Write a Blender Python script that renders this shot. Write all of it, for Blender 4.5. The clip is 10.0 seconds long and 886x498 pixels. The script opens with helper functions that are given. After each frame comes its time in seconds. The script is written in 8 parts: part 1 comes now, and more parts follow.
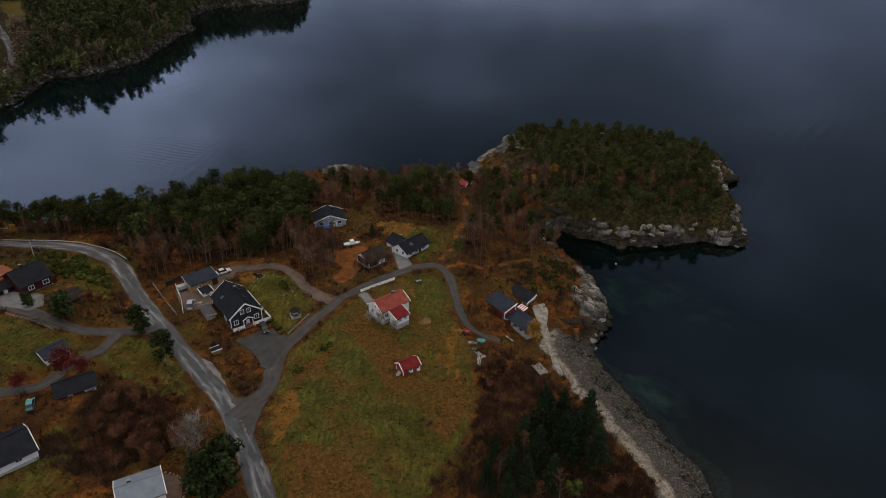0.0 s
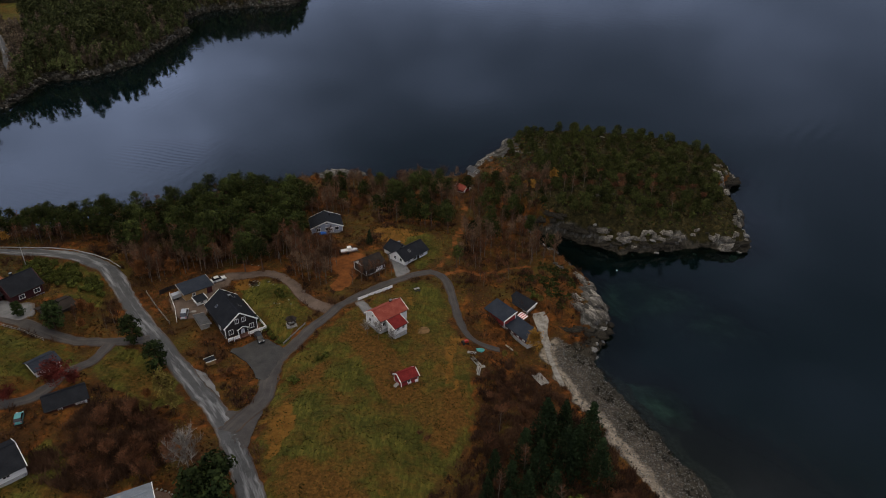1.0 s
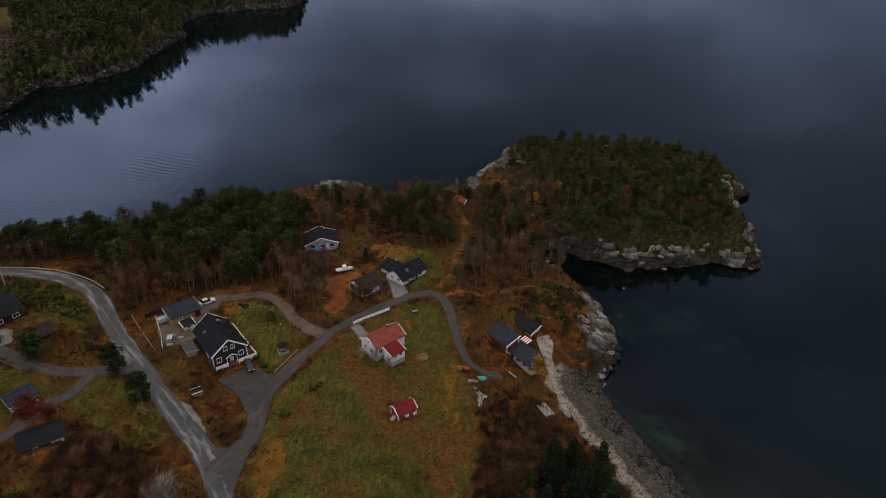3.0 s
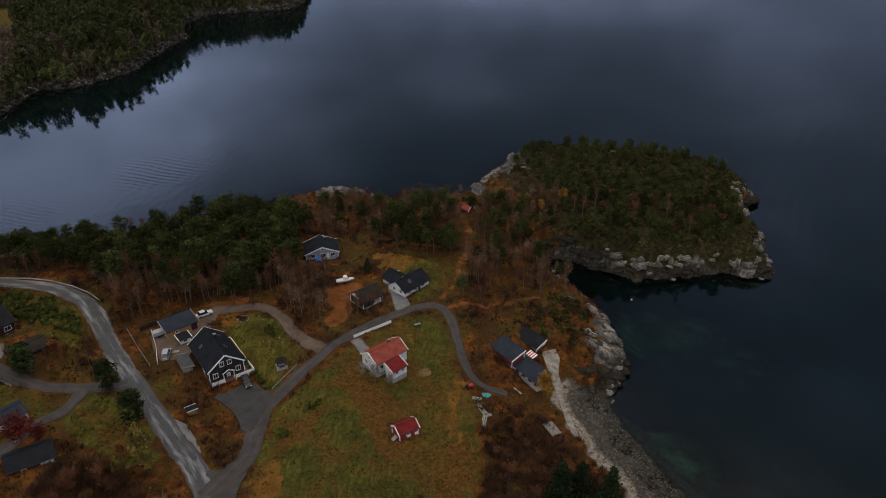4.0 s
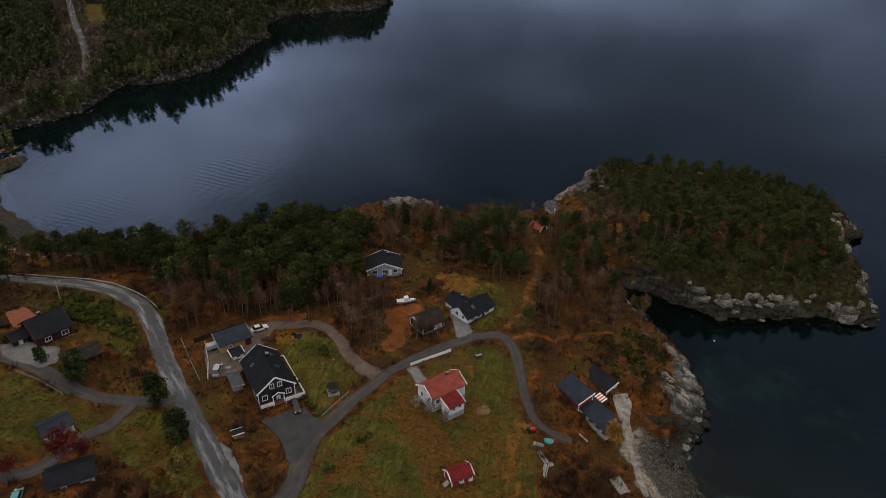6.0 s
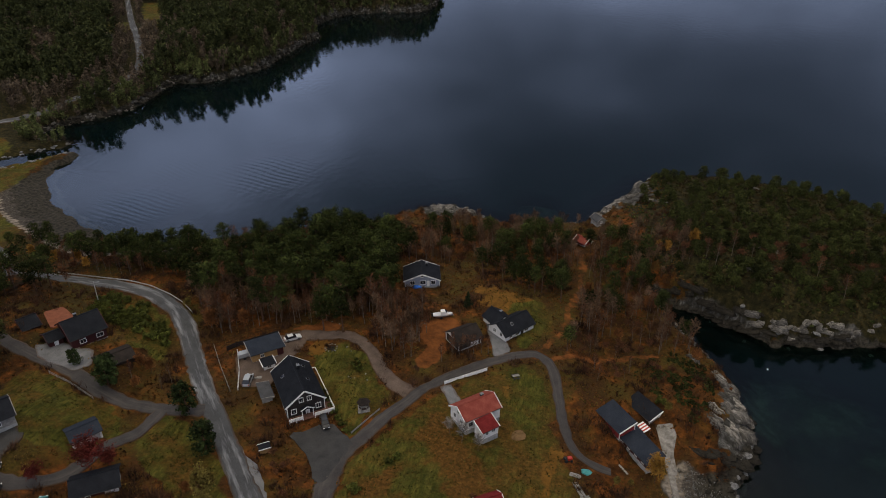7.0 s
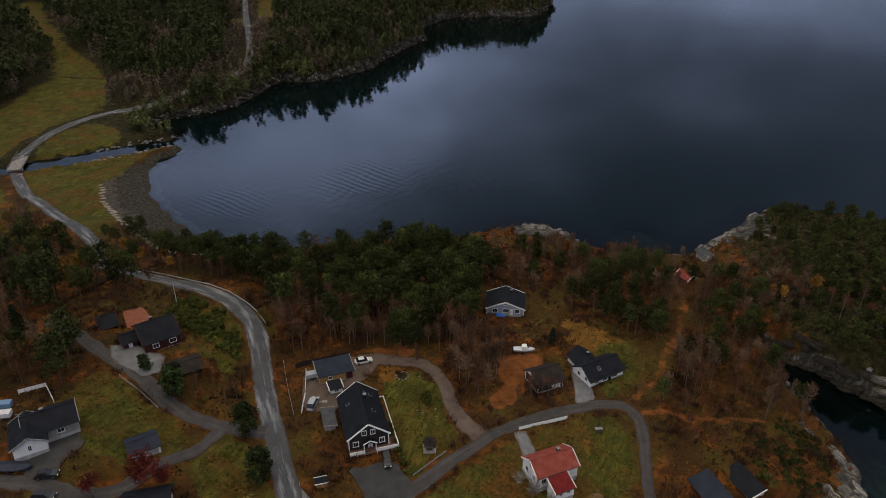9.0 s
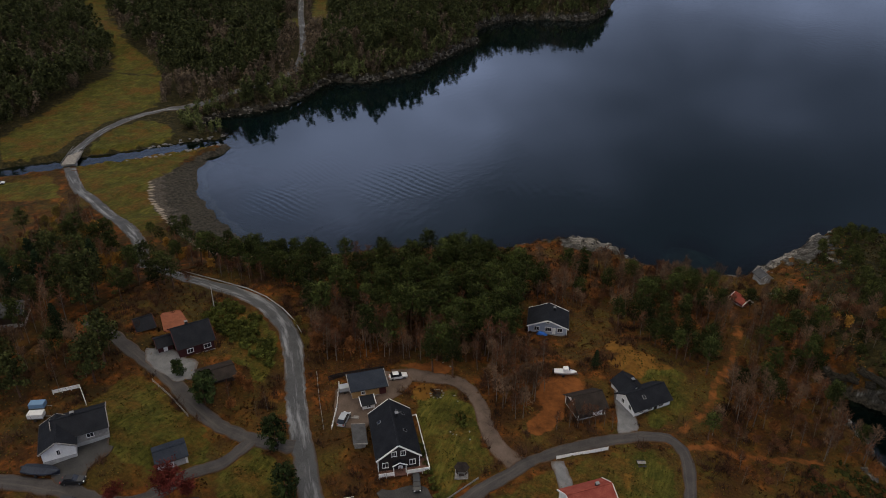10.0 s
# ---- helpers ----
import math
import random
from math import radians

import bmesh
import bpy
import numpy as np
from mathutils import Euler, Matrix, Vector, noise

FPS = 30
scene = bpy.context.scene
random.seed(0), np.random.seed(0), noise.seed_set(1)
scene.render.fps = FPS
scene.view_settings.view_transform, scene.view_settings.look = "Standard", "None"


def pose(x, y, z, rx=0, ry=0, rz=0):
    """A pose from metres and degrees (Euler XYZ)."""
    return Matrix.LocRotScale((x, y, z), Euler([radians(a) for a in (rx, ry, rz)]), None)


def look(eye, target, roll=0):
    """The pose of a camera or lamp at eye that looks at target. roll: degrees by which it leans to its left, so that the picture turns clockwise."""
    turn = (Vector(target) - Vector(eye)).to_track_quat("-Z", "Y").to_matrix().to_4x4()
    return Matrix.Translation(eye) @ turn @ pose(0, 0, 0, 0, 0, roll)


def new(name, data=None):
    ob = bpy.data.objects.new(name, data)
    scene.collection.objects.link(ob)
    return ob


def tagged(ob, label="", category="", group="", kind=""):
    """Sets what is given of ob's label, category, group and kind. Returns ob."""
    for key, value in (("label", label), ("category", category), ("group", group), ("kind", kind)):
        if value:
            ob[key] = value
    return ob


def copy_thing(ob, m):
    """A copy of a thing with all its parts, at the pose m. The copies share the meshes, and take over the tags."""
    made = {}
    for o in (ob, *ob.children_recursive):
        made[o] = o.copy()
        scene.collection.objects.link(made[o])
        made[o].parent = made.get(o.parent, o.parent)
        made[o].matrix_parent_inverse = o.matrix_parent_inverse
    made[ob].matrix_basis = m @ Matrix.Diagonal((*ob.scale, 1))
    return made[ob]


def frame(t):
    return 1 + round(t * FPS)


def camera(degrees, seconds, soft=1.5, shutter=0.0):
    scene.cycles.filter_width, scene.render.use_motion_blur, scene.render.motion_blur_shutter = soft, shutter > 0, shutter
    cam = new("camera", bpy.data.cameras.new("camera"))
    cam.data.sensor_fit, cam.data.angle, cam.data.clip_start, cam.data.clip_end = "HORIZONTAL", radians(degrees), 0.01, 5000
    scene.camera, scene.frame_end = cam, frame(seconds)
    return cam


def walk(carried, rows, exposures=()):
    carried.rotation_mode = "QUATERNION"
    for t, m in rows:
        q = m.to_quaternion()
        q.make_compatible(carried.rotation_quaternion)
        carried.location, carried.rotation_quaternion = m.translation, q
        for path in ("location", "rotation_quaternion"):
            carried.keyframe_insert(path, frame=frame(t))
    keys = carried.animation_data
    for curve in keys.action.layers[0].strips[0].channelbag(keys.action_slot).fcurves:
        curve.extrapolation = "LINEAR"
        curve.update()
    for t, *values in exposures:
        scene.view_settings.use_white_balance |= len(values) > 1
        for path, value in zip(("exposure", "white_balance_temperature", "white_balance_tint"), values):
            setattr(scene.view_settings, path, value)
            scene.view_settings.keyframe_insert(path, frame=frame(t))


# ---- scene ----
cam = camera(64.50, 10.0, soft=0.95)
# seconds, place of the drone over the sea (metres), yaw, pitch, lean to the right (degrees)
ROWS = [
    (0.0, 0.00, 0.00, 119.51, -0.00, -28.17, -0.01),
    (0.5, -0.01, 1.80, 119.48, -0.08, -28.11, -0.02),
    (1.0, 0.01, 3.92, 119.46, -0.13, -28.07, 0.00),
    (1.5, 0.04, 6.64, 119.61, -0.19, -28.06, 0.04),
    (2.0, 0.14, 9.07, 119.80, -0.20, -28.10, 0.08),
    (2.5, 0.24, 11.99, 120.00, -0.23, -28.10, 0.13),
    (4.0, 0.32, 21.44, 120.34, 0.20, -28.08, 0.23),
    (4.5, 0.28, 24.50, 120.38, 0.17, -28.08, 0.22),
    (5.0, 0.13, 27.96, 120.38, 1.41, -28.06, 0.18),
    (5.5, 0.11, 31.53, 120.23, 4.11, -28.00, 0.05),
    (7.0, 0.61, 42.39, 120.16, 10.64, -27.87, 0.04),
    (7.5, 0.45, 46.15, 120.18, 12.75, -27.85, 0.01),
    (8.0, 0.20, 49.42, 120.15, 14.61, -27.84, -0.03),
    (8.5, -0.18, 53.19, 120.07, 16.94, -27.80, -0.09),
    (9.0, -0.66, 57.03, 120.02, 19.27, -27.77, -0.19),
    (9.5, -1.17, 60.47, 119.95, 21.31, -27.74, -0.25),
    (10.0, -1.79, 64.22, 120.03, 23.62, -27.72, -0.32),
]
walk(cam, [(t, pose(x, y, z, 0, 0, yaw) @ pose(0, 0, 0, 90 + pitch) @ pose(0, 0, 0, 0, 0, -lean)) for t, x, y, z, yaw, pitch, lean in ROWS])
# ---- end of camera ----

# ---- sky, sun, exposure ----
world = bpy.data.worlds.new("overcast_sky")
scene.world = world
world.use_nodes = True
wt = world.node_tree
wt.nodes.clear()
SUN_UP, SUN_ROUND = radians(28), radians(200)
sky = wt.nodes.new("ShaderNodeTexSky")
sky.sky_type, sky.sun_disc, sky.sun_elevation, sky.sun_rotation = "NISHITA", False, SUN_UP, SUN_ROUND
where = wt.nodes.new("ShaderNodeTexCoord")
flat = wt.nodes.new("ShaderNodeMapping")
flat.inputs["Scale"].default_value = (1.0, 1.0, 2.2)
flat.inputs["Location"].default_value = (18.17, 11.75, 4.74)
cloud = wt.nodes.new("ShaderNodeTexNoise")
cloud.inputs["Scale"].default_value, cloud.inputs["Detail"].default_value, cloud.inputs["Roughness"].default_value = 1.7, 5.0, 0.5
shade = wt.nodes.new("ShaderNodeValToRGB")
for i, (at, v) in enumerate(((0.37, 2.0), (0.70, 11.5), (0.46, 2.9), (0.54, 4.5), (0.62, 7.4))):
    stop = shade.color_ramp.elements[i] if i < 2 else shade.color_ramp.elements.new(at)
    stop.position, stop.color = at, (v * 0.96, v, v * 1.14, 1)
cover = wt.nodes.new("ShaderNodeMix")
cover.data_type = "RGBA"
cover.inputs["Factor"].default_value = 0.95
back = wt.nodes.new("ShaderNodeBackground")
back.inputs["Strength"].default_value = 0.095
end = wt.nodes.new("ShaderNodeOutputWorld")
wt.links.new(where.outputs["Generated"], flat.inputs["Vector"])
wt.links.new(flat.outputs["Vector"], cloud.inputs["Vector"])
wt.links.new(cloud.outputs["Fac"], shade.inputs["Fac"])
wt.links.new(sky.outputs["Color"], cover.inputs["A"])
wt.links.new(shade.outputs["Color"], cover.inputs["B"])
# an overcast sky is about three times as bright overhead as at the horizon
axes, lift, dome = wt.nodes.new("ShaderNodeSeparateXYZ"), wt.nodes.new("ShaderNodeMapRange"), wt.nodes.new("ShaderNodeMix")
lift.interpolation_type = "SMOOTHSTEP"
lift.inputs["From Min"].default_value, lift.inputs["From Max"].default_value = 0.56, 1.0
tint = wt.nodes.new("ShaderNodeMix")
tint.data_type = "RGBA"
tint.inputs["A"].default_value, tint.inputs["B"].default_value = (0.68, 0.80, 1.07, 1), (5.3, 4.5, 3.15, 1)
dome.data_type, dome.blend_type = "RGBA", "MULTIPLY"
dome.inputs["Factor"].default_value = 1.0
wt.links.new(where.outputs["Generated"], axes.inputs["Vector"])
wt.links.new(axes.outputs["Z"], lift.inputs["Value"])
wt.links.new(cover.outputs["Result"], dome.inputs["A"])
wt.links.new(lift.outputs["Result"], tint.inputs["Factor"])
wt.links.new(tint.outputs["Result"], dome.inputs["B"])
# the cloud is thinner towards the north-west, so that side of the sky is brighter
toward, part_of, glow = wt.nodes.new("ShaderNodeVectorMath"), wt.nodes.new("ShaderNodeMapRange"), wt.nodes.new("ShaderNodeMix")
toward.operation = "DOT_PRODUCT"
toward.inputs[1].default_value = (-0.50, 0.80, 0.33)
part_of.interpolation_type = "SMOOTHERSTEP"
part_of.inputs["From Min"].default_value, part_of.inputs["From Max"].default_value = 0.86, 1.0
part_of.inputs["To Min"].default_value, part_of.inputs["To Max"].default_value = 0.87, 1.18
glow.data_type, glow.blend_type = "RGBA", "MULTIPLY"
glow.inputs["Factor"].default_value = 1.0
wt.links.new(where.outputs["Generated"], toward.inputs[0])
wt.links.new(toward.outputs["Value"], part_of.inputs["Value"])
wt.links.new(dome.outputs["Result"], glow.inputs["A"])
wt.links.new(part_of.outputs["Result"], glow.inputs["B"])
wt.links.new(glow.outputs["Result"], back.inputs["Color"])
wt.links.new(back.outputs["Background"], end.inputs["Surface"])

sun = new("sun", bpy.data.lights.new("sun", "SUN"))
sun.data.energy, sun.data.angle, sun.data.color = 0.6, radians(30), (1.0, 0.93, 0.84)
sun.matrix_world = look((0, 0, 300), (300 * math.sin(SUN_ROUND) * -1, 300 * math.cos(SUN_ROUND) * -1, 300 - 300 * math.tan(SUN_UP)))
scene.view_settings.exposure = 0.0

# ---- materials ----
def mat(name, dark, light, size=1.0, rough=0.8, metal=0.0, bump=0.3, fine=12.0, vary=0.0, mid=None, stretch=(1, 1, 1), spec=0.3):
    """A surface of two colours mixed by coarse and fine noise, with fine relief; size: metres of the coarse patches; vary: by the object."""
    m = bpy.data.materials.new(name)
    m.use_nodes = True
    t = m.node_tree
    b = t.nodes["Principled BSDF"]
    b.inputs["Roughness"].default_value, b.inputs["Metallic"].default_value, b.inputs["Specular IOR Level"].default_value = rough, metal, spec
    co = t.nodes.new("ShaderNodeTexCoord")
    mp = t.nodes.new("ShaderNodeMapping")
    mp.inputs["Scale"].default_value = stretch
    t.links.new(co.outputs["Object"], mp.inputs["Vector"])
    a, f = t.nodes.new("ShaderNodeTexNoise"), t.nodes.new("ShaderNodeTexNoise")
    a.inputs["Scale"].default_value, a.inputs["Detail"].default_value = 1 / size, 4
    f.inputs["Scale"].default_value, f.inputs["Detail"].default_value = fine / size, 3
    mix = t.nodes.new("ShaderNodeMath")
    mix.operation = "MULTIPLY_ADD"
    mix.inputs[1].default_value = 0.45
    half = t.nodes.new("ShaderNodeMath")
    half.operation = "MULTIPLY"
    half.inputs[1].default_value = 0.55
    for n in (a, f):
        t.links.new(mp.outputs["Vector"], n.inputs["Vector"])
    t.links.new(a.outputs["Fac"], half.inputs[0])
    t.links.new(f.outputs["Fac"], mix.inputs[0])
    t.links.new(half.outputs[0], mix.inputs[2])
    r = t.nodes.new("ShaderNodeValToRGB")
    r.color_ramp.elements[0].position, r.color_ramp.elements[0].color = 0.34, (*dark, 1)
    r.color_ramp.elements[1].position, r.color_ramp.elements[1].color = 0.66, (*light, 1)
    if mid:
        e = r.color_ramp.elements.new(0.5)
        e.color = (*mid, 1)
    t.links.new(mix.outputs[0], r.inputs["Fac"])
    colour = r.outputs["Color"]
    if vary:
        info, hsv = t.nodes.new("ShaderNodeObjectInfo"), t.nodes.new("ShaderNodeHueSaturation")
        rng = t.nodes.new("ShaderNodeMapRange")
        rng.inputs["To Min"].default_value, rng.inputs["To Max"].default_value = 1 - vary, 1 + vary
        t.links.new(info.outputs["Random"], rng.inputs["Value"])
        t.links.new(rng.outputs["Result"], hsv.inputs["Value"])
        t.links.new(colour, hsv.inputs["Color"])
        colour = hsv.outputs["Color"]
    t.links.new(colour, b.inputs["Base Color"])
    if bump:
        bp = t.nodes.new("ShaderNodeBump")
        bp.inputs["Strength"].default_value, bp.inputs["Distance"].default_value = bump, 0.1
        t.links.new(f.outputs["Fac"], bp.inputs["Height"])
        t.links.new(bp.outputs["Normal"], b.inputs["Normal"])
    return m


def leaf_mat(name, dark, light, vary=0.25, rough=0.75):
    """Foliage: every clump a little different, and every tree."""
    m = bpy.data.materials.new(name)
    m.use_nodes = True
    t = m.node_tree
    b = t.nodes["Principled BSDF"]
    b.inputs["Roughness"].default_value, b.inputs["Specular IOR Level"].default_value = rough, 0.05
    geo, info = t.nodes.new("ShaderNodeNewGeometry"), t.nodes.new("ShaderNodeObjectInfo")
    mix, hsv, rng = t.nodes.new("ShaderNodeMix"), t.nodes.new("ShaderNodeHueSaturation"), t.nodes.new("ShaderNodeMapRange")
    mix.data_type = "RGBA"
    mix.inputs["A"].default_value, mix.inputs["B"].default_value = (*dark, 1), (*light, 1)
    rng.inputs["To Min"].default_value, rng.inputs["To Max"].default_value = 1 - vary, 1 + vary
    co, n, add = t.nodes.new("ShaderNodeTexCoord"), t.nodes.new("ShaderNodeTexNoise"), t.nodes.new("ShaderNodeMath")
    n.inputs["Scale"].default_value, n.inputs["Detail"].default_value = 0.9, 2
    add.operation, add.use_clamp = "MULTIPLY_ADD", True
    add.inputs[1].default_value = 0.45
    shift = t.nodes.new("ShaderNodeMapRange")
    shift.inputs["From Min"].default_value, shift.inputs["From Max"].default_value, shift.inputs["To Max"].default_value = 0.35, 0.7, 0.75
    t.links.new(co.outputs["Object"], n.inputs["Vector"])
    t.links.new(n.outputs["Fac"], shift.inputs["Value"])
    t.links.new(shift.outputs["Result"], add.inputs[2])
    t.links.new(geo.outputs["Random Per Island"], add.inputs[0])
    t.links.new(add.outputs[0], mix.inputs["Factor"])
    t.links.new(info.outputs["Random"], rng.inputs["Value"])
    wide, drift, both = t.nodes.new("ShaderNodeTexNoise"), t.nodes.new("ShaderNodeMapRange"), t.nodes.new("ShaderNodeMath")
    wide.inputs["Scale"].default_value, wide.inputs["Detail"].default_value = 0.24, 2
    drift.inputs["From Min"].default_value, drift.inputs["From Max"].default_value = 0.33, 0.67
    drift.inputs["To Min"].default_value, drift.inputs["To Max"].default_value = 0.5, 1.5
    both.operation = "MULTIPLY"
    t.links.new(co.outputs["Object"], wide.inputs["Vector"])
    t.links.new(wide.outputs["Fac"], drift.inputs["Value"])
    t.links.new(rng.outputs["Result"], both.inputs[0])
    t.links.new(drift.outputs["Result"], both.inputs[1])
    t.links.new(both.outputs[0], hsv.inputs["Value"])
    t.links.new(mix.outputs["Result"], hsv.inputs["Color"])
    t.links.new(hsv.outputs["Color"], b.inputs["Base Color"])
    return m


def heath_mat(name, stops, size=9.0, rough=0.9):
    """Low growth whose colour drifts from patch to patch, every tuft a little different."""
    m = bpy.data.materials.new(name)
    m.use_nodes = True
    t = m.node_tree
    b = t.nodes["Principled BSDF"]
    b.inputs["Roughness"].default_value, b.inputs["Specular IOR Level"].default_value = rough, 0.05
    geo, co, n, add, r = [t.nodes.new("ShaderNode" + k) for k in ("NewGeometry", "TexCoord", "TexNoise", "Math", "ValToRGB")]
    n.inputs["Scale"].default_value, n.inputs["Detail"].default_value, n.inputs["Roughness"].default_value = 1 / size, 5, 0.62
    add.operation = "MULTIPLY_ADD"
    add.inputs[1].default_value = 0.22
    less = t.nodes.new("ShaderNodeMath")
    less.operation = "SUBTRACT"
    less.inputs[1].default_value = 0.11
    t.links.new(co.outputs["Object"], n.inputs["Vector"])
    t.links.new(geo.outputs["Random Per Island"], add.inputs[0])
    t.links.new(n.outputs["Fac"], add.inputs[2])
    t.links.new(add.outputs[0], less.inputs[0])
    for i, (p, c) in enumerate(stops):
        e = r.color_ramp.elements[i] if i < 2 else r.color_ramp.elements.new(p)
        e.position, e.color = p, (*c, 1)
    t.links.new(less.outputs[0], r.inputs["Fac"])
    t.links.new(r.outputs["Color"], b.inputs["Base Color"])
    return m


def courses(m, across, along, depth=0.35, axis="Y"):
    """Adds the relief of boards or tile courses to a material: bands of that many metres."""
    t = m.node_tree
    b = t.nodes["Principled BSDF"]
    co, w = t.nodes.new("ShaderNodeTexCoord"), t.nodes.new("ShaderNodeTexWave")
    w.bands_direction, w.wave_profile = axis, "SAW"
    w.inputs["Scale"].default_value, w.inputs["Distortion"].default_value = 0.314 / across, along
    bp = t.nodes.new("ShaderNodeBump")
    bp.inputs["Strength"].default_value, bp.inputs["Distance"].default_value = depth, 0.06
    t.links.new(co.outputs["Object"], w.inputs["Vector"])
    t.links.new(w.outputs["Fac"], bp.inputs["Height"])
    for l in list(b.inputs["Normal"].links):
        t.links.new(l.from_socket, bp.inputs["Normal"])
    t.links.new(bp.outputs["Normal"], b.inputs["Normal"])
    return m


ROOF_BLACK = courses(mat("black_roof_tiles", (0.008, 0.009, 0.012), (0.020, 0.022, 0.027), 2.5, 0.62, bump=0.2, spec=0.05), 0.34, 0.0)
ROOF_SLATE = courses(mat("blue_grey_sheet_roof", (0.016, 0.020, 0.030), (0.034, 0.041, 0.054), 3.0, 0.55, bump=0.15, spec=0.05), 0.34, 0.0)
ROOF_BROWN = courses(mat("brown_black_roof", (0.016, 0.013, 0.012), (0.045, 0.036, 0.031), 2.0, 0.8, bump=0.3, spec=0.05), 0.34, 0.0)
ROOF_GREY = courses(mat("grey_weathered_roof", (0.13, 0.15, 0.18), (0.21, 0.24, 0.28), 2.0, 0.6, bump=0.2, spec=0.05), 0.4, 0.0)
ROOF_FELT = mat("worn_grey_roof_felt", (0.035, 0.035, 0.037), (0.085, 0.085, 0.088), 1.6, 0.9, bump=0.4)
ROOF_RED = courses(mat("faded_red_roof_tiles", (0.17, 0.038, 0.028), (0.30, 0.090, 0.066), 1.8, 0.75, mid=(0.23, 0.055, 0.04), bump=0.3, spec=0.05), 0.34, 0.0)
WALL_WHITE = courses(mat("white_painted_boards", (0.68, 0.67, 0.65), (0.88, 0.87, 0.85), 1.5, 0.6, bump=0.1), 0.16, 0.0, 0.3, "Z")
WALL_RED = courses(mat("red_painted_boards", (0.17, 0.018, 0.020), (0.30, 0.035, 0.035), 1.5, 0.7, bump=0.2), 0.16, 0.0, 0.3, "X")
WALL_MAROON = courses(mat("dark_red_stained_boards", (0.035, 0.009, 0.010), (0.075, 0.018, 0.018), 1.5, 0.75, bump=0.2), 0.16, 0.0, 0.3, "Z")
WALL_BLACK = courses(mat("black_stained_boards", (0.014, 0.011, 0.011), (0.034, 0.027, 0.026), 1.5, 0.7, bump=0.2), 0.16, 0.0, 0.3, "Z")
WALL_GREY = courses(mat("blue_grey_boards", (0.26, 0.29, 0.35), (0.40, 0.44, 0.50), 1.5, 0.65, bump=0.2), 0.16, 0.0, 0.3, "Z")
WALL_OCHRE = courses(mat("ochre_pine_boards", (0.26, 0.15, 0.055), (0.42, 0.26, 0.11), 1.0, 0.65, bump=0.2), 0.16, 0.0, 0.3, "Z")
WALL_BROWN = courses(mat("dark_brown_boards", (0.030, 0.021, 0.016), (0.070, 0.050, 0.038), 1.5, 0.75, bump=0.2), 0.16, 0.0, 0.3, "Z")
PAINT_WHITE = mat("white_trim_paint", (0.74, 0.73, 0.71), (0.90, 0.89, 0.87), 1.0, 0.5, bump=0.08)
WOOD_GREY = mat("weathered_grey_wood", (0.16, 0.15, 0.14), (0.36, 0.34, 0.31), 0.5, 0.85, bump=0.4)
WOOD_DECK = courses(mat("red_brown_deck_boards", (0.11, 0.052, 0.038), (0.20, 0.10, 0.072), 0.8, 0.7, bump=0.3), 0.14, 0.0, 0.4, "X")
CONCRETE_WORN = mat("worn_sandy_concrete", (0.10, 0.088, 0.072), (0.36, 0.335, 0.30), 1.2, 0.9, bump=0.4)
CONCRETE = mat("stained_concrete", (0.24, 0.235, 0.23), (0.46, 0.455, 0.44), 1.4, 0.85, bump=0.3)
TERRACE_PAVE = mat("dull_brown_paving", (0.085, 0.050, 0.036), (0.165, 0.105, 0.078), 1.0, 0.85, bump=0.4)
BRICK_PAVE = mat("orange_brick_paving", (0.16, 0.050, 0.024), (0.27, 0.092, 0.046), 1.0, 0.85, bump=0.4)
GLASS_DARK = mat("window_glass", (0.012, 0.014, 0.018), (0.025, 0.028, 0.034), 2.0, 0.08, bump=0.0, spec=0.6)
METAL_GREY = mat("dull_grey_metal", (0.16, 0.165, 0.17), (0.26, 0.265, 0.27), 0.6, 0.45, 0.6, bump=0.1)
METAL_DARK = mat("black_painted_metal", (0.012, 0.012, 0.013), (0.03, 0.03, 0.032), 0.5, 0.5, bump=0.1)
BARK_PINE = mat("pine_bark", (0.05, 0.032, 0.022), (0.16, 0.085, 0.05), 0.6, 0.9, bump=0.5)
BARK_BIRCH = mat("pale_birch_bark", (0.06, 0.047, 0.036), (0.19, 0.160, 0.130), 0.7, 0.85, bump=0.2)
TWIG = leaf_mat("bare_brown_twigs", (0.055, 0.025, 0.014), (0.155, 0.072, 0.038), 0.3)
TWIG_WOOD = leaf_mat("brown_grey_twigs", (0.050, 0.031, 0.020), (0.155, 0.096, 0.060), 0.3)
TWIG_GREY = leaf_mat("bare_grey_twigs", (0.15, 0.135, 0.12), (0.34, 0.31, 0.28), 0.2)
TWIG_MAROON = leaf_mat("bare_red_brown_twigs", (0.085, 0.016, 0.013), (0.17, 0.038, 0.028), 0.2)
NEEDLE_PINE = leaf_mat("pine_needles", (0.007, 0.012, 0.004), (0.056, 0.066, 0.017), 0.5)
TWIG_FAR = leaf_mat("far_bare_twigs", (0.034, 0.025, 0.017), (0.130, 0.098, 0.068), 0.3)
ROOF_DARK_RED = courses(mat("dark_red_sheet_roof", (0.10, 0.011, 0.012), (0.19, 0.026, 0.024), 1.5, 0.7, bump=0.2, spec=0.05), 0.34, 0.0)
NEEDLE_OLIVE = leaf_mat("olive_pine_needles", (0.010, 0.015, 0.005), (0.062, 0.067, 0.019), 0.5)
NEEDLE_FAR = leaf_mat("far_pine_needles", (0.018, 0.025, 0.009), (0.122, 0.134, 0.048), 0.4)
NEEDLE_SPRUCE = leaf_mat("spruce_needles", (0.007, 0.014, 0.006), (0.027, 0.042, 0.017), 0.25)
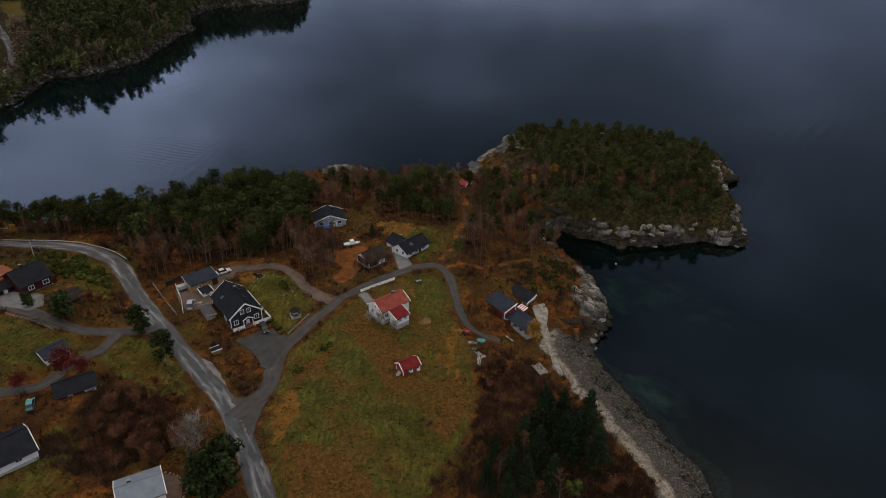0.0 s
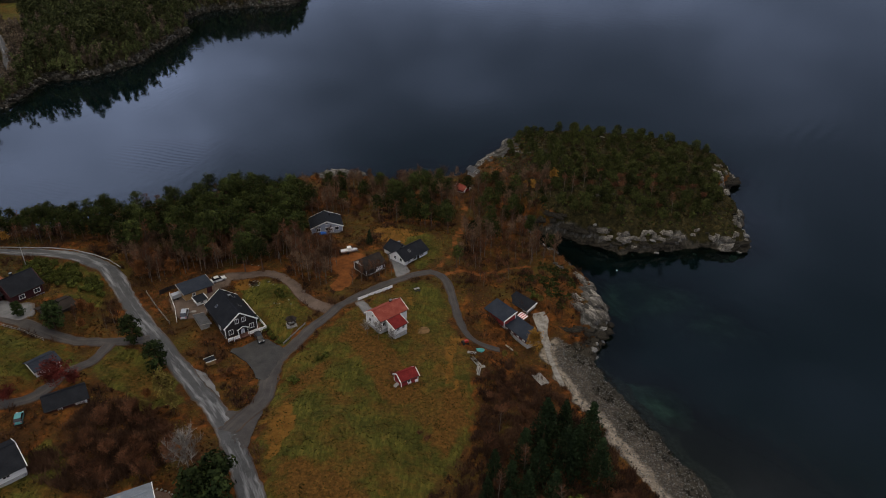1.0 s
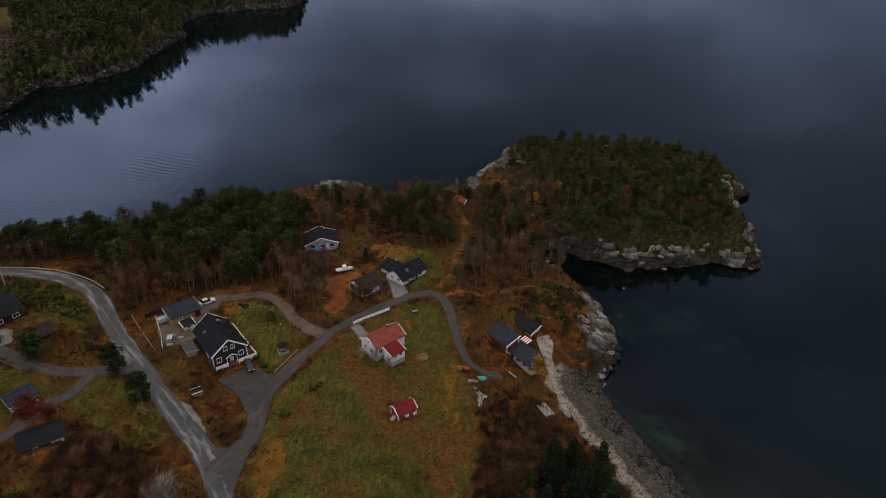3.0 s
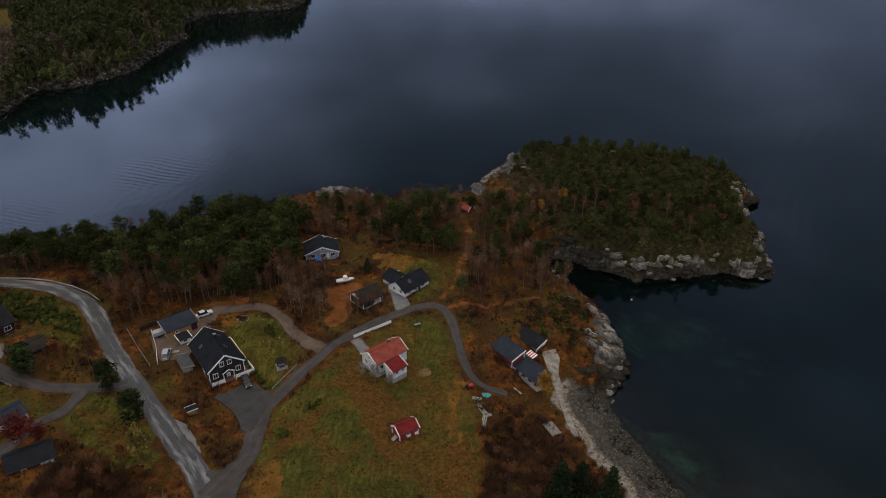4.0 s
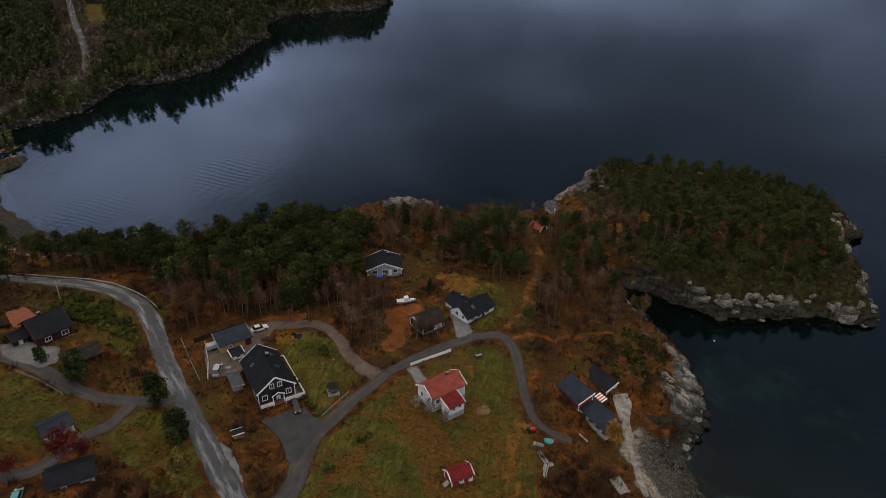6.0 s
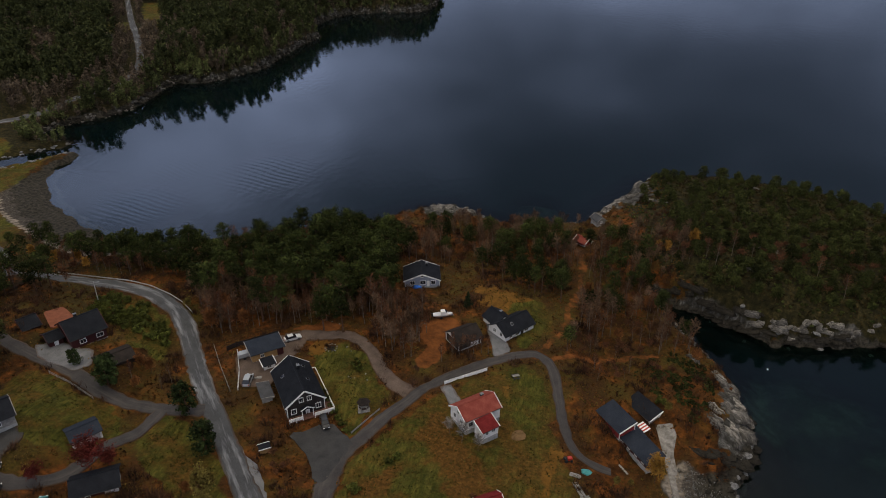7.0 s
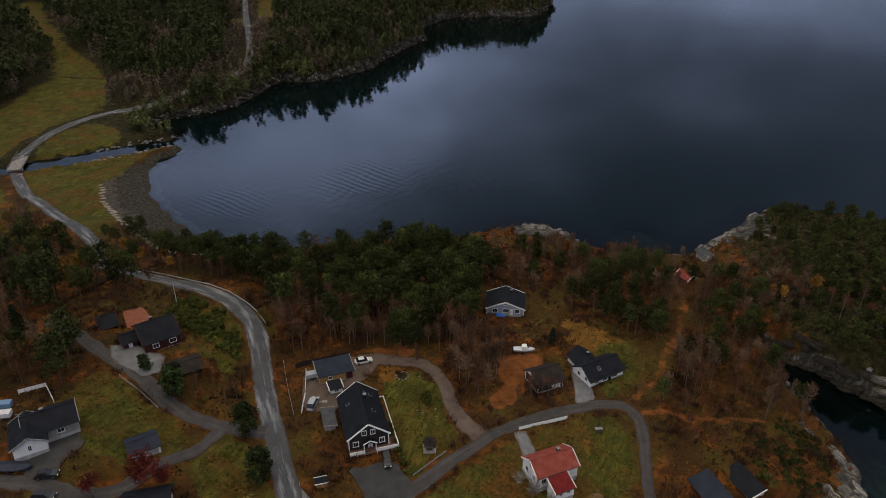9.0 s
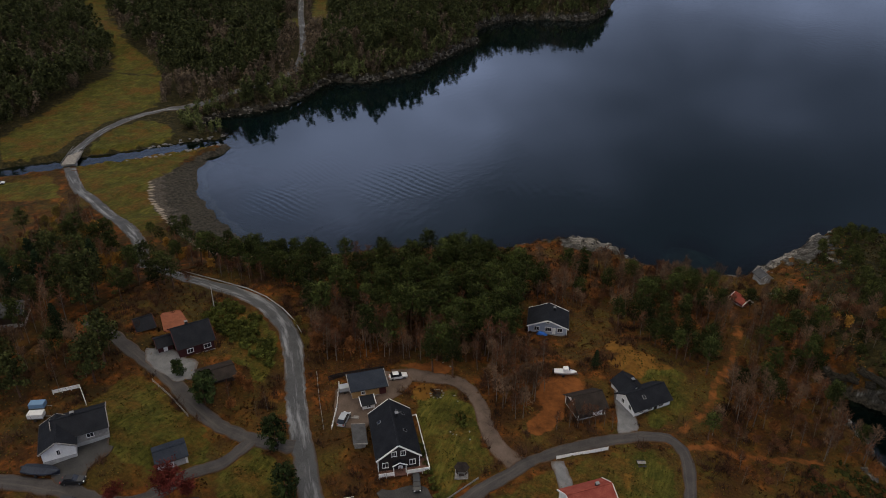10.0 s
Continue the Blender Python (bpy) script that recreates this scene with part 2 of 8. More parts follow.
LEAF_GOLD = leaf_mat("golden_autumn_leaves", (0.24, 0.115, 0.022), (0.44, 0.24, 0.05), 0.25)
LEAF_RUST = leaf_mat("rust_autumn_leaves", (0.14, 0.055, 0.02), (0.27, 0.115, 0.04), 0.25)
LEAF_OLIVE = leaf_mat("olive_yellow_leaves", (0.10, 0.08, 0.02), (0.21, 0.165, 0.045), 0.25)
LEAF_GREEN = leaf_mat("green_garden_leaves", (0.030, 0.038, 0.009), (0.108, 0.116, 0.025), 0.4)
NEEDLE_WEST = leaf_mat("soft_pine_needles", (0.014, 0.020, 0.007), (0.088, 0.096, 0.030), 0.3)
NEEDLE_ROAD = leaf_mat("roadside_pine_needles", (0.010, 0.018, 0.007), (0.052, 0.072, 0.022), 0.3)
LEAF_LITTER = heath_mat("raked_brown_leaves", ((0.3, (0.055, 0.032, 0.014)), (0.7, (0.170, 0.105, 0.050))), 1.2)
TURF = heath_mat("rough_grass", ((0.28, (0.018, 0.018, 0.005)), (0.72, (0.165, 0.120, 0.036)), (0.42, (0.040, 0.042, 0.010)), (0.50, (0.070, 0.066, 0.015)), (0.56, (0.105, 0.072, 0.020)), (0.62, (0.060, 0.060, 0.014))), 6.0)
HEATHER = heath_mat("heather_and_bracken", ((0.26, (0.018, 0.010, 0.005)), (0.74, (0.250, 0.150, 0.042)), (0.40, (0.050, 0.028, 0.011)), (0.47, (0.105, 0.046, 0.015)), (0.53, (0.175, 0.074, 0.022)), (0.59, (0.066, 0.056, 0.016)), (0.66, (0.125, 0.092, 0.028))), 11.0)
HEATH_DARK = heath_mat("dark_heath", ((0.28, (0.010, 0.010, 0.005)), (0.72, (0.085, 0.062, 0.022)), (0.42, (0.024, 0.020, 0.008)), (0.52, (0.052, 0.028, 0.011)), (0.60, (0.032, 0.034, 0.011))), 8.0)
THICKET = heath_mat("dark_bare_thicket", ((0.30, (0.020, 0.012, 0.009)), (0.70, (0.105, 0.056, 0.034)), (0.50, (0.050, 0.027, 0.017))), 12.0)
STRAW = leaf_mat("dry_grass_tufts", (0.060, 0.048, 0.012), (0.145, 0.105, 0.030), 0.0)
ROCK = mat("lichened_grey_rock", (0.045, 0.043, 0.039), (0.34, 0.33, 0.31), 1.2, 0.9, bump=0.9, mid=(0.15, 0.147, 0.14), stretch=(1, 1, 2.2))
ROCK_PALE = mat("pale_split_rock", (0.016, 0.014, 0.012), (0.30, 0.275, 0.238), 1.5, 0.9, bump=1.0, fine=5.0, mid=(0.098, 0.089, 0.075), stretch=(1, 2.6, 0.7), vary=0.4)
ROCK_WET = mat("dark_wet_shore_rock", (0.009, 0.008, 0.006), (0.042, 0.037, 0.029), 1.5, 0.9, bump=0.8, spec=0.08)


# ---- making things ----
def part(name, bm, material, parent, label=""):
    """Links a bmesh as one mesh object under a thing or a part."""
    me = bpy.data.meshes.new(name)
    bm.to_mesh(me)
    bm.free()
    me.materials.append(material)
    ob = new(name, me)
    ob.parent = parent
    if label:
        ob["label"] = label
    return ob


def mesh_part(name, verts, faces, material, parent, label="", smooth=False):
    me = bpy.data.meshes.new(name)
    me.from_pydata([tuple(v) for v in verts], [], [tuple(f) for f in faces])
    me.materials.append(material)
    if smooth:
        me.polygons.foreach_set("use_smooth", [True] * len(me.polygons))
    ob = new(name, me)
    ob.parent = parent
    if label:
        ob["label"] = label
    return ob


def thing(name, x, y, z, turn, label, category, group="", kind=""):
    ob = new(name)
    ob.matrix_world = pose(x, y, z, 0, 0, turn)
    return tagged(ob, label, category, group, kind)


def box(bm, x0, x1, y0, y1, z0, z1, m=None):
    v = [bm.verts.new((x, y, z)) for z in (z0, z1) for y in (y0, y1) for x in (x0, x1)]
    for f in ((0, 2, 3, 1), (4, 5, 7, 6), (0, 1, 5, 4), (2, 6, 7, 3), (0, 4, 6, 2), (1, 3, 7, 5)):
        bm.faces.new([v[i] for i in f])
    if m is not None:
        bmesh.ops.transform(bm, matrix=m, verts=v)
    return v


def block(x0, x1, y0, y1, z0, z1, m=None):
    bm = bmesh.new()
    box(bm, x0, x1, y0, y1, z0, z1, m)
    return bm


def beam(bm, a, b, w, h):
    """A board from a to b, w across (level) and h high."""
    a, b = Vector(a), Vector(b)
    d = b - a
    side = d.cross(Vector((0, 0, 1)))
    side = (side if side.length > 1e-4 else Vector((1, 0, 0))).normalized()
    up = side.cross(d).normalized()
    v = [bm.verts.new(p + side * (sx * w / 2) + up * (sz * h / 2)) for p in (a, b) for sx, sz in ((-1, -1), (1, -1), (1, 1), (-1, 1))]
    for f in ((3, 2, 1, 0), (4, 5, 6, 7), (0, 1, 5, 4), (1, 2, 6, 5), (2, 3, 7, 6), (3, 0, 4, 7)):
        bm.faces.new([v[i] for i in f])


def plank(a, b, w, h):
    bm = bmesh.new()
    beam(bm, a, b, w, h)
    return bm


def tube(verts, faces, path, radii, sides=5):
    """Adds a tapered round stem along the path to lists of verts and faces."""
    base = len(verts)
    for i, p in enumerate(path):
        p = Vector(p)
        d = (Vector(path[min(i + 1, len(path) - 1)]) - Vector(path[max(i - 1, 0)])).normalized()
        u = d.orthogonal().normalized()
        w = d.cross(u)
        for k in range(sides):
            a = 6.2832 * k / sides
            verts.append(p + (u * math.cos(a) + w * math.sin(a)) * radii[i])
    for i in range(len(path) - 1):
        for k in range(sides):
            a, b = base + i * sides + k, base + i * sides + (k + 1) % sides
            faces.append((a, b, b + sides, a + sides))

# ---- the lie of the land ----
SOUTH_SHORE = [(64, -80), (63, 60), (60, 102), (58, 116), (51, 134), (45, 150), (42, 162), (48, 173), (51, 186), (49, 200), (47, 207), (42, 216), (37, 226), (31, 245),
               (46, 237), (56, 230), (65, 225), (82, 227), (95, 230), (103, 225), (111, 229), (110, 238), (117, 250), (117, 263), (116, 274), (129, 290), (128, 306),
               (116, 322), (94, 334), (64, 342), (36, 342), (20, 314), (13, 300), (8, 293), (-4, 291), (-15, 288), (-25, 291), (-34, 295), (-46, 303)]
WEST_SHORE = [(-58, 298), (-72, 280), (-92, 267), (-117, 253), (-149, 245), (-166, 250), (-181, 257), (-208, 275), (-222, 289), (-230, 300), (-235, 313), (-234, 322), (-236, 330), (-239, 330), (-251, 314),
              (-263, 298), (-275, 284.5), (-297, 257), (-405, 145), (-570, 20), (-900, -80)]
NORTH_SHORE = [(-1400, 60), (-900, -40), (-576, 30), (-411, 156), (-311, 265), (-287, 294), (-274, 310), (-261, 327), (-247, 342), (-253, 346), (-266, 345), (-276, 356), (-272, 373), (-261, 385), (-254, 402), (-254, 425), (-258, 444), (-259, 463),
               (-238, 469), (-225, 494), (-217, 516), (-219, 550), (-219, 580), (-217, 628), (-228, 645), (-237, 660), (-237, 706), (-224, 740), (-199, 751), (-170, 757), (-153, 780), (-152, 812), (-163, 913), (-195, 1050),
               (-330, 1400), (-1400, 1400)]
SPOTS = [(-26, 174, 10.3), (-48, 151, 8.6), (1, 197, 10.5), (8, 240, 6), (2, 147, 8.3), (-8, 137, 9), (-92, 151, 11.9), (-110, 167, 14.9), (-89, 174, 10.4), (-110, 195, 13.5),
         (-67, 146, 10), (-44, 183, 10.6), (-29, 206, 10.4), (-11, 214, 11), (16, 200, 6.5), (28, 166, 3.2), (36, 189, 7.5), (-90, 137, 13.5), (-80, 104, 12), (-26, 115, 11.5),
         (62, 245, 15), (84, 237, 10), (60, 282, 11.5), (98, 265, 11), (-109, 138, 18), (-72, 230, 10), (0, 268, 4), (-36, 228, 8), (-150, 168, 19), (-192, 228, 6), (10, 130, 7), (25, 146, 4.4)]
LOW_SPOTS = [(-45, 288, 3.2), (-26, 274, 3), (-40, 262, 4.5), (-292, 236, 2), (-252, 268, 2.2), (-330, 200, 2.5), (-225, 258, 3)]
NORTH_SPOTS = [(-270, 330, 2), (-300, 290, 2.2), (-350, 235, 3), (-325, 318, 3.5), (-425, 360, 8), (-286, 410, 9), (-306, 490, 16), (-250, 545, 15), (-336, 610, 16), (-460, 470, 24), (-276, 690, 20), (-530, 730, 34), (-430, 920, 40), (-710, 510, 45)]


def away(x, y, line, closed=True):
    """Distance from the points to a line of places, and whether they lie inside it."""
    pts = np.array(line, float)
    a, b = (pts, np.roll(pts, -1, 0)) if closed else (pts[:-1], pts[1:])
    best, inside = np.full(x.shape, 1e9), np.zeros(x.shape, bool)
    for (ax, ay), (bx, by) in zip(a, b):
        dx, dy = bx - ax, by - ay
        k = np.clip(((x - ax) * dx + (y - ay) * dy) / (dx * dx + dy * dy), 0, 1)
        best = np.minimum(best, (x - ax - k * dx) ** 2 + (y - ay - k * dy) ** 2)
        if closed and ay != by:
            inside ^= ((ay > y) != (by > y)) & (x < ax + (y - ay) / (by - ay) * dx)
    return np.sqrt(best), inside


def step(a, b, v):
    k = np.clip((v - a) / (b - a), 0, 1)
    return k * k * (3 - 2 * k)


def waves(x, y, size, seed):
    """Smooth uneven noise between about -1 and 1, made of turned sines."""
    r = np.random.RandomState(seed)
    total = np.zeros(np.shape(x))
    for _ in range(7):
        w, p, f = r.uniform(0, 6.283), r.uniform(0, 6.283), r.uniform(0.6, 1.6) * 6.283 / size
        total = total + np.sin((x * math.cos(w) + y * math.sin(w)) * f + p + 1.3 * np.sin((y * math.cos(w) - x * math.sin(w)) * f * 0.7 + p * 2))
    return total / 3.6


KNOWN = []


def shore(x, y):
    """Signed distance to the nearest shoreline: plus on land, minus in the sea."""
    x, y = np.asarray(x, float), np.asarray(y, float)
    if x.size > 9999 and KNOWN and KNOWN[0] is x and KNOWN[1] is y:
        return KNOWN[2]
    wob = waves(x, y, 16, 5) * 1.0 + waves(x, y, 6, 6) * 0.55
    d1, in1 = away(x, y, SOUTH_SHORE + WEST_SHORE)
    d2, in2 = away(x, y, NORTH_SHORE)
    s1, s2 = np.where(in1, d1, -d1), np.where(in2, d2, -d2)
    found = np.maximum(s1, s2) + wob * step(0, 12, 25 - np.minimum(d1, d2)), s2 > s1
    KNOWN[:] = [x, y, found] if x.size > 9999 else KNOWN
    return found


def sandy(x, y):
    """1 on the shingle beaches, 0 on the rocky shore."""
    return np.maximum(step(174, 168, y + np.maximum(x - 31, 0) * 0.9) * step(0, 12, x), step(-105, -135, x) * step(-238, -232, x) * step(316, 308, y))


BANKS = [(70, 197, 24, 2.6), (82, 182, 22, 3.2), (-10, 311, 15, 2.8), (56, 148, 14, 2.6)]


def bank_mask(x, y, z):
    return np.maximum.reduce([np.exp(-((x - px) ** 2 + (y - py) ** 2) / (wide * 0.9) ** 2) for px, py, wide, _ in BANKS])


def height(x, y):
    x, y = np.asarray(x, float), np.asarray(y, float)
    d, north = shore(x, y)
    top = np.zeros(x.shape)
    for spots, mask, soft in ((SPOTS + LOW_SPOTS, ~north, 60), (NORTH_SPOTS, north, 900)):
        w, v = 0, 0
        for px, py, pz in spots:
            k = 1 / ((x - px) ** 2 + (y - py) ** 2 + soft) ** 2
            w, v = w + k, v + k * pz
        top = np.where(mask, v / w, top)
    rocky = 1 - sandy(x, y)
    reach = np.where(north, 9, 5 + 9 * sandy(x, y))
    land = top * (1 - np.exp(-np.maximum(d, 0) / reach))
    edge = rocky * step(14, 3, d) * step(-3, 1, d)
    land = land + edge * (1.5 * (0.8 - np.abs(waves(x, y, 9, 11))) + 0.9 * (0.7 - np.abs(waves(x, y, 4.5, 12)))) + step(2, 20, d) * 0.25 * waves(x, y, 14, 13)
    sea = np.maximum(np.where(rocky > 0.5, 0.45, 0.16) * d, -9)
    # sandbanks under the clear water of the coves
    for px, py, wide, deep in BANKS:
        bank = np.exp(-(((x - px) ** 2 + (y - py) ** 2) / wide ** 2) * (1 + 0.35 * waves(x, y, 18, 61)))
        sea = np.where(d < -2, np.maximum(sea, -9 + (9 - deep) * bank), sea)
    return np.where(d > 0, land, sea)


# ---- ground, sea, roads ----
MAIN_ROAD = [(-18, 60), (-26, 80), (-35, 98), (-42, 112), (-51, 128), (-61, 140), (-71, 152), (-82, 165), (-91, 177), (-99.3, 187.8), (-110.3, 195.8), (-124, 200.4), (-136, 200.5), (-148, 199.2), (-160, 203), (-176, 212), (-194, 227), (-238, 248), (-258, 257), (-288, 279), (-298, 293), (-306, 314), (-309, 338), (-304, 355), (-289, 372), (-281, 394), (-275, 420), (-279, 457), (-306, 503), (-369, 594), (-460, 731)]
LANE = [(-47.5, 122), (-45.2, 127.5), (-42.9, 132), (-42.4, 137), (-43, 143), (-42.6, 149), (-40.4, 155), (-36.8, 161), (-33, 167.6), (-29, 174), (-22.7, 181), (-15.5, 187), (-8.5, 191.6), (-3.4, 193), (0, 191), (2.2, 185.5), (3.9, 176.3), (5.6, 169.2), (7.8, 163.9), (11, 161.6), (16, 161.4)]
LEFT_ROAD = [(-77, 156.5), (-84, 154), (-92, 154), (-104, 156), (-114, 160), (-130, 164), (-146, 166)]
LEFT_LANE = [(-86, 153), (-87, 145), (-91, 138), (-93, 131), (-99, 126), (-108, 124), (-122, 120)]
TRACK = [(-31, 172), (-37, 175), (-42, 181), (-46, 187), (-53, 192), (-63, 190.5), (-70, 188)]
SPUR = [(-3, 192), (0, 199), (4, 207), (5, 221), (8, 236), (9, 252), (7, 268)]
TRAIL = [(1, 192), (13, 198), (28, 203)]
FIELD = [(-40, 147), (-35, 159), (-25, 172), (-16, 181), (-8, 187), (-2, 187), (1, 176), (4, 163), (7, 154), (8, 139), (6, 122), (0, 110), (-7, 92), (-31, 90), (-37, 111), (-41, 128)]
LAWNS = [[(-22, 226), (-13, 221), (-3, 218), (1, 206), (-6, 195), (-13, 203)],
         [(-61, 183), (-53, 188), (-46, 184), (-40, 175), (-36, 169), (-42, 158), (-49, 164)],
         [(-95, 150), (-114, 156), (-124, 158), (-122, 143), (-104, 134), (-96, 137), (-89, 143)],
         [(-96, 172), (-102, 187), (-112, 193), (-124, 196), (-126, 184), (-112, 180), (-106, 172)],
         [(-86, 118), (-78, 112), (-74, 100), (-80, 92), (-90, 98), (-88, 108)],
         [(-86, 152), (-78, 152), (-66, 142), (-60, 132), (-70, 130), (-84, 138)]]
FAR_FIELDS = [[(-315, 264), (-344, 286), (-359, 325), (-374, 371), (-380, 394), (-344, 402), (-322, 378), (-311, 358), (-316, 330), (-310, 300), (-303, 283)],
              [(-298, 301), (-305, 322), (-301, 341), (-284, 340), (-268, 326), (-274, 311), (-289, 291)],
              [(-281, 277), (-264, 294), (-249, 313), (-241, 319), (-239, 300), (-227, 274), (-197, 244), (-194, 231), (-225, 243), (-256, 257)],
              [(-296, 240), (-281, 262), (-266, 254), (-255, 246), (-268, 236), (-284, 230)], [(-232, 214), (-212, 204), (-196, 194), (-212, 186), (-236, 198)], [(-178, 186), (-166, 184), (-168, 176), (-182, 174)],
              [(-346, 404), (-380, 396), (-404, 420), (-421, 428), (-469, 458), (-553, 530), (-538, 546), (-452, 468), (-414, 440), (-384, 428)],
              [(-398, 660), (-372, 672), (-346, 612), (-318, 552), (-336, 557)], [(-377, 562), (-361, 580), (-336, 545), (-352, 535)]]
HEADLAND = [(34, 250), (46, 236), (64, 223), (95, 227), (105, 219), (116, 228), (122, 250), (116, 275), (126, 292), (112, 322), (64, 340), (36, 340), (20, 312), (30, 280)]


def lines(fine0, fine1, step_fine, lo, hi, grow=1.12):
    """Grid lines: even between fine0 and fine1, ever wider outside."""
    mid = list(np.arange(fine0, fine1 + 1e-6, step_fine))
    low, high, s = [], [], step_fine
    v = fine0
    while v > lo:
        s *= grow
        v -= min(s, 26)
        low.append(v)
    v, s = fine1, step_fine
    while v < hi:
        s *= grow
        v += min(s, 26)
        high.append(v)
    return np.array(low[::-1] + mid + high)


def sheet(name, xs, ys, zf, material, attributes):
    """A grid of quads over xs and ys, with heights from zf and masks as point attributes."""
    X, Y = np.meshgrid(xs, ys)
    Z = zf(X, Y)
    nx, ny = len(xs), len(ys)
    me = bpy.data.meshes.new(name)
    me.vertices.add(nx * ny)
    me.vertices.foreach_set("co", np.stack([X, Y, Z], -1).ravel())
    i = (np.arange(ny - 1)[:, None] * nx + np.arange(nx - 1)).ravel()
    quads = np.stack([i, i + 1, i + nx + 1, i + nx], -1)
    me.loops.add(quads.size)
    me.loops.foreach_set("vertex_index", quads.ravel())
    me.polygons.add(len(quads))
    me.polygons.foreach_set("loop_start", np.arange(len(quads)) * 4)
    me.polygons.foreach_set("use_smooth", np.ones(len(quads), bool))
    me.update()
    for key, f in attributes.items():
        me.attributes.new(key, "FLOAT", "POINT").data.foreach_set("value", np.asarray(f(X, Y, Z), np.float32).ravel())
    me.materials.append(material)
    return new(name, me)


def near_line(x, y, line, half, soft=0.8):
    return step(half + soft, half, away(x, y, line, False)[0] + 0.5 * waves(x, y, 5, 31))


def inside_of(x, y, areas, soft=1.5):
    best = np.zeros(np.shape(x))
    for a in areas:
        d, i = away(x, y, a)
        best = np.maximum(best, step(-soft, soft, np.where(i, d, -d) + 1.2 * waves(x, y, 9, 32) + 0.25 * soft * waves(x, y, 4, 39)))
    return best


def grass_mask(x, y, z):
    return np.maximum.reduce([inside_of(x, y, [FIELD], 3.5), inside_of(x, y, LAWNS, 1.8), inside_of(x, y, FAR_FIELDS, 3)])


def rock_mask(x, y, z):
    d, north = shore(x, y)
    rocky = 1 - sandy(x, y)
    reach = np.where(north, 3.6, 1.4) + 1.8 * waves(x, y, 22, 33) + 6.5 * step(14, 8, np.hypot(x - 46, y - 183) + 2 * waves(x, y, 6, 38))
    brook = step(-236, -244, np.asarray(x, float)) * step(350, 342, np.asarray(y, float))
    reach = reach * (1 - brook) - 0.6 * brook
    top = step(6, 1, np.hypot((x - 58) / 1.8, y - 244) + 3 * waves(x, y, 5, 35)) * 0.62
    west = step(16, 6, np.hypot(x - 24, (y - 318) * 0.7) + 4 * waves(x, y, 7, 36))
    slab = step(9, 6, np.hypot((x + 45) / 1.35, (y - 294)) + 1.0 * waves(x, y, 7, 37))
    return np.maximum.reduce([rocky * np.where(north, 0.62, 1) * step(reach + 2, reach - 2, d) * step(-9, -3, d), top, west, slab])


def dirt_mask(x, y, z):
    a = inside_of(x, y, [[(-36, 200), (-32, 207), (-25, 206), (-26, 198), (-27, 187), (-29, 181), (-33, 182), (-33, 192)], [(-70, 192), (-62, 199), (-58, 196), (-60, 191)],
                         [(-152, 168), (-146, 172), (-139, 166), (-144, 162)]])
    return np.maximum.reduce([a, 0.52 * near_line(x, y, SPUR, 1.2), 0.6 * near_line(x, y, TRAIL, 0.8), 0.36 * near_line(x, y, MAIN_ROAD, 2.8), 0.36 * near_line(x, y, LANE, 1.9),
                              0.36 * near_line(x, y, LEFT_ROAD, 2.6), 0.36 * near_line(x, y, LEFT_LANE, 2.4)])


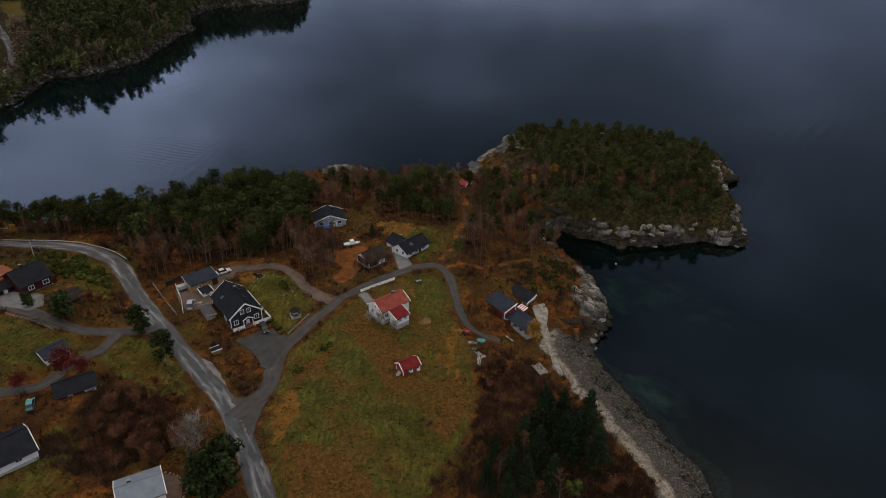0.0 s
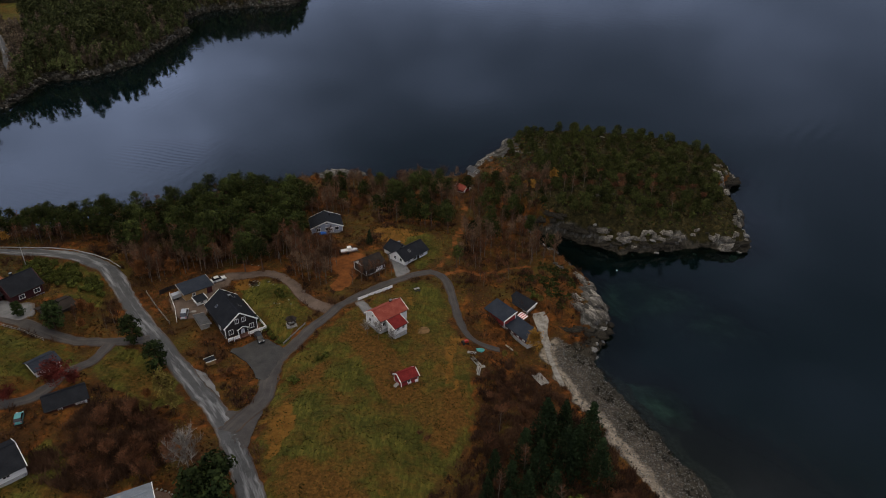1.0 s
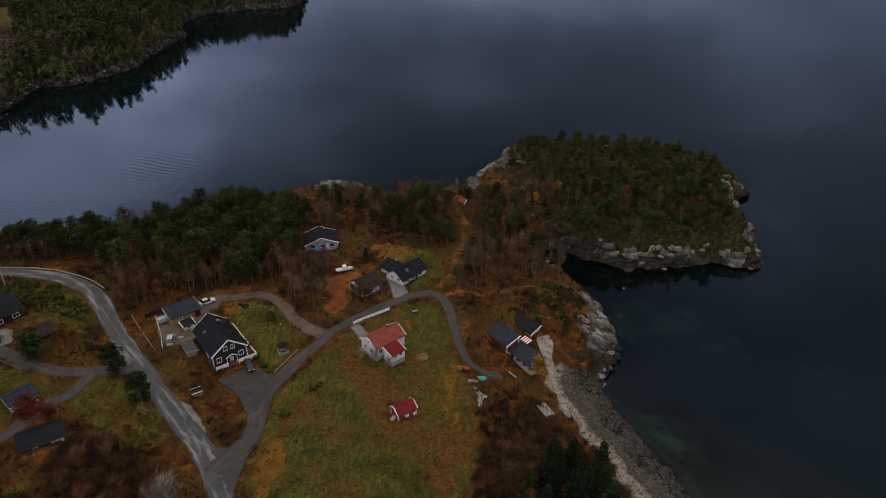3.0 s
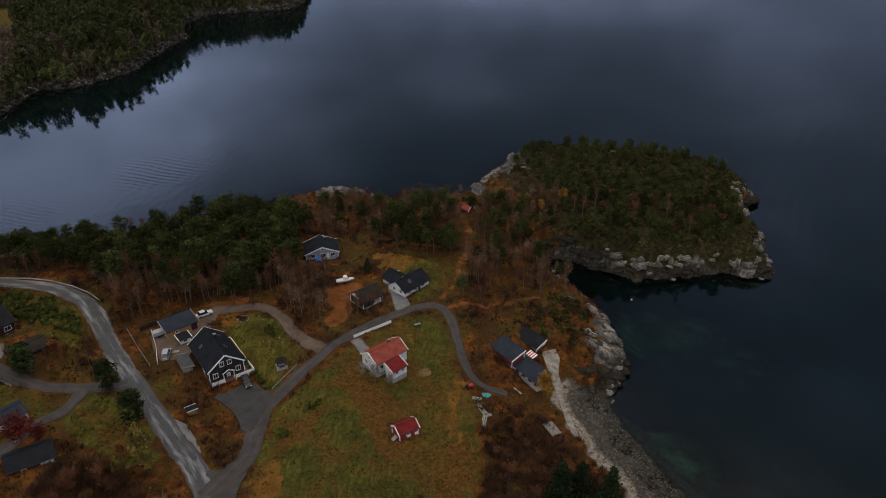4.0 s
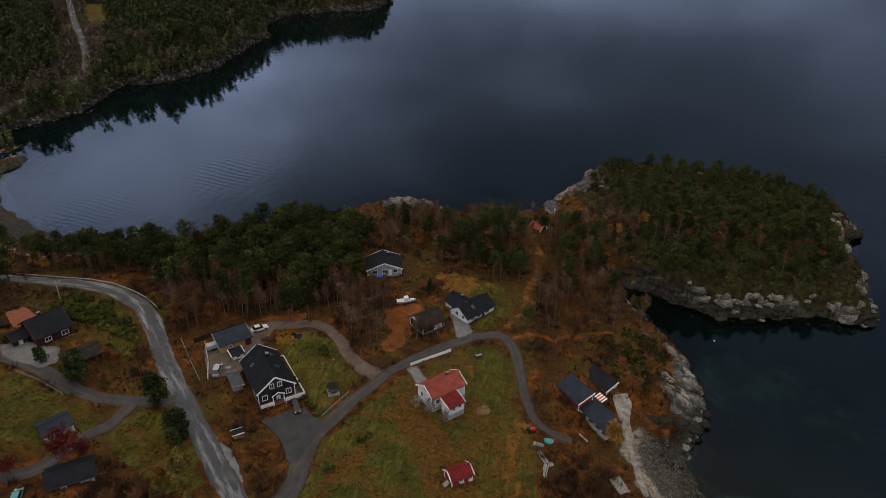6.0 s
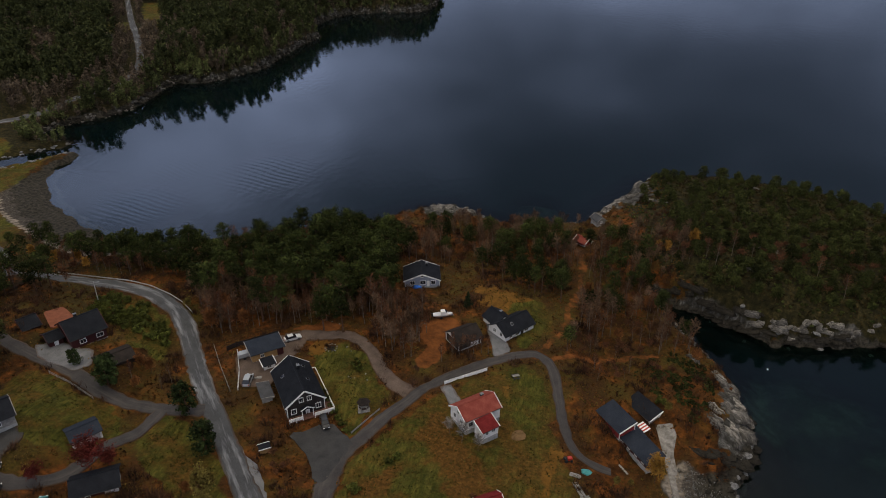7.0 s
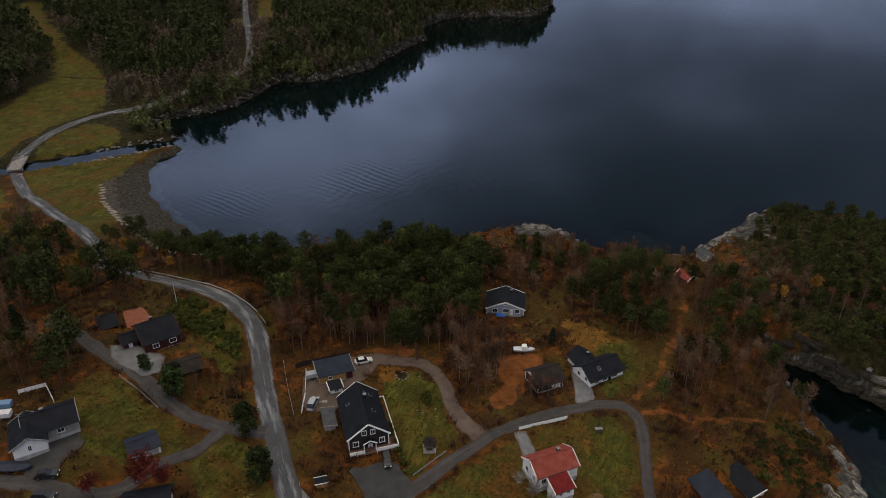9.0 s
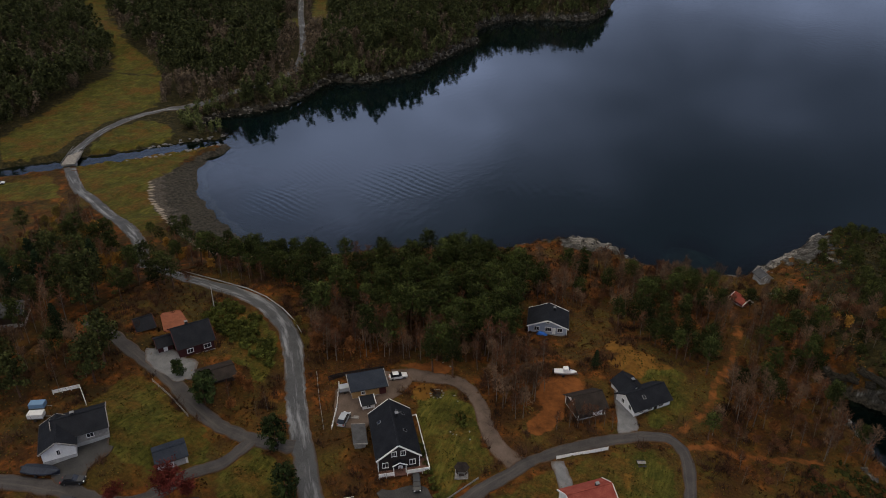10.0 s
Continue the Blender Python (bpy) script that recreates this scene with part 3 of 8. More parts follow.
def ground_material():
    m = bpy.data.materials.new("autumn_ground")
    m.use_nodes = True
    t = m.node_tree
    b = t.nodes["Principled BSDF"]
    b.inputs["Roughness"].default_value, b.inputs["Specular IOR Level"].default_value = 0.95, 0.1
    co = t.nodes.new("ShaderNodeTexCoord")

    def noise_of(scale, detail=5, rough=0.6, stretch=None):
        n = t.nodes.new("ShaderNodeTexNoise")
        n.inputs["Scale"].default_value, n.inputs["Detail"].default_value, n.inputs["Roughness"].default_value = scale, detail, rough
        if stretch:
            mp = t.nodes.new("ShaderNodeMapping")
            mp.inputs["Scale"].default_value, mp.inputs["Rotation"].default_value = stretch[:3], (0, 0, stretch[3])
            t.links.new(co.outputs["Object"], mp.inputs["Vector"])
            t.links.new(mp.outputs["Vector"], n.inputs["Vector"])
        else:
            t.links.new(co.outputs["Object"], n.inputs["Vector"])
        return n.outputs["Fac"]

    def warm(*stops):
        return [(p, (c[0] * 0.84, c[1] * 0.64, c[2] * 0.37)) for p, c in stops]

    def fresh(*stops):
        return [(p, (c[0] * 0.60, c[1] * 0.60, c[2] * 0.40)) for p, c in stops]

    def ramp(fac, *stops):
        r = t.nodes.new("ShaderNodeValToRGB")
        for i, (p, c) in enumerate(stops):
            e = r.color_ramp.elements[i] if i < 2 else r.color_ramp.elements.new(p)
            e.position, e.color = p, (*c, 1)
        t.links.new(fac, r.inputs["Fac"])
        return r.outputs["Color"]

    def blend(fac, a, c):
        n = t.nodes.new("ShaderNodeMix")
        n.data_type = "RGBA"
        t.links.new(fac, n.inputs["Factor"])
        t.links.new(a, n.inputs["A"])
        t.links.new(c, n.inputs["B"])
        return n.outputs["Result"]

    def mask(key, rag, amount=0.55):
        a, s, r = t.nodes.new("ShaderNodeAttribute"), t.nodes.new("ShaderNodeMath"), t.nodes.new("ShaderNodeMapRange")
        a.attribute_name = key
        s.operation = "MULTIPLY_ADD"
        s.inputs[1].default_value = amount
        t.links.new(rag, s.inputs[0])
        t.links.new(a.outputs["Fac"], s.inputs[2])
        r.inputs["From Min"].default_value, r.inputs["From Max"].default_value = 0.40 + amount * 0.5, 0.62 + amount * 0.5
        t.links.new(s.outputs[0], r.inputs["Value"])
        return r.outputs["Result"]

    broad, mid, fine = noise_of(0.055, 6, 0.65), noise_of(0.28, 7, 0.7), noise_of(1.9, 6, 0.75)
    litter = ramp(mid, *warm((0.32, (0.026, 0.015, 0.008)), (0.72, (0.330, 0.150, 0.056)), (0.46, (0.074, 0.037, 0.017)), (0.58, (0.185, 0.083, 0.030))))
    moss = ramp(fine, *warm((0.32, (0.030, 0.032, 0.012)), (0.68, (0.130, 0.118, 0.042))))
    floor_c = blend(ramp(broad, (0.46, (0, 0, 0)), (0.60, (1, 1, 1))), litter, moss)
    duff = ramp(fine, *warm((0.32, (0.016, 0.012, 0.008)), (0.68, (0.090, 0.056, 0.034))))
    floor_c = blend(ramp(noise_of(0.10, 7, 0.72), (0.45, (0, 0, 0)), (0.58, (0.85, 0.85, 0.85))), floor_c, duff)
    heath = ramp(noise_of(0.5, 7, 0.75), (0.34, (0.008, 0.008, 0.004)), (0.72, (0.110, 0.080, 0.032)), (0.50, (0.024, 0.021, 0.008)), (0.60, (0.046, 0.036, 0.013)))
    # mown grass: pale and dark streaks along the way the field is worked
    streak, grain = noise_of(0.62, 7, 0.72, (1.9, 0.42, 1.0, -0.16)), noise_of(1.1, 7, 0.8)
    lush = ramp(streak, *fresh((0.30, (0.034, 0.044, 0.012)), (0.70, (0.250, 0.205, 0.072)), (0.44, (0.086, 0.092, 0.022)), (0.56, (0.160, 0.142, 0.038))))
    rank = ramp(grain, *fresh((0.34, (0.018, 0.022, 0.007)), (0.70, (0.165, 0.150, 0.044)), (0.5, (0.064, 0.066, 0.017))))
    green = blend(ramp(noise_of(0.17, 6, 0.7), (0.42, (0, 0, 0)), (0.60, (0.9, 0.9, 0.9))), lush, rank)
    brown = ramp(grain, *warm((0.32, (0.040, 0.030, 0.013)), (0.68, (0.205, 0.135, 0.054)), (0.5, (0.110, 0.070, 0.027))))
    turf = blend(ramp(noise_of(0.075, 7, 0.75), (0.46, (0, 0, 0)), (0.60, (0.8, 0.8, 0.8))), green, brown)
    earth = ramp(mid, *warm((0.3, (0.085, 0.042, 0.022)), (0.7, (0.300, 0.138, 0.066))))
    stone = ramp(noise_of(0.5, 8, 0.78, (1.0, 1.0, 0.35, 0.4)), (0.36, (0.014, 0.013, 0.010)), (0.74, (0.36, 0.35, 0.32)), (0.50, (0.055, 0.052, 0.046)), (0.60, (0.135, 0.13, 0.12)))
    pebble = ramp(noise_of(1.4, 7, 0.75), (0.30, (0.020, 0.017, 0.013)), (0.76, (0.26, 0.225, 0.185)), (0.5, (0.060, 0.051, 0.041)), (0.60, (0.108, 0.092, 0.075)))
    drift = ramp(noise_of(0.8, 6, 0.7), (0.35, (0.14, 0.115, 0.088)), (0.7, (0.38, 0.325, 0.26)))
    dry = ramp(mid, *warm((0.3, (0.095, 0.060, 0.020)), (0.7, (0.260, 0.165, 0.055))))
    weed = ramp(noise_of(0.9, 6, 0.7), (0.35, (0.010, 0.009, 0.007)), (0.68, (0.075, 0.066, 0.05)))
    bed = ramp(mid, (0.3, (0.004, 0.008, 0.006)), (0.7, (0.018, 0.026, 0.020)))
    sand = ramp(noise_of(0.11, 6, 0.7), (0.36, (0.030, 0.055, 0.042)), (0.64, (0.220, 0.290, 0.225)), (0.5, (0.095, 0.140, 0.105)))
    bed = blend(mask("sand", noise_of(0.07, 6, 0.7), 0.9), bed, sand)
    c = blend(mask("heath", noise_of(0.2, 6, 0.7), 0.6), floor_c, heath)
    c = blend(mask("grass", noise_of(0.35, 6, 0.7), 0.9), c, turf)
    c = blend(mask("bare", noise_of(0.16, 7, 0.72), 1.1), c, brown)
    c = blend(mask("dry", mid, 0.8), c, dry)
    c = blend(mask("dirt", mid, 0.8), c, earth)
    c = blend(mask("shingle", mid, 0.3), c, pebble)
    c = blend(mask("drift", mid, 0.7), c, drift)
    c = blend(mask("rock", noise_of(0.35, 6, 0.7), 0.9), c, stone)
    c = blend(mask("weed", noise_of(0.5, 5, 0.7), 0.8), c, weed)
    c = blend(mask("bed", fine, 0.2), c, bed)
    t.links.new(c, b.inputs["Base Color"])
    bp = t.nodes.new("ShaderNodeBump")
    bp.inputs["Strength"].default_value, bp.inputs["Distance"].default_value = 0.8, 0.5
    t.links.new(noise_of(0.9, 8, 0.75), bp.inputs["Height"])
    t.links.new(bp.outputs["Normal"], b.inputs["Normal"])
    return m


def shingle_mask(x, y, z):
    d = shore(x, y)[0]
    width = np.where(np.asarray(x) > 0, 14, 19) + 1.2 * waves(x, y, 18, 41)
    return sandy(x, y) * step(width + 1.5, width - 1.5, d) * step(-12, -4, d)


def drift_mask(x, y, z):
    d = shore(x, y)[0]
    k = 12.5 + 1.5 * waves(x, y, 20, 43)
    return np.maximum(sandy(x, y) * step(-60, -120, np.asarray(x, float)) * step(1.6, 0.4, np.abs(d - 18.5)) * 0.9, sandy(x, y) * step(0, 10, x)) * np.maximum(np.maximum(step(2.2, 0.6, np.abs(d - k)) * 0.8, step(-60, -120, np.asarray(x, float))), step(8, 11, d) * step(0, 10, x) * shingle_mask(x, y, z) * 0.6)


def dry_mask(x, y, z):
    spots = inside_of(x, y, [[(-24, 228), (-14, 224), (-6, 220), (-14, 212), (-20, 214)], [(-63, 186), (-58, 190), (-55, 186), (-60, 182)],
                             [(-40, 126), (-36, 132), (-32, 122), (-36, 114)]], 2.5)
    wheel = np.maximum(near_line(x, y, [(3, 162), (1, 154), (0.6, 147), (2, 139)], 0.3, 0.9), near_line(x, y, [(4.6, 161), (2.8, 154), (2.4, 147), (3.8, 140)], 0.3, 0.9))
    return np.maximum.reduce([spots, 0.7 * wheel, 0.42 * step(0.1, 0.9, waves(x, y, 17, 44)) * inside_of(x, y, [FIELD] + LAWNS)])


def bare_mask(x, y, z):
    """Brown trodden ground and fallen leaves within the field and round the houses."""
    spots = inside_of(x, y, [[(-30, 166), (-22, 168), (-14, 158), (-6, 150), (-3, 140), (-8, 132), (-16, 136), (-21, 150), (-29, 158)], [(-40, 140), (-33, 150), (-27, 152), (-30, 140), (-36, 130)],
                             [(-36, 112), (-28, 116), (-16, 106), (-8, 96), (-30, 92)], [(-1, 140), (7, 146), (8, 130), (1, 114), (-4, 122)]], 5)
    return 0.74 * spots


def weed_mask(x, y, z):
    d = shore(x, y)[0]
    shelf = step(11, 7, np.hypot(x - 43, (y - 165) * 1.1) + 3 * waves(x, y, 8, 45)) * step(3.2, 2.2, z) * 0.8
    return np.maximum.reduce([shelf, step(2.9, 1.5, z + 2.2 * step(-236, -244, x) * step(350, 342, y)) * step(-2.6, -0.4, z) * (1 - sandy(x, y)), sandy(x, y) * np.where(np.asarray(x) < -60, 1.7 * step(17, 8, d + 2.4 * waves(x, y, 9, 42)), step(8.5, 2, d + 2.4 * waves(x, y, 9, 42))) * step(-3, 0, d)])


GX, GY = np.concatenate([lines(-340, -152, 2.4, -1300, -151), lines(-150, 132, 1.25, -150, 180)]), np.concatenate([lines(84, 345, 1.25, -70, 345), lines(348, 790, 3.5, 348, 1380)])
GZ = height(*np.meshgrid(GX, GY))


def ground_z(x, y):
    """The height of the ground at a place."""
    i, j = min(max(int(np.searchsorted(GX, x)) - 1, 0), len(GX) - 2), min(max(int(np.searchsorted(GY, y)) - 1, 0), len(GY) - 2)
    u, v = (x - GX[i]) / (GX[i + 1] - GX[i]), (y - GY[j]) / (GY[j + 1] - GY[j])
    return float((GZ[j, i] * (1 - u) + GZ[j, i + 1] * u) * (1 - v) + (GZ[j + 1, i] * (1 - u) + GZ[j + 1, i + 1] * u) * v)


GROUND = sheet("ground", GX, GY, lambda x, y: GZ, ground_material(),
               {"grass": grass_mask, "rock": rock_mask, "dirt": dirt_mask, "shingle": shingle_mask, "weed": weed_mask, "drift": drift_mask, "dry": dry_mask, "heath": lambda x, y, z: np.maximum(inside_of(x, y, [HEADLAND], 4), np.maximum(0.75 * shore(x, y)[1], 0.47 * step(-92, -130, x))), "bare": bare_mask, "sand": bank_mask, "bed": lambda x, y, z: step(-0.3, -1.2, z)})
tagged(GROUND, "uneven autumn ground of grass, brown litter, rock and shingle", "ground", kind="structure")


def sea_material():
    m = bpy.data.materials.new("dark_fjord_water")
    m.use_nodes = True
    t = m.node_tree
    t.nodes.clear()
    out = t.nodes.new("ShaderNodeOutputMaterial")
    deep, body, clear, first = t.nodes.new("ShaderNodeAttribute"), t.nodes.new("ShaderNodeBsdfDiffuse"), t.nodes.new("ShaderNodeBsdfTransparent"), t.nodes.new("ShaderNodeMixShader")
    deep.attribute_name = "deep"
    body.inputs["Color"].default_value = (0.0016, 0.0058, 0.0066, 1)
    clear.inputs["Color"].default_value = (0.26, 0.40, 0.37, 1)
    t.links.new(deep.outputs["Fac"], first.inputs["Fac"])
    t.links.new(clear.outputs["BSDF"], first.inputs[1])
    t.links.new(body.outputs["BSDF"], first.inputs[2])
    gloss, fres, last = t.nodes.new("ShaderNodeBsdfGlossy"), t.nodes.new("ShaderNodeFresnel"), t.nodes.new("ShaderNodeMixShader")
    # lanes of wind-roughened water
    lane_map, lane, rough = t.nodes.new("ShaderNodeMapping"), t.nodes.new("ShaderNodeTexNoise"), t.nodes.new("ShaderNodeMapRange")
    lane_map.inputs["Scale"].default_value, lane_map.inputs["Rotation"].default_value = (0.012, 0.05, 1), (0, 0, -0.9)
    lane.inputs["Scale"].default_value, lane.inputs["Detail"].default_value = 1.0, 4
    rough.inputs["From Min"].default_value, rough.inputs["From Max"].default_value = 0.4, 0.65
    rough.inputs["To Min"].default_value, rough.inputs["To Max"].default_value = 0.012, 0.05
    t.links.new(lane_map.outputs["Vector"], lane.inputs["Vector"])
    t.links.new(lane.outputs["Fac"], rough.inputs["Value"])
    t.links.new(rough.outputs["Result"], gloss.inputs["Roughness"])
    fres.inputs["IOR"].default_value = 1.33
    co, mp = t.nodes.new("ShaderNodeTexCoord"), t.nodes.new("ShaderNodeMapping")
    mp.inputs["Scale"].default_value, mp.inputs["Rotation"].default_value = (1, 0.45, 1), (0, 0, 0.6)
    n1, n2, add, bp = t.nodes.new("ShaderNodeTexNoise"), t.nodes.new("ShaderNodeTexNoise"), t.nodes.new("ShaderNodeMath"), t.nodes.new("ShaderNodeBump")
    n1.inputs["Scale"].default_value, n1.inputs["Detail"].default_value = 0.35, 3
    n2.inputs["Scale"].default_value, n2.inputs["Detail"].default_value = 0.035, 2
    add.operation = "MULTIPLY"
    t.links.new(co.outputs["Object"], lane_map.inputs["Vector"])
    t.links.new(co.outputs["Object"], mp.inputs["Vector"])
    t.links.new(mp.outputs["Vector"], n1.inputs["Vector"])
    t.links.new(mp.outputs["Vector"], n2.inputs["Vector"])
    t.links.new(n1.outputs["Fac"], add.inputs[0])
    t.links.new(n2.outputs["Fac"], add.inputs[1])
    bp.inputs["Strength"].default_value, bp.inputs["Distance"].default_value = 0.6, 0.16
    # cat's-paws and the spreading wash of a boat, each a train of small waves within its own patch
    total = add.outputs[0]
    for px, py, wide, angle, length, high in ((-137, 325, 30, 1.25, 3.4, 0.40), (-172, 280, 26, 1.3, 2.8, 0.22), (-178, 322, 24, 1.1, 2.6, 0.2), (-74, 330, 40, 0.7, 4.6, 0.16), (160, 300, 80, -0.5, 6.0, 0.35), (200, 360, 90, -0.55, 8.0, 0.35)):
        turn, wave, ball, fade, gain, plus = [t.nodes.new("ShaderNode" + k) for k in ("Mapping", "TexWave", "VectorMath", "MapRange", "Math", "Math")]
        turn.vector_type = "TEXTURE"
        turn.inputs["Location"].default_value, turn.inputs["Rotation"].default_value = (px, py, 0), (0, 0, angle)
        wave.inputs["Scale"].default_value, wave.inputs["Distortion"].default_value = 0.314 / length, 7.0
        wave.inputs["Detail"].default_value, wave.inputs["Detail Scale"].default_value = 2.0, 0.25
        ball.operation = "LENGTH"
        fade.interpolation_type = "SMOOTHSTEP"
        fade.inputs["From Min"].default_value, fade.inputs["From Max"].default_value = wide, wide * 0.2
        fade.inputs["To Max"].default_value = high
        gain.operation, plus.operation = "MULTIPLY", "ADD"
        t.links.new(co.outputs["Object"], turn.inputs["Vector"])
        t.links.new(turn.outputs["Vector"], wave.inputs["Vector"])
        t.links.new(turn.outputs["Vector"], ball.inputs[0])
        t.links.new(ball.outputs["Value"], fade.inputs["Value"])
        t.links.new(wave.outputs["Fac"], gain.inputs[0])
        t.links.new(fade.outputs["Result"], gain.inputs[1])
        t.links.new(total, plus.inputs[0])
        t.links.new(gain.outputs[0], plus.inputs[1])
        total = plus.outputs[0]
    t.links.new(total, bp.inputs["Height"])
    for n in (gloss, fres):
        t.links.new(bp.outputs["Normal"], n.inputs["Normal"])
    t.links.new(fres.outputs["Fac"], last.inputs["Fac"])
    t.links.new(first.outputs["Shader"], last.inputs[1])
    t.links.new(gloss.outputs["BSDF"], last.inputs[2])
    t.links.new(last.outputs["Shader"], out.inputs["Surface"])
    return m


SEA = sheet("water", np.concatenate([[-6000, -2500, -1200, -600, -400], np.arange(-320, 181, 5), [260, 500, 1200, 2500, 6000]]),
            np.concatenate([[-6000, -2000, -500, -100], np.arange(40, 481, 5), [520, 600, 700, 800, 1000, 1500, 2500, 6000]]),
            lambda x, y: 0 * x, sea_material(), {"deep": lambda x, y, z: step(0.0, 1.0, np.where(np.abs(x) + np.abs(y) > 1500, 1, np.clip(-height(x, y) / 7.0, 0, 1)))})
tagged(SEA, "still dark blue fjord water with faint ripples", "water", kind="structure")


def strip(name, line, width, material, label, lift=0.13, crown=0.04, category="road"):
    """A road along the line, laid on the ground, with thickness at its edges."""
    pts = [Vector(p) for p in line]
    path = []
    for i in range(len(pts) - 1):
        p0, p1, p2, p3 = pts[max(i - 1, 0)], pts[i], pts[i + 1], pts[min(i + 2, len(pts) - 1)]
        n = max(2, int((p2 - p1).length / 1.5))
        for k in range(n):
            u = k / n
            path.append(0.5 * ((2 * p1) + (p2 - p0) * u + (2 * p0 - 5 * p1 + 4 * p2 - p3) * u * u + (3 * p1 - p0 - 3 * p2 + p3) * u ** 3))
    path.append(pts[-1])
    verts, faces, rows = [], [], (-1, -0.97, -0.75, -0.4, 0, 0.4, 0.75, 0.97, 1)
    for i, p in enumerate(path):
        d = (path[min(i + 1, len(path) - 1)] - path[max(i - 1, 0)]).normalized()
        side = Vector((d.y, -d.x))
        w = (np.interp(i / (len(path) - 1), width[0], width[1]) if isinstance(width, tuple) else width) / 2 * (1 + 0.07 * float(waves(p.x, p.y, 15, 51)))
        for k, s in enumerate(rows):
            q = p + side * (w * s + 0.28 * abs(s) * float(waves(p.x + 9 * np.sign(s), p.y, 3.5, 53)))
            drop = -0.4 if k in (0, len(rows) - 1) else lift + crown * (1 - s * s)
            verts.append((q.x, q.y, ground_z(q.x, q.y) + drop))
    n = len(rows)
    for i in range(len(path) - 1):
        for k in range(n - 1):
            a = i * n + k
            faces.append((a, a + 1, a + n + 1, a + n))
    ob = mesh_part(name, verts, faces, material, None, smooth=True)
    ob.data.attributes.new("across", "FLOAT", "POINT").data.foreach_set("value", [s for _ in path for s in rows])
    ob.data.attributes.new("along", "FLOAT", "POINT").data.foreach_set("value", [1.5 * i for i in range(len(path)) for _ in rows])
    ob.data.attributes.new("fringe", "FLOAT", "POINT").data.foreach_set("value", [max(0.0, abs(s) - 0.4) / 0.57 for _ in path for s in rows])
    return tagged(ob, label, category, kind="structure")


def edged(m, verge=(0.080, 0.043, 0.020)):
    """Lets fallen leaves and soil creep over the edge of a road or yard, as the point attribute fringe says."""
    t = m.node_tree
    b = t.nodes["Principled BSDF"]
    old = b.inputs["Base Color"].links[0].from_socket
    at, co, n, add, r, mix, tone = [t.nodes.new("ShaderNode" + k) for k in ("Attribute", "TexCoord", "TexNoise", "Math", "MapRange", "Mix", "Mix")]
    at.attribute_name = "fringe"
    n.inputs["Scale"].default_value, n.inputs["Detail"].default_value, n.inputs["Roughness"].default_value = 0.55, 6, 0.7
    add.operation = "ADD"
    t.links.new(co.outputs["Object"], n.inputs["Vector"])
    t.links.new(at.outputs["Fac"], add.inputs[0])
    t.links.new(n.outputs["Fac"], add.inputs[1])
    t.links.new(add.outputs[0], r.inputs["Value"])
    r.inputs["From Min"].default_value, r.inputs["From Max"].default_value = 1.12, 1.62
    mix.data_type = tone.data_type = "RGBA"
    tone.inputs["A"].default_value, tone.inputs["B"].default_value = (verge[0] * 0.35, verge[1] * 0.4, verge[2] * 0.5, 1), (verge[0] * 1.5, verge[1] * 1.5, verge[2] * 1.5, 1)
    t.links.new(n.outputs["Fac"], tone.inputs["Factor"])
    t.links.new(old, mix.inputs["A"])
    t.links.new(tone.outputs["Result"], mix.inputs["B"])
    t.links.new(r.outputs["Result"], mix.inputs["Factor"])
    t.links.new(mix.outputs["Result"], b.inputs["Base Color"])
    return m


def road_material(name, dark, mid, light, streaks):
    """A road surface: grain, and paler worn streaks that run along it."""
    m = mat(name, dark, mid, 2.5, 0.8, bump=0.2, fine=9)
    t = m.node_tree
    b = t.nodes["Principled BSDF"]
    old = b.inputs["Base Color"].links[0].from_socket
    al, ac, xy, n, r, mix = [t.nodes.new("ShaderNode" + k) for k in ("Attribute", "Attribute", "CombineXYZ", "TexNoise", "MapRange", "Mix")]
    al.attribute_name, ac.attribute_name = "along", "across"
    sc = t.nodes.new("ShaderNodeMath")
    sc.operation = "MULTIPLY"
    sc.inputs[1].default_value = 0.045
    t.links.new(al.outputs["Fac"], sc.inputs[0])
    t.links.new(sc.outputs[0], xy.inputs["X"])
    t.links.new(ac.outputs["Fac"], xy.inputs["Y"])
    t.links.new(xy.outputs["Vector"], n.inputs["Vector"])
    n.inputs["Scale"].default_value, n.inputs["Detail"].default_value, n.inputs["Roughness"].default_value = 1.6, 5, 0.62
    r.inputs["From Min"].default_value, r.inputs["From Max"].default_value, r.inputs["To Max"].default_value = 0.50, 0.70, streaks
    t.links.new(n.outputs["Fac"], r.inputs["Value"])
    mix.data_type = "RGBA"
    mix.inputs["B"].default_value = (*light, 1)
    t.links.new(r.outputs["Result"], mix.inputs["Factor"])
    t.links.new(old, mix.inputs["A"])
    t.links.new(mix.outputs["Result"], b.inputs["Base Color"])
    return m


ASPHALT = road_material("worn_grey_asphalt", (0.042, 0.043, 0.045), (0.078, 0.079, 0.081), (0.27, 0.275, 0.285), 0.95)
LANE_GRAVEL = road_material("grey_lane_gravel", (0.030, 0.027, 0.026), (0.062, 0.055, 0.051), (0.105, 0.090, 0.078), 0.55)
GRAVEL = mat("grey_brown_gravel", (0.026, 0.026, 0.026), (0.060, 0.058, 0.056), 3.0, 0.95, bump=0.5, fine=14)
TRACK_DIRT = mat("brown_gravel_track", (0.060, 0.042, 0.031), (0.150, 0.108, 0.084), 2.5, 0.95, bump=0.5, fine=14)
PALE_GRAVEL = mat("pale_grey_gravel", (0.11, 0.11, 0.112), (0.21, 0.21, 0.212), 2.0, 0.95, bump=0.4, fine=14)
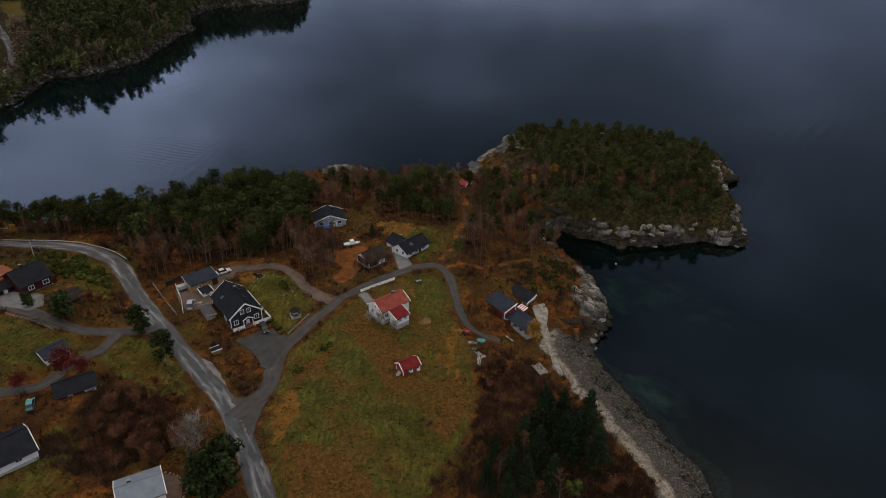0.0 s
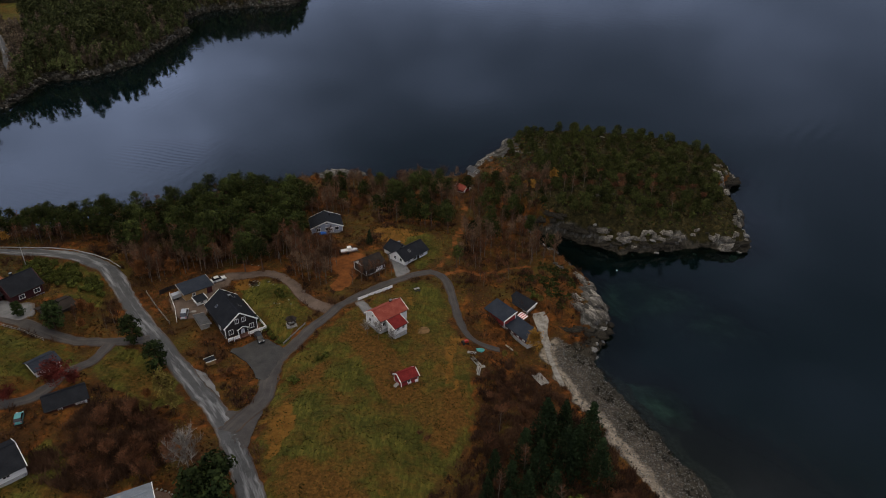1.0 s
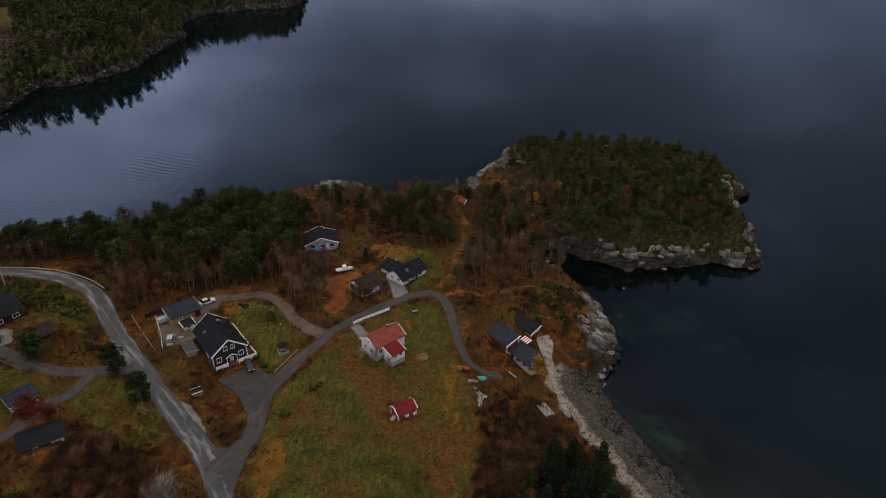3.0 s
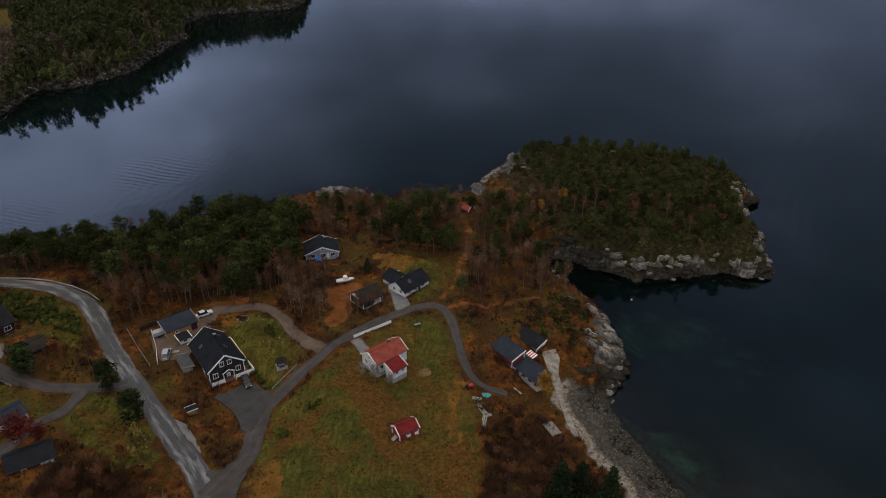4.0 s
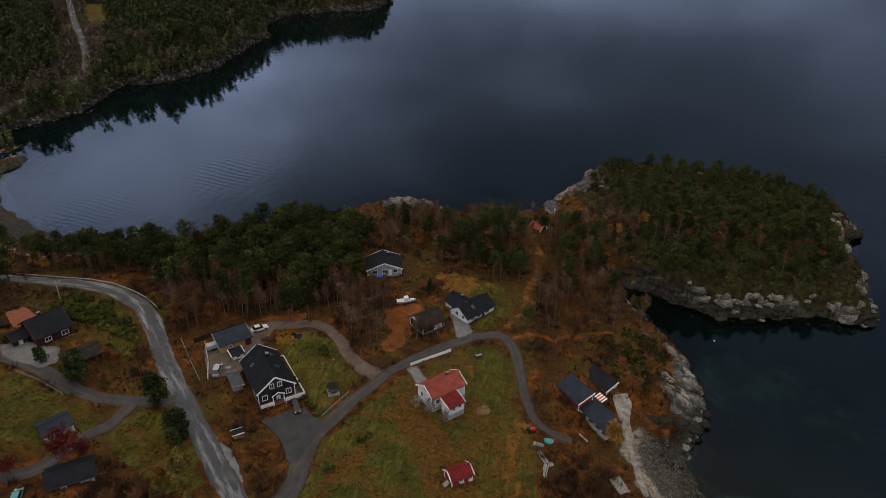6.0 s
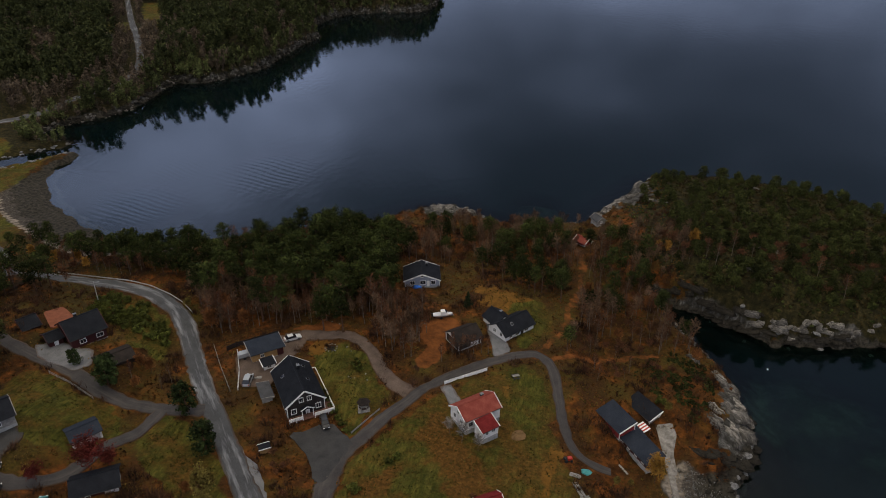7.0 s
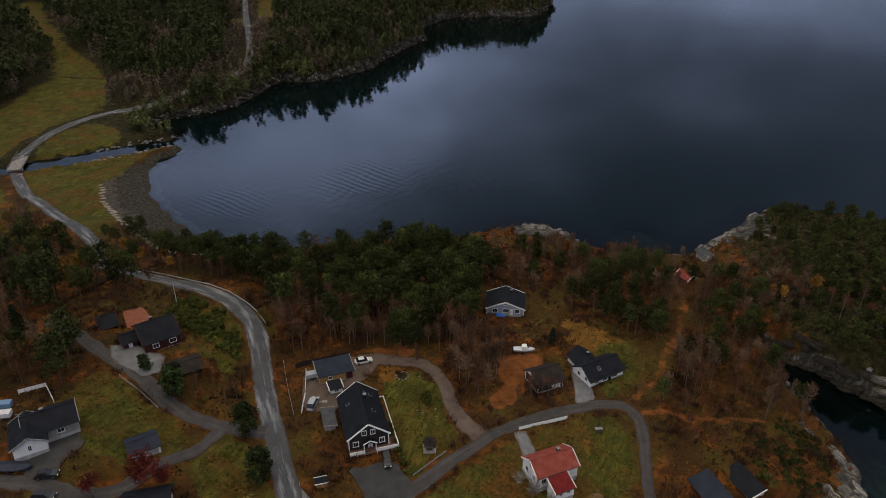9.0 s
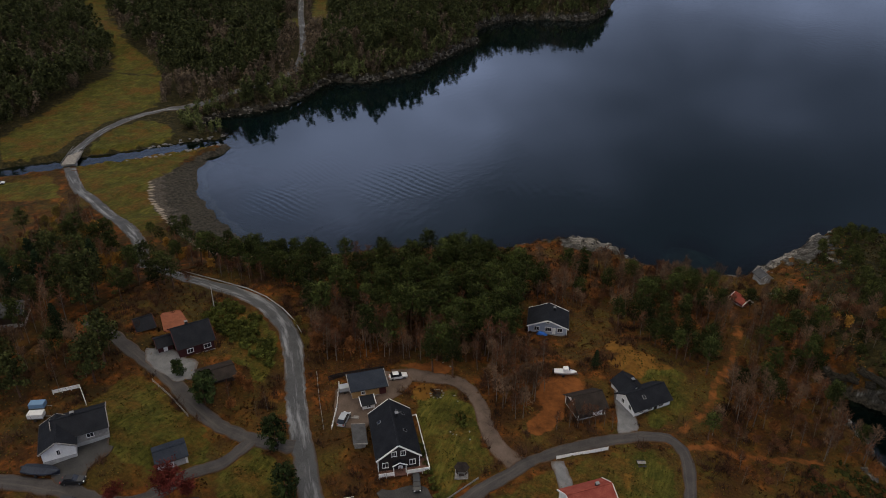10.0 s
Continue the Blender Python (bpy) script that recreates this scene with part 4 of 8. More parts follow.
for m in (ASPHALT, LANE_GRAVEL, GRAVEL, TRACK_DIRT, PALE_GRAVEL):
    edged(m)
strip("road", MAIN_ROAD, 5.2, ASPHALT, "worn grey asphalt road with pale patches")
strip("lane", LANE, ((0.0, 0.06, 0.2, 0.3, 0.5, 0.62, 0.7, 1.0), (5.2, 4.6, 4.6, 3.4, 3.1, 3.6, 3.0, 2.6)), LANE_GRAVEL, "narrow grey gravel lane beside the field", 0.16)
strip("left_road", LEFT_ROAD, 3.9, LANE_GRAVEL, "grey gravel side road between gardens", 0.16)
strip("left_lane", LEFT_LANE, 3.6, LANE_GRAVEL, "curving grey gravel drive between houses", 0.19)
strip("track", TRACK, ((0.0, 0.3, 0.7, 1.0), (4.6, 3.6, 4.2, 5.0)), TRACK_DIRT, "brown gravel track at the edge of the wood", 0.10)


PATCHES = []


def patch(name, outline, material, label, lift=0.17, category="pavement", kind="structure", ragged=0.38, fringe=1.0):
    """A flat-ish paved area with that outline, laid on the ground."""
    PATCHES.append(outline)
    line = outline
    outline = [(a[0] * k + b[0] * (1 - k), a[1] * k + b[1] * (1 - k)) for a, b in zip(outline, outline[1:] + outline[:1]) for k in (0.9, 0.7, 0.5, 0.3, 0.1)]
    if ragged:
        outline = [(x + ragged * float(waves(x, y, 3.2, 54)), y + ragged * float(waves(x, y, 3.2, 55))) for x, y in outline]
    bm = bmesh.new()
    vs = [bm.verts.new((x, y, 0)) for x, y in outline]
    bm.faces.new(vs)
    bmesh.ops.triangulate(bm, faces=bm.faces[:])
    for _ in range(3):
        bmesh.ops.subdivide_edges(bm, edges=[e for e in bm.edges if e.calc_length() > 1.6], cuts=1)
        bmesh.ops.triangulate(bm, faces=bm.faces[:])
    rim = [e for e in bm.edges if e.is_boundary]
    out = bmesh.ops.extrude_edge_only(bm, edges=rim)["geom"]
    low = {v for v in out if isinstance(v, bmesh.types.BMVert)}
    for v in bm.verts:
        v.co.z = ground_z(v.co.x, v.co.y) + (-0.4 if v in low else lift)
    bmesh.ops.recalc_face_normals(bm, faces=bm.faces[:])
    ob = part(name, bm, material, None)
    co = np.empty(len(ob.data.vertices) * 3)
    ob.data.vertices.foreach_get("co", co)
    d = away(co[0::3], co[1::3], line)[0]
    ob.data.attributes.new("fringe", "FLOAT", "POINT").data.foreach_set("value", (fringe * np.clip(1 - d / 1.5, 0, 1)).astype(np.float32))
    return tagged(ob, label, category, kind=kind)


FORECOURT = [(-124.5, 170), (-127.5, 166), (-124, 162.5), (-112, 159.5), (-109.5, 162.5), (-112.5, 168), (-118, 168.5)]
YARD = [(-56, 154.5), (-47.5, 160), (-41, 155), (-42, 149), (-43.5, 142), (-46, 142.5), (-49.5, 149.5)]
patch("driveway", YARD, GRAVEL, "dark gravel yard before the black house", 0.21, fringe=0.5)
patch("driveway", [(-80, 178), (-73, 166), (-66, 168), (-66, 176), (-64, 182), (-64, 189), (-72, 189)], TRACK_DIRT, "worn gravel yard beside the ochre shed", 0.14)
patch("driveway", [(-18, 206), (-14.5, 206), (-9.5, 193), (-14, 190)], PALE_GRAVEL, "pale gravel drive beside the white house", 0.22)
patch("driveway", [(-25.5, 176), (-22.5, 176.5), (-18.5, 170.5), (-21, 168.5)], PALE_GRAVEL, "pale concrete path to the red-roofed house", 0.19)
patch("driveway", FORECOURT, PALE_GRAVEL, "pale gravel forecourt before a dark house", 0.24)
patch("driveway", [(-114.8, 128.3), (-115.2, 135.6), (-110.5, 138.6), (-105.4, 134.9), (-106.4, 130.4), (-105, 126.6), (-109.3, 124.1)], GRAVEL, "paved terrace beside a white-gabled house", 0.26)
patch("lay_by", [(-66, 149), (-58, 143), (-53, 136), (-54, 131.5), (-60, 138.5), (-68, 147.5)], PALE_GRAVEL, "pale worn lay-by beside the road", 0.12, fringe=0.3)
patch("lane_mouth", [(-51, 129), (-47, 129.6), (-44.2, 132.4), (-41.2, 131), (-41.6, 124), (-41.6, 115.5), (-46, 119)], LANE_GRAVEL, "pale gravel fan where the lane meets the road", 0.155, fringe=0.0)


# ---- houses ----
def window(house, m, w, h, frame_mat=PAINT_WHITE, bars=1):
    """A window on a wall: m places it with x along the wall, y out of it."""
    bm = bmesh.new()
    for x0, x1, z0, z1 in ((-w / 2 - 0.1, -w / 2 + 0.02, 0, h), (w / 2 - 0.02, w / 2 + 0.1, 0, h), (-w / 2 - 0.1, w / 2 + 0.1, h - 0.02, h + 0.1), (-w / 2 - 0.14, w / 2 + 0.14, -0.1, 0.02)):
        box(bm, x0, x1, 0.0, 0.09, z0, z1, m)
    for k in range(bars):
        x = -w / 2 + w * (k + 1) / (bars + 1)
        box(bm, x - 0.03, x + 0.03, 0.0, 0.06, 0.02, h - 0.02, m)
    win = part("window", bm, frame_mat, house)
    part("pane", block(-w / 2 + 0.02, w / 2 - 0.02, 0.0, 0.03, 0.02, h - 0.02, m), GLASS_DARK, win, "dark window glass")
    return win


def on_wall(side, along, z, L, W):
    """Pose of a place on a wall; side: front (-y), back (+y), left (-x), right (+x) gable."""
    if side == "front":
        return pose(along, -W / 2, z, 0, 0, 180)
    if side == "back":
        return pose(along, W / 2, z, 0, 0, 0)
    if side == "right":
        return pose(L / 2, along, z, 0, 0, -90)
    return pose(-L / 2, along, z, 0, 0, 90)


def house(name, x, y, turn, L, W, eave, rise, wall_mat, roof_mat, label, trim=PAINT_WHITE, over=0.4, windows=(), doors=(), chimney=None, base=None, sink=1.2, category="house",
          gable_mat=None, trims="lr", overg=None, skylights=(), mono=False, corners=True):
    """A gabled house: ridge along its x axis, L long and W wide; windows: (side, along, sill, width, height, bars)."""
    z = ground_z(x, y) if base is None else base
    h = thing(name, x, y, z, turn, label, category)
    part("foundation", block(-L / 2 - 0.04, L / 2 + 0.04, -W / 2 - 0.04, W / 2 + 0.04, -sink - 1.0, 0.35), CONCRETE, h)
    bm = bmesh.new()
    v = [bm.verts.new(p) for p in ((-L / 2, -W / 2, 0.3), (L / 2, -W / 2, 0.3), (L / 2, W / 2, 0.3), (-L / 2, W / 2, 0.3),
                                   (-L / 2, -W / 2, eave), (L / 2, -W / 2, eave), (L / 2, W / 2, eave), (-L / 2, W / 2, eave))]
    for f in ((0, 1, 5, 4), (2, 3, 7, 6), (3, 2, 1, 0)):
        bm.faces.new([v[i] for i in f])
    if mono:
        v[6].co.z = v[7].co.z = eave + rise
    a, b = bm.verts.new((-L / 2, 0, eave + rise)), bm.verts.new((L / 2, 0, eave + rise))
    if mono:
        bm.verts.remove(a), bm.verts.remove(b)
        bm.faces.new((v[3], v[0], v[4], v[7]))
        bm.faces.new((v[1], v[2], v[6], v[5]))
    elif gable_mat is None:
        bm.faces.new((v[3], v[0], v[4], a, v[7]))
        bm.faces.new((v[1], v[2], v[6], b, v[5]))
    else:
        bm.faces.new((v[3], v[0], v[4], v[7]))
        bm.faces.new((v[1], v[2], v[6], v[5]))
    part("wall", bm, wall_mat, h)
    if gable_mat is not None:
        for s in (-1, 1):
            bm = bmesh.new()
            p = [bm.verts.new((s * (L / 2 + dx), yy, zz)) for dx in (0, -0.15) for yy, zz in ((-W / 2, eave), (W / 2, eave), (0, eave + rise))]
            bm.faces.new(p[:3]), bm.faces.new(p[3:][::-1])
            for i in range(3):
                bm.faces.new((p[i], p[(i + 1) % 3], p[(i + 1) % 3 + 3], p[i + 3]))
            bmesh.ops.recalc_face_normals(bm, faces=bm.faces[:])
            part("gable", bm, gable_mat, h)
    og = over if overg is None else overg
    slope = rise / (W if mono else W / 2)
    for s in ((-1,) if mono else (-1, 1)):
        # the slope's own frame: y down the slope, so the courses run level
        far = W + over + 0.3 if mono else W / 2 + over
        run = math.hypot(far, slope * far)
        m = pose(0, W / 2 + 0.3 if mono else 0, eave + rise + 0.02 + (0.3 * slope if mono else 0), 0, 0, 0 if s > 0 else 180) @ pose(0, 0, 0, -math.degrees(math.atan(slope)))
        r = part("roof", block(-L / 2 - og, L / 2 + og, 0, run, 0.02, 0.16), roof_mat, h)
        r.matrix_basis = m
        part("gutter", block(-L / 2 - og, L / 2 + og, run, run + 0.12, -0.02, 0.10), METAL_DARK, r)
        for e, side in ((-1, "l"), (1, "r")):
            if side in trims:
                part("bargeboard", block(e * (L / 2 + og) - 0.07, e * (L / 2 + og) + 0.07, 0, run + 0.05, -0.14, 0.20), trim, r)
        for sx, sy, sgn in skylights:
            if sgn == s:
                sk = part("skylight", block(sx - 0.4, sx + 0.4, sy, sy + 1.0, 0.16, 0.25), METAL_GREY, r)
                part("pane", block(sx - 0.32, sx + 0.32, sy + 0.1, sy + 0.9, 0.25, 0.27), GLASS_DARK, sk)
    if not mono:
        part("ridge_cap", block(-L / 2 - og, L / 2 + og, -0.16, 0.16, eave + rise + 0.05, eave + rise + 0.24), roof_mat, h)
    if trim is PAINT_WHITE and corners:
        for sx in (-1, 1):
            for sy in (-1, 1):
                part("corner_board", block(sx * L / 2 - 0.09, sx * L / 2 + 0.09, sy * W / 2 - 0.09, sy * W / 2 + 0.09, 0.3, eave - 0.02 + (rise if mono and sy > 0 else 0)), trim, h)
    for side, along, sill, w, hh, bars in windows:
        window(h, on_wall(side, along, sill, L, W), w, hh, PAINT_WHITE, bars)
    for side, along, w, hh, dm in doors:
        d = part("door", block(-w / 2, w / 2, 0, 0.07, 0.3, hh + 0.3, on_wall(side, along, 0, L, W)), dm, h)
        part("door_handle", block(w / 2 - 0.16, w / 2 - 0.1, 0.07, 0.12, 1.2, 1.35, on_wall(side, along, 0, L, W)), METAL_DARK, d)
    if chimney:
        cx, cy, top = chimney
        c = part("chimney", block(cx - 0.35, cx + 0.35, cy - 0.3, cy + 0.3, eave, eave + rise + top), METAL_DARK, h)
        part("chimney_cap", block(cx - 0.42, cx + 0.42, cy - 0.37, cy + 0.37, eave + rise + top, eave + rise + top + 0.1), METAL_GREY, c)
    return h


def picket_fence(name, pts, high, label, material=PAINT_WHITE, gap=1.6, solid=True, lift=0.0, boards=3):
    """A fence along the points: posts, and level boards between them."""
    f = thing(name, pts[0][0], pts[0][1], 0, 0, label, "fence")
    o = Vector((pts[0][0], pts[0][1], 0))
    for (ax, ay), (bx, by) in zip(pts[:-1], pts[1:]):
        a, b = Vector((ax, ay, ground_z(ax, ay) + lift)) - o, Vector((bx, by, ground_z(bx, by) + lift)) - o
        n = max(1, round((b - a).length / gap))
        for i in range(n + 1):
            p = a.lerp(b, i / n)
            part("post", block(p.x - 0.06, p.x + 0.06, p.y - 0.06, p.y + 0.06, p.z - 0.3, p.z + high + 0.05), material, f)
        for k in range(boards):
            zc = high * (k + 0.6) / boards
            part("board", plank(a + Vector((0, 0, zc)), b + Vector((0, 0, zc)), 0.05, high / boards * (0.85 if solid else 0.3)), material, f)
    return f


# black house with a white-trimmed gable, its ridge running away from the yard
black = house("house", -58.3, 167.2, -54.5, 14.4, 8.8, 3.7, 3.3, WALL_BLACK, ROOF_BLACK, "black timber house with white-framed windows and a dark tiled roof", base=9.3, over=0.35,
              windows=(("right", -2.9, 1.2, 1.1, 1.3, 1), ("right", 2.9, 1.2, 1.1, 1.3, 1), ("right", -0.95, 4.0, 0.9, 1.2, 1), ("right", 0.95, 4.0, 0.9, 1.2, 1),
                       ("back", 3, 1.2, 1.2, 1.2, 1), ("back", -3, 1.2, 1.2, 1.2, 1), ("front", 3, 1.2, 1.2, 1.2, 1)),
              doors=(("right", 0.3, 1.0, 2.1, PAINT_WHITE),), chimney=(-2.2, 1.0, 0.5), skylights=((1.5, 2.2, 1), (-4.2, 2.6, 1), (-4.2, 1.2, 1), (2.5, 3.0, -1)))
# porch gable over its door
porch = part("porch_roof", bmesh.new(), ROOF_BLACK, black)
bm = bmesh.new()
for s in (-1, 1):
    beam(bm, (7.2, s * 0.75, 2.95), (8.7, s * 0.75, 2.95), 1.75, 0.12)
bmesh.ops.rotate(bm, verts=bm.verts[:8], cent=(0, 0, 3.3), matrix=Matrix.Rotation(radians(25), 3, "X"))
bmesh.ops.rotate(bm, verts=bm.verts[8:], cent=(0, 0, 3.3), matrix=Matrix.Rotation(radians(-25), 3, "X"))
bm.to_mesh(porch.data)
bm.free()
for s in (-1, 1):
    part("porch_rake", plank((8.72, 0, 3.42), (8.72, s * 1.6, 2.62), 0.1, 0.24), PAINT_WHITE, black)
    part("porch_post", block(8.5, 8.65, s * 1.3 - 0.08, s * 1.3 + 0.08, 0, 2.75), PAINT_WHITE, black)
deck = thing("deck", -58.3, 167.4, 9.3, -54.5, "red-brown timber deck with a white board railing beside a black house", "deck")
part("decking", block(7.25, 9.2, -4.6, 6.2, 0.1, 0.35), WOOD_DECK, deck)
part("decking", block(-7.6, 7.25, 4.45, 6.2, 0.1, 0.35), WOOD_DECK, deck)
for a, b in (((9.15, -4.6), (9.15, -1.4)), ((9.15, 1.4), (9.15, 6.15)), ((9.15, 6.15), (-7.6, 6.15)), ((-7.6, 6.15), (-7.6, 4.0))):
    n = max(1, round(math.dist(a, b) / 1.7))
    for i in range(n + 1):
        px, py = a[0] + (b[0] - a[0]) * i / n, a[1] + (b[1] - a[1]) * i / n
        part("post", block(px - 0.06, px + 0.06, py - 0.06, py + 0.06, -0.6, 1.35), PAINT_WHITE, deck)
    for zc in (0.55, 0.82, 1.09):
        part("board", plank((*a, zc), (*b, zc), 0.05, 0.22), PAINT_WHITE, deck)
    part("handrail", plank((*a, 1.32), (*b, 1.32), 0.16, 0.06), PAINT_WHITE, deck)

# ochre shed with a mono-pitch look, and the little sheds beside it
house("shed", -72.2, 180.2, 40, 8.2, 5.0, 2.7, 0.8, WALL_OCHRE, ROOF_SLATE, "ochre pine-board shed with a low dark sheet roof", base=10.6, windows=(("front", -1.5, 1.2, 0.8, 0.8, 1),),
      doors=(("front", 3.2, 1.6, 2.0, WALL_MAROON),), category="shed", trim=WOOD_GREY, over=0.5, mono=True)
house("shed", -69.5, 175.4, 41, 2.7, 2.4, 2.1, 0.3, PAINT_WHITE, ROOF_BLACK, "small white-framed shed with a flat black roof", base=9.9, category="shed", windows=(("front", 0, 1.1, 0.9, 0.7, 1),), mono=True)
house("shed", -65.9, 165.0, 125, 5.6, 2.4, 2.2, 0.3, WOOD_GREY, ROOF_FELT, "narrow lean-to shed with a worn felt roof", base=9.4, category="shed", trim=WOOD_GREY, mono=True)

# white house with a faded red roof and a lower wing
redroof = house("house", -15.2, 166.4, 42, 9.2, 6.0, 3.5, 1.8, WALL_WHITE, ROOF_RED, "white timber house with a faded red tiled roof", base=10.2,
                windows=(("left", -1.4, 1.3, 0.9, 1.2, 1), ("left", 1.4, 1.3, 0.9, 1.2, 1), ("left", 0, 3.4, 0.7, 0.8, 1), ("right", -1.2, 1.3, 0.9, 1.2, 1), ("right", 1.4, 1.3, 0.9, 1.2, 1),
                         ("right", 0, 3.4, 0.7, 0.8, 1), ("front", -3.2, 1.3, 1.0, 1.2, 1), ("front", -1.2, 1.3, 0.9, 1.2, 1)), chimney=(2.0, 0.5, 0.5), sink=1.6)
house("house_wing", -12.0, 161.9, 44, 4.2, 2.8, 2.5, 1.1, WALL_WHITE, ROOF_DARK_RED, "white lean-to wing with a dark red roof on a timber house", base=9.9,
      windows=(("front", 0.9, 1.3, 0.8, 1.0, 1), ("front", -0.9, 1.3, 0.8, 1.0, 1), ("right", 0.2, 1.3, 0.8, 1.0, 1)), category="house", over=0.3, mono=True)

# red shed in the field
redshed = house("shed", -8.8, 142.1, 32, 4.7, 3.5, 2.3, 1.1, WALL_RED, ROOF_DARK_RED, "small red timber shed with white corner boards and rakes", base=8.5, category="shed", over=0.3,
                windows=(("front", -0.2, 1.2, 0.8, 0.8, 1), ("right", 0, 1.2, 0.7, 0.8, 1)), doors=(("front", 0.0, 0.9, 0.75, PAINT_WHITE), ("front", 1.9, 0.8, 0.9, PAINT_WHITE)))
part("ramp", plank((-2.45, -0.5, 0.95), (-4.6, -0.5, -0.1), 1.1, 0.12), WOOD_GREY, redshed)

# white house with a black roof, in an L
house("house", -10.6, 203.2, 48.5, 10.3, 6.5, 2.2, 2.1, WALL_WHITE, ROOF_BLACK, "white timber house with a low black tiled roof", base=10.2, chimney=None, skylights=((1.4, 1.3, -1),),
      windows=(("front", 2.6, 0.7, 1.4, 0.95, 1), ("front", -0.6, 0.7, 1.4, 0.95, 1), ("left", 1.0, 1.2, 1.0, 1.1, 1), ("left", -1.6, 1.2, 0.9, 1.1, 1), ("front", -3.2, 0.7, 1.0, 0.95, 1)),
      doors=(("front", 1.0, 1.0, 1.5, GLASS_DARK),), over=0.5, trims="")
house("house_wing", -14.6, 205.4, -48, 5.6, 5.4, 2.4, 1.8, WALL_WHITE, ROOF_BLACK, "white garage wing with a black tiled roof", base=10.2, windows=(("front", 0.5, 1.2, 0.9, 1.0, 1),), chimney=(0.6, 0.6, 0.4), over=0.45, trims="")

# brown garage
house("garage", -22.6, 195.4, 42, 6.9, 6.2, 2.6, 1.9, WALL_BROWN, ROOF_BROWN, "dark brown timber garage with a low brown-black roof", base=10.3, category="garage", trim=PAINT_WHITE, gable_mat=WALL_WHITE,
      windows=(("right", 0, 1.2, 1.0, 0.9, 1),), doors=(("front", 1.5, 2.4, 2.1, PAINT_WHITE),), over=0.6, trims="")

# grey-blue house in the wood
house("house", -41.2, 228.9, -76, 8.6, 10.6, 2.5, 2.1, WALL_GREY, ROOF_BLACK, "blue-grey timber house with a broad black roof beside the wood", base=8.0, over=0.4, chimney=(-2.0, 1.6, 0.5),
      windows=(("right", -3.0, 1.1, 1.3, 1.2, 1), ("right", 0.2, 1.1, 1.6, 1.2, 2), ("right", 3.4, 1.1, 1.3, 1.2, 1), ("right", 0, 3.6, 0.8, 0.7, 1)), doors=(("right", 1.8, 0.9, 2.0, PAINT_WHITE),))

# boathouses by the shore
house("boathouse", 17.2, 175.9, -54, 8.3, 4.2, 2.5, 1.4, WALL_RED, ROOF_SLATE, "red timber boathouse with a blue-grey sheet roof", base=4.4, category="boathouse",
      windows=(("left", -1.8, 1.1, 0.9, 0.9, 1), ("left", 1.6, 1.1, 0.9, 0.9, 1), ("front", -3.5, 1.1, 0.9, 0.8, 1)), doors=(("left", 0, 1.6, 2.0, PAINT_WHITE),), sink=2.5, trims="l", mono=True)
house("boathouse", 22.8, 169.2, -56, 10.1, 4.4, 1.7, 0.9, WALL_MAROON, ROOF_SLATE, "long low dark red boathouse with a blue-grey sheet roof", base=3.6, category="boathouse",
      windows=(("front", -4, 0.8, 0.7, 0.55, 1), ("front", -1.5, 0.8, 0.7, 0.55, 1), ("front", 1.0, 0.8, 0.7, 0.55, 1), ("front", 3.5, 0.8, 0.7, 0.55, 1)),
      doors=(("right", 0, 2.6, 2.0, PAINT_WHITE),), sink=2.5, trims="", mono=True, corners=False)
house("boathouse", 24.0, 181.8, -50, 7.8, 3.4, 2.3, 1.2, WALL_WHITE, ROOF_BLACK, "white-gabled boathouse with a black sheet roof", base=3.9, category="boathouse",
      windows=(("right", 1.4, 1.1, 0.7, 0.8, 1),), doors=(("right", -0.5, 1.8, 1.9, WOOD_GREY),), sink=2.5, trims="l", mono=True)

# dark house, its annex and its carport, inside the road's bend
house("house", -119.4, 173.9, 55, 8.6, 9.6, 3.4, 2.9, WALL_MAROON, ROOF_BLACK, "dark red timber house with a black tiled roof", base=14.4, chimney=(-0.6, 0.8, 0.6), trim=WALL_MAROON,
      windows=(("front", 2.6, 1.2, 1.6, 1.1, 1), ("front", -1.6, 1.2, 1.4, 1.1, 1), ("right", 1.0, 1.2, 1.0, 1.1, 1)), over=0.5)
house("house_wing", -124.6, 169.4, 55, 3.4, 4.6, 2.4, 1.0, WALL_MAROON, ROOF_BLACK, "low dark red lean-to wing with a black roof", base=14.6, trim=WALL_MAROON, doors=(("front", 0, 1.0, 2.0, PAINT_WHITE),))
house("annex", -135.2, 173.6, 56, 4.2, 7.4, 2.6, 1.4, WALL_MAROON, ROOF_BLACK, "dark red timber annex with a black roof beside a brick terrace", base=14.6, trim=WALL_MAROON, windows=(("right", 0, 1.2, 1.0, 1.0, 1),))
house("carport", -105.6, 166.2, 52, 8.0, 6.0, 2.3, 0.9, WALL_BROWN, ROOF_BROWN, "brown-black carport with a worn felt roof under trees", base=13.0, category="carport", trim=WOOD_GREY, trims="")
# garages and houses along the side lane
house("garage", -96.5, 141.0, 52, 5.8, 5.0, 2.5, 1.0, WALL_WHITE, ROOF_SLATE, "small white garage with a grey-black sheet roof", base=13.2, category="garage", doors=(("front", -1.3, 2.3, 2.0, CONCRETE), ("front", 1.4, 2.3, 2.0, CONCRETE)), trims="")
house("outbuilding", -86.0, 129.6, 33, 8.6, 5.8, 2.6, 1.6, WALL_MAROON, ROOF_BLACK, "dark red outbuilding with a black roof and a white garage door", base=11.8, category="outbuilding",
      windows=(("front", -1.5, 1.1, 0.8, 0.8, 1),), doors=(("right", 0, 2.6, 2.1, PAINT_WHITE), ("front", 2.8, 2.6, 2.0, PAINT_WHITE)), trims="", trim=WALL_MAROON, sink=2.0)
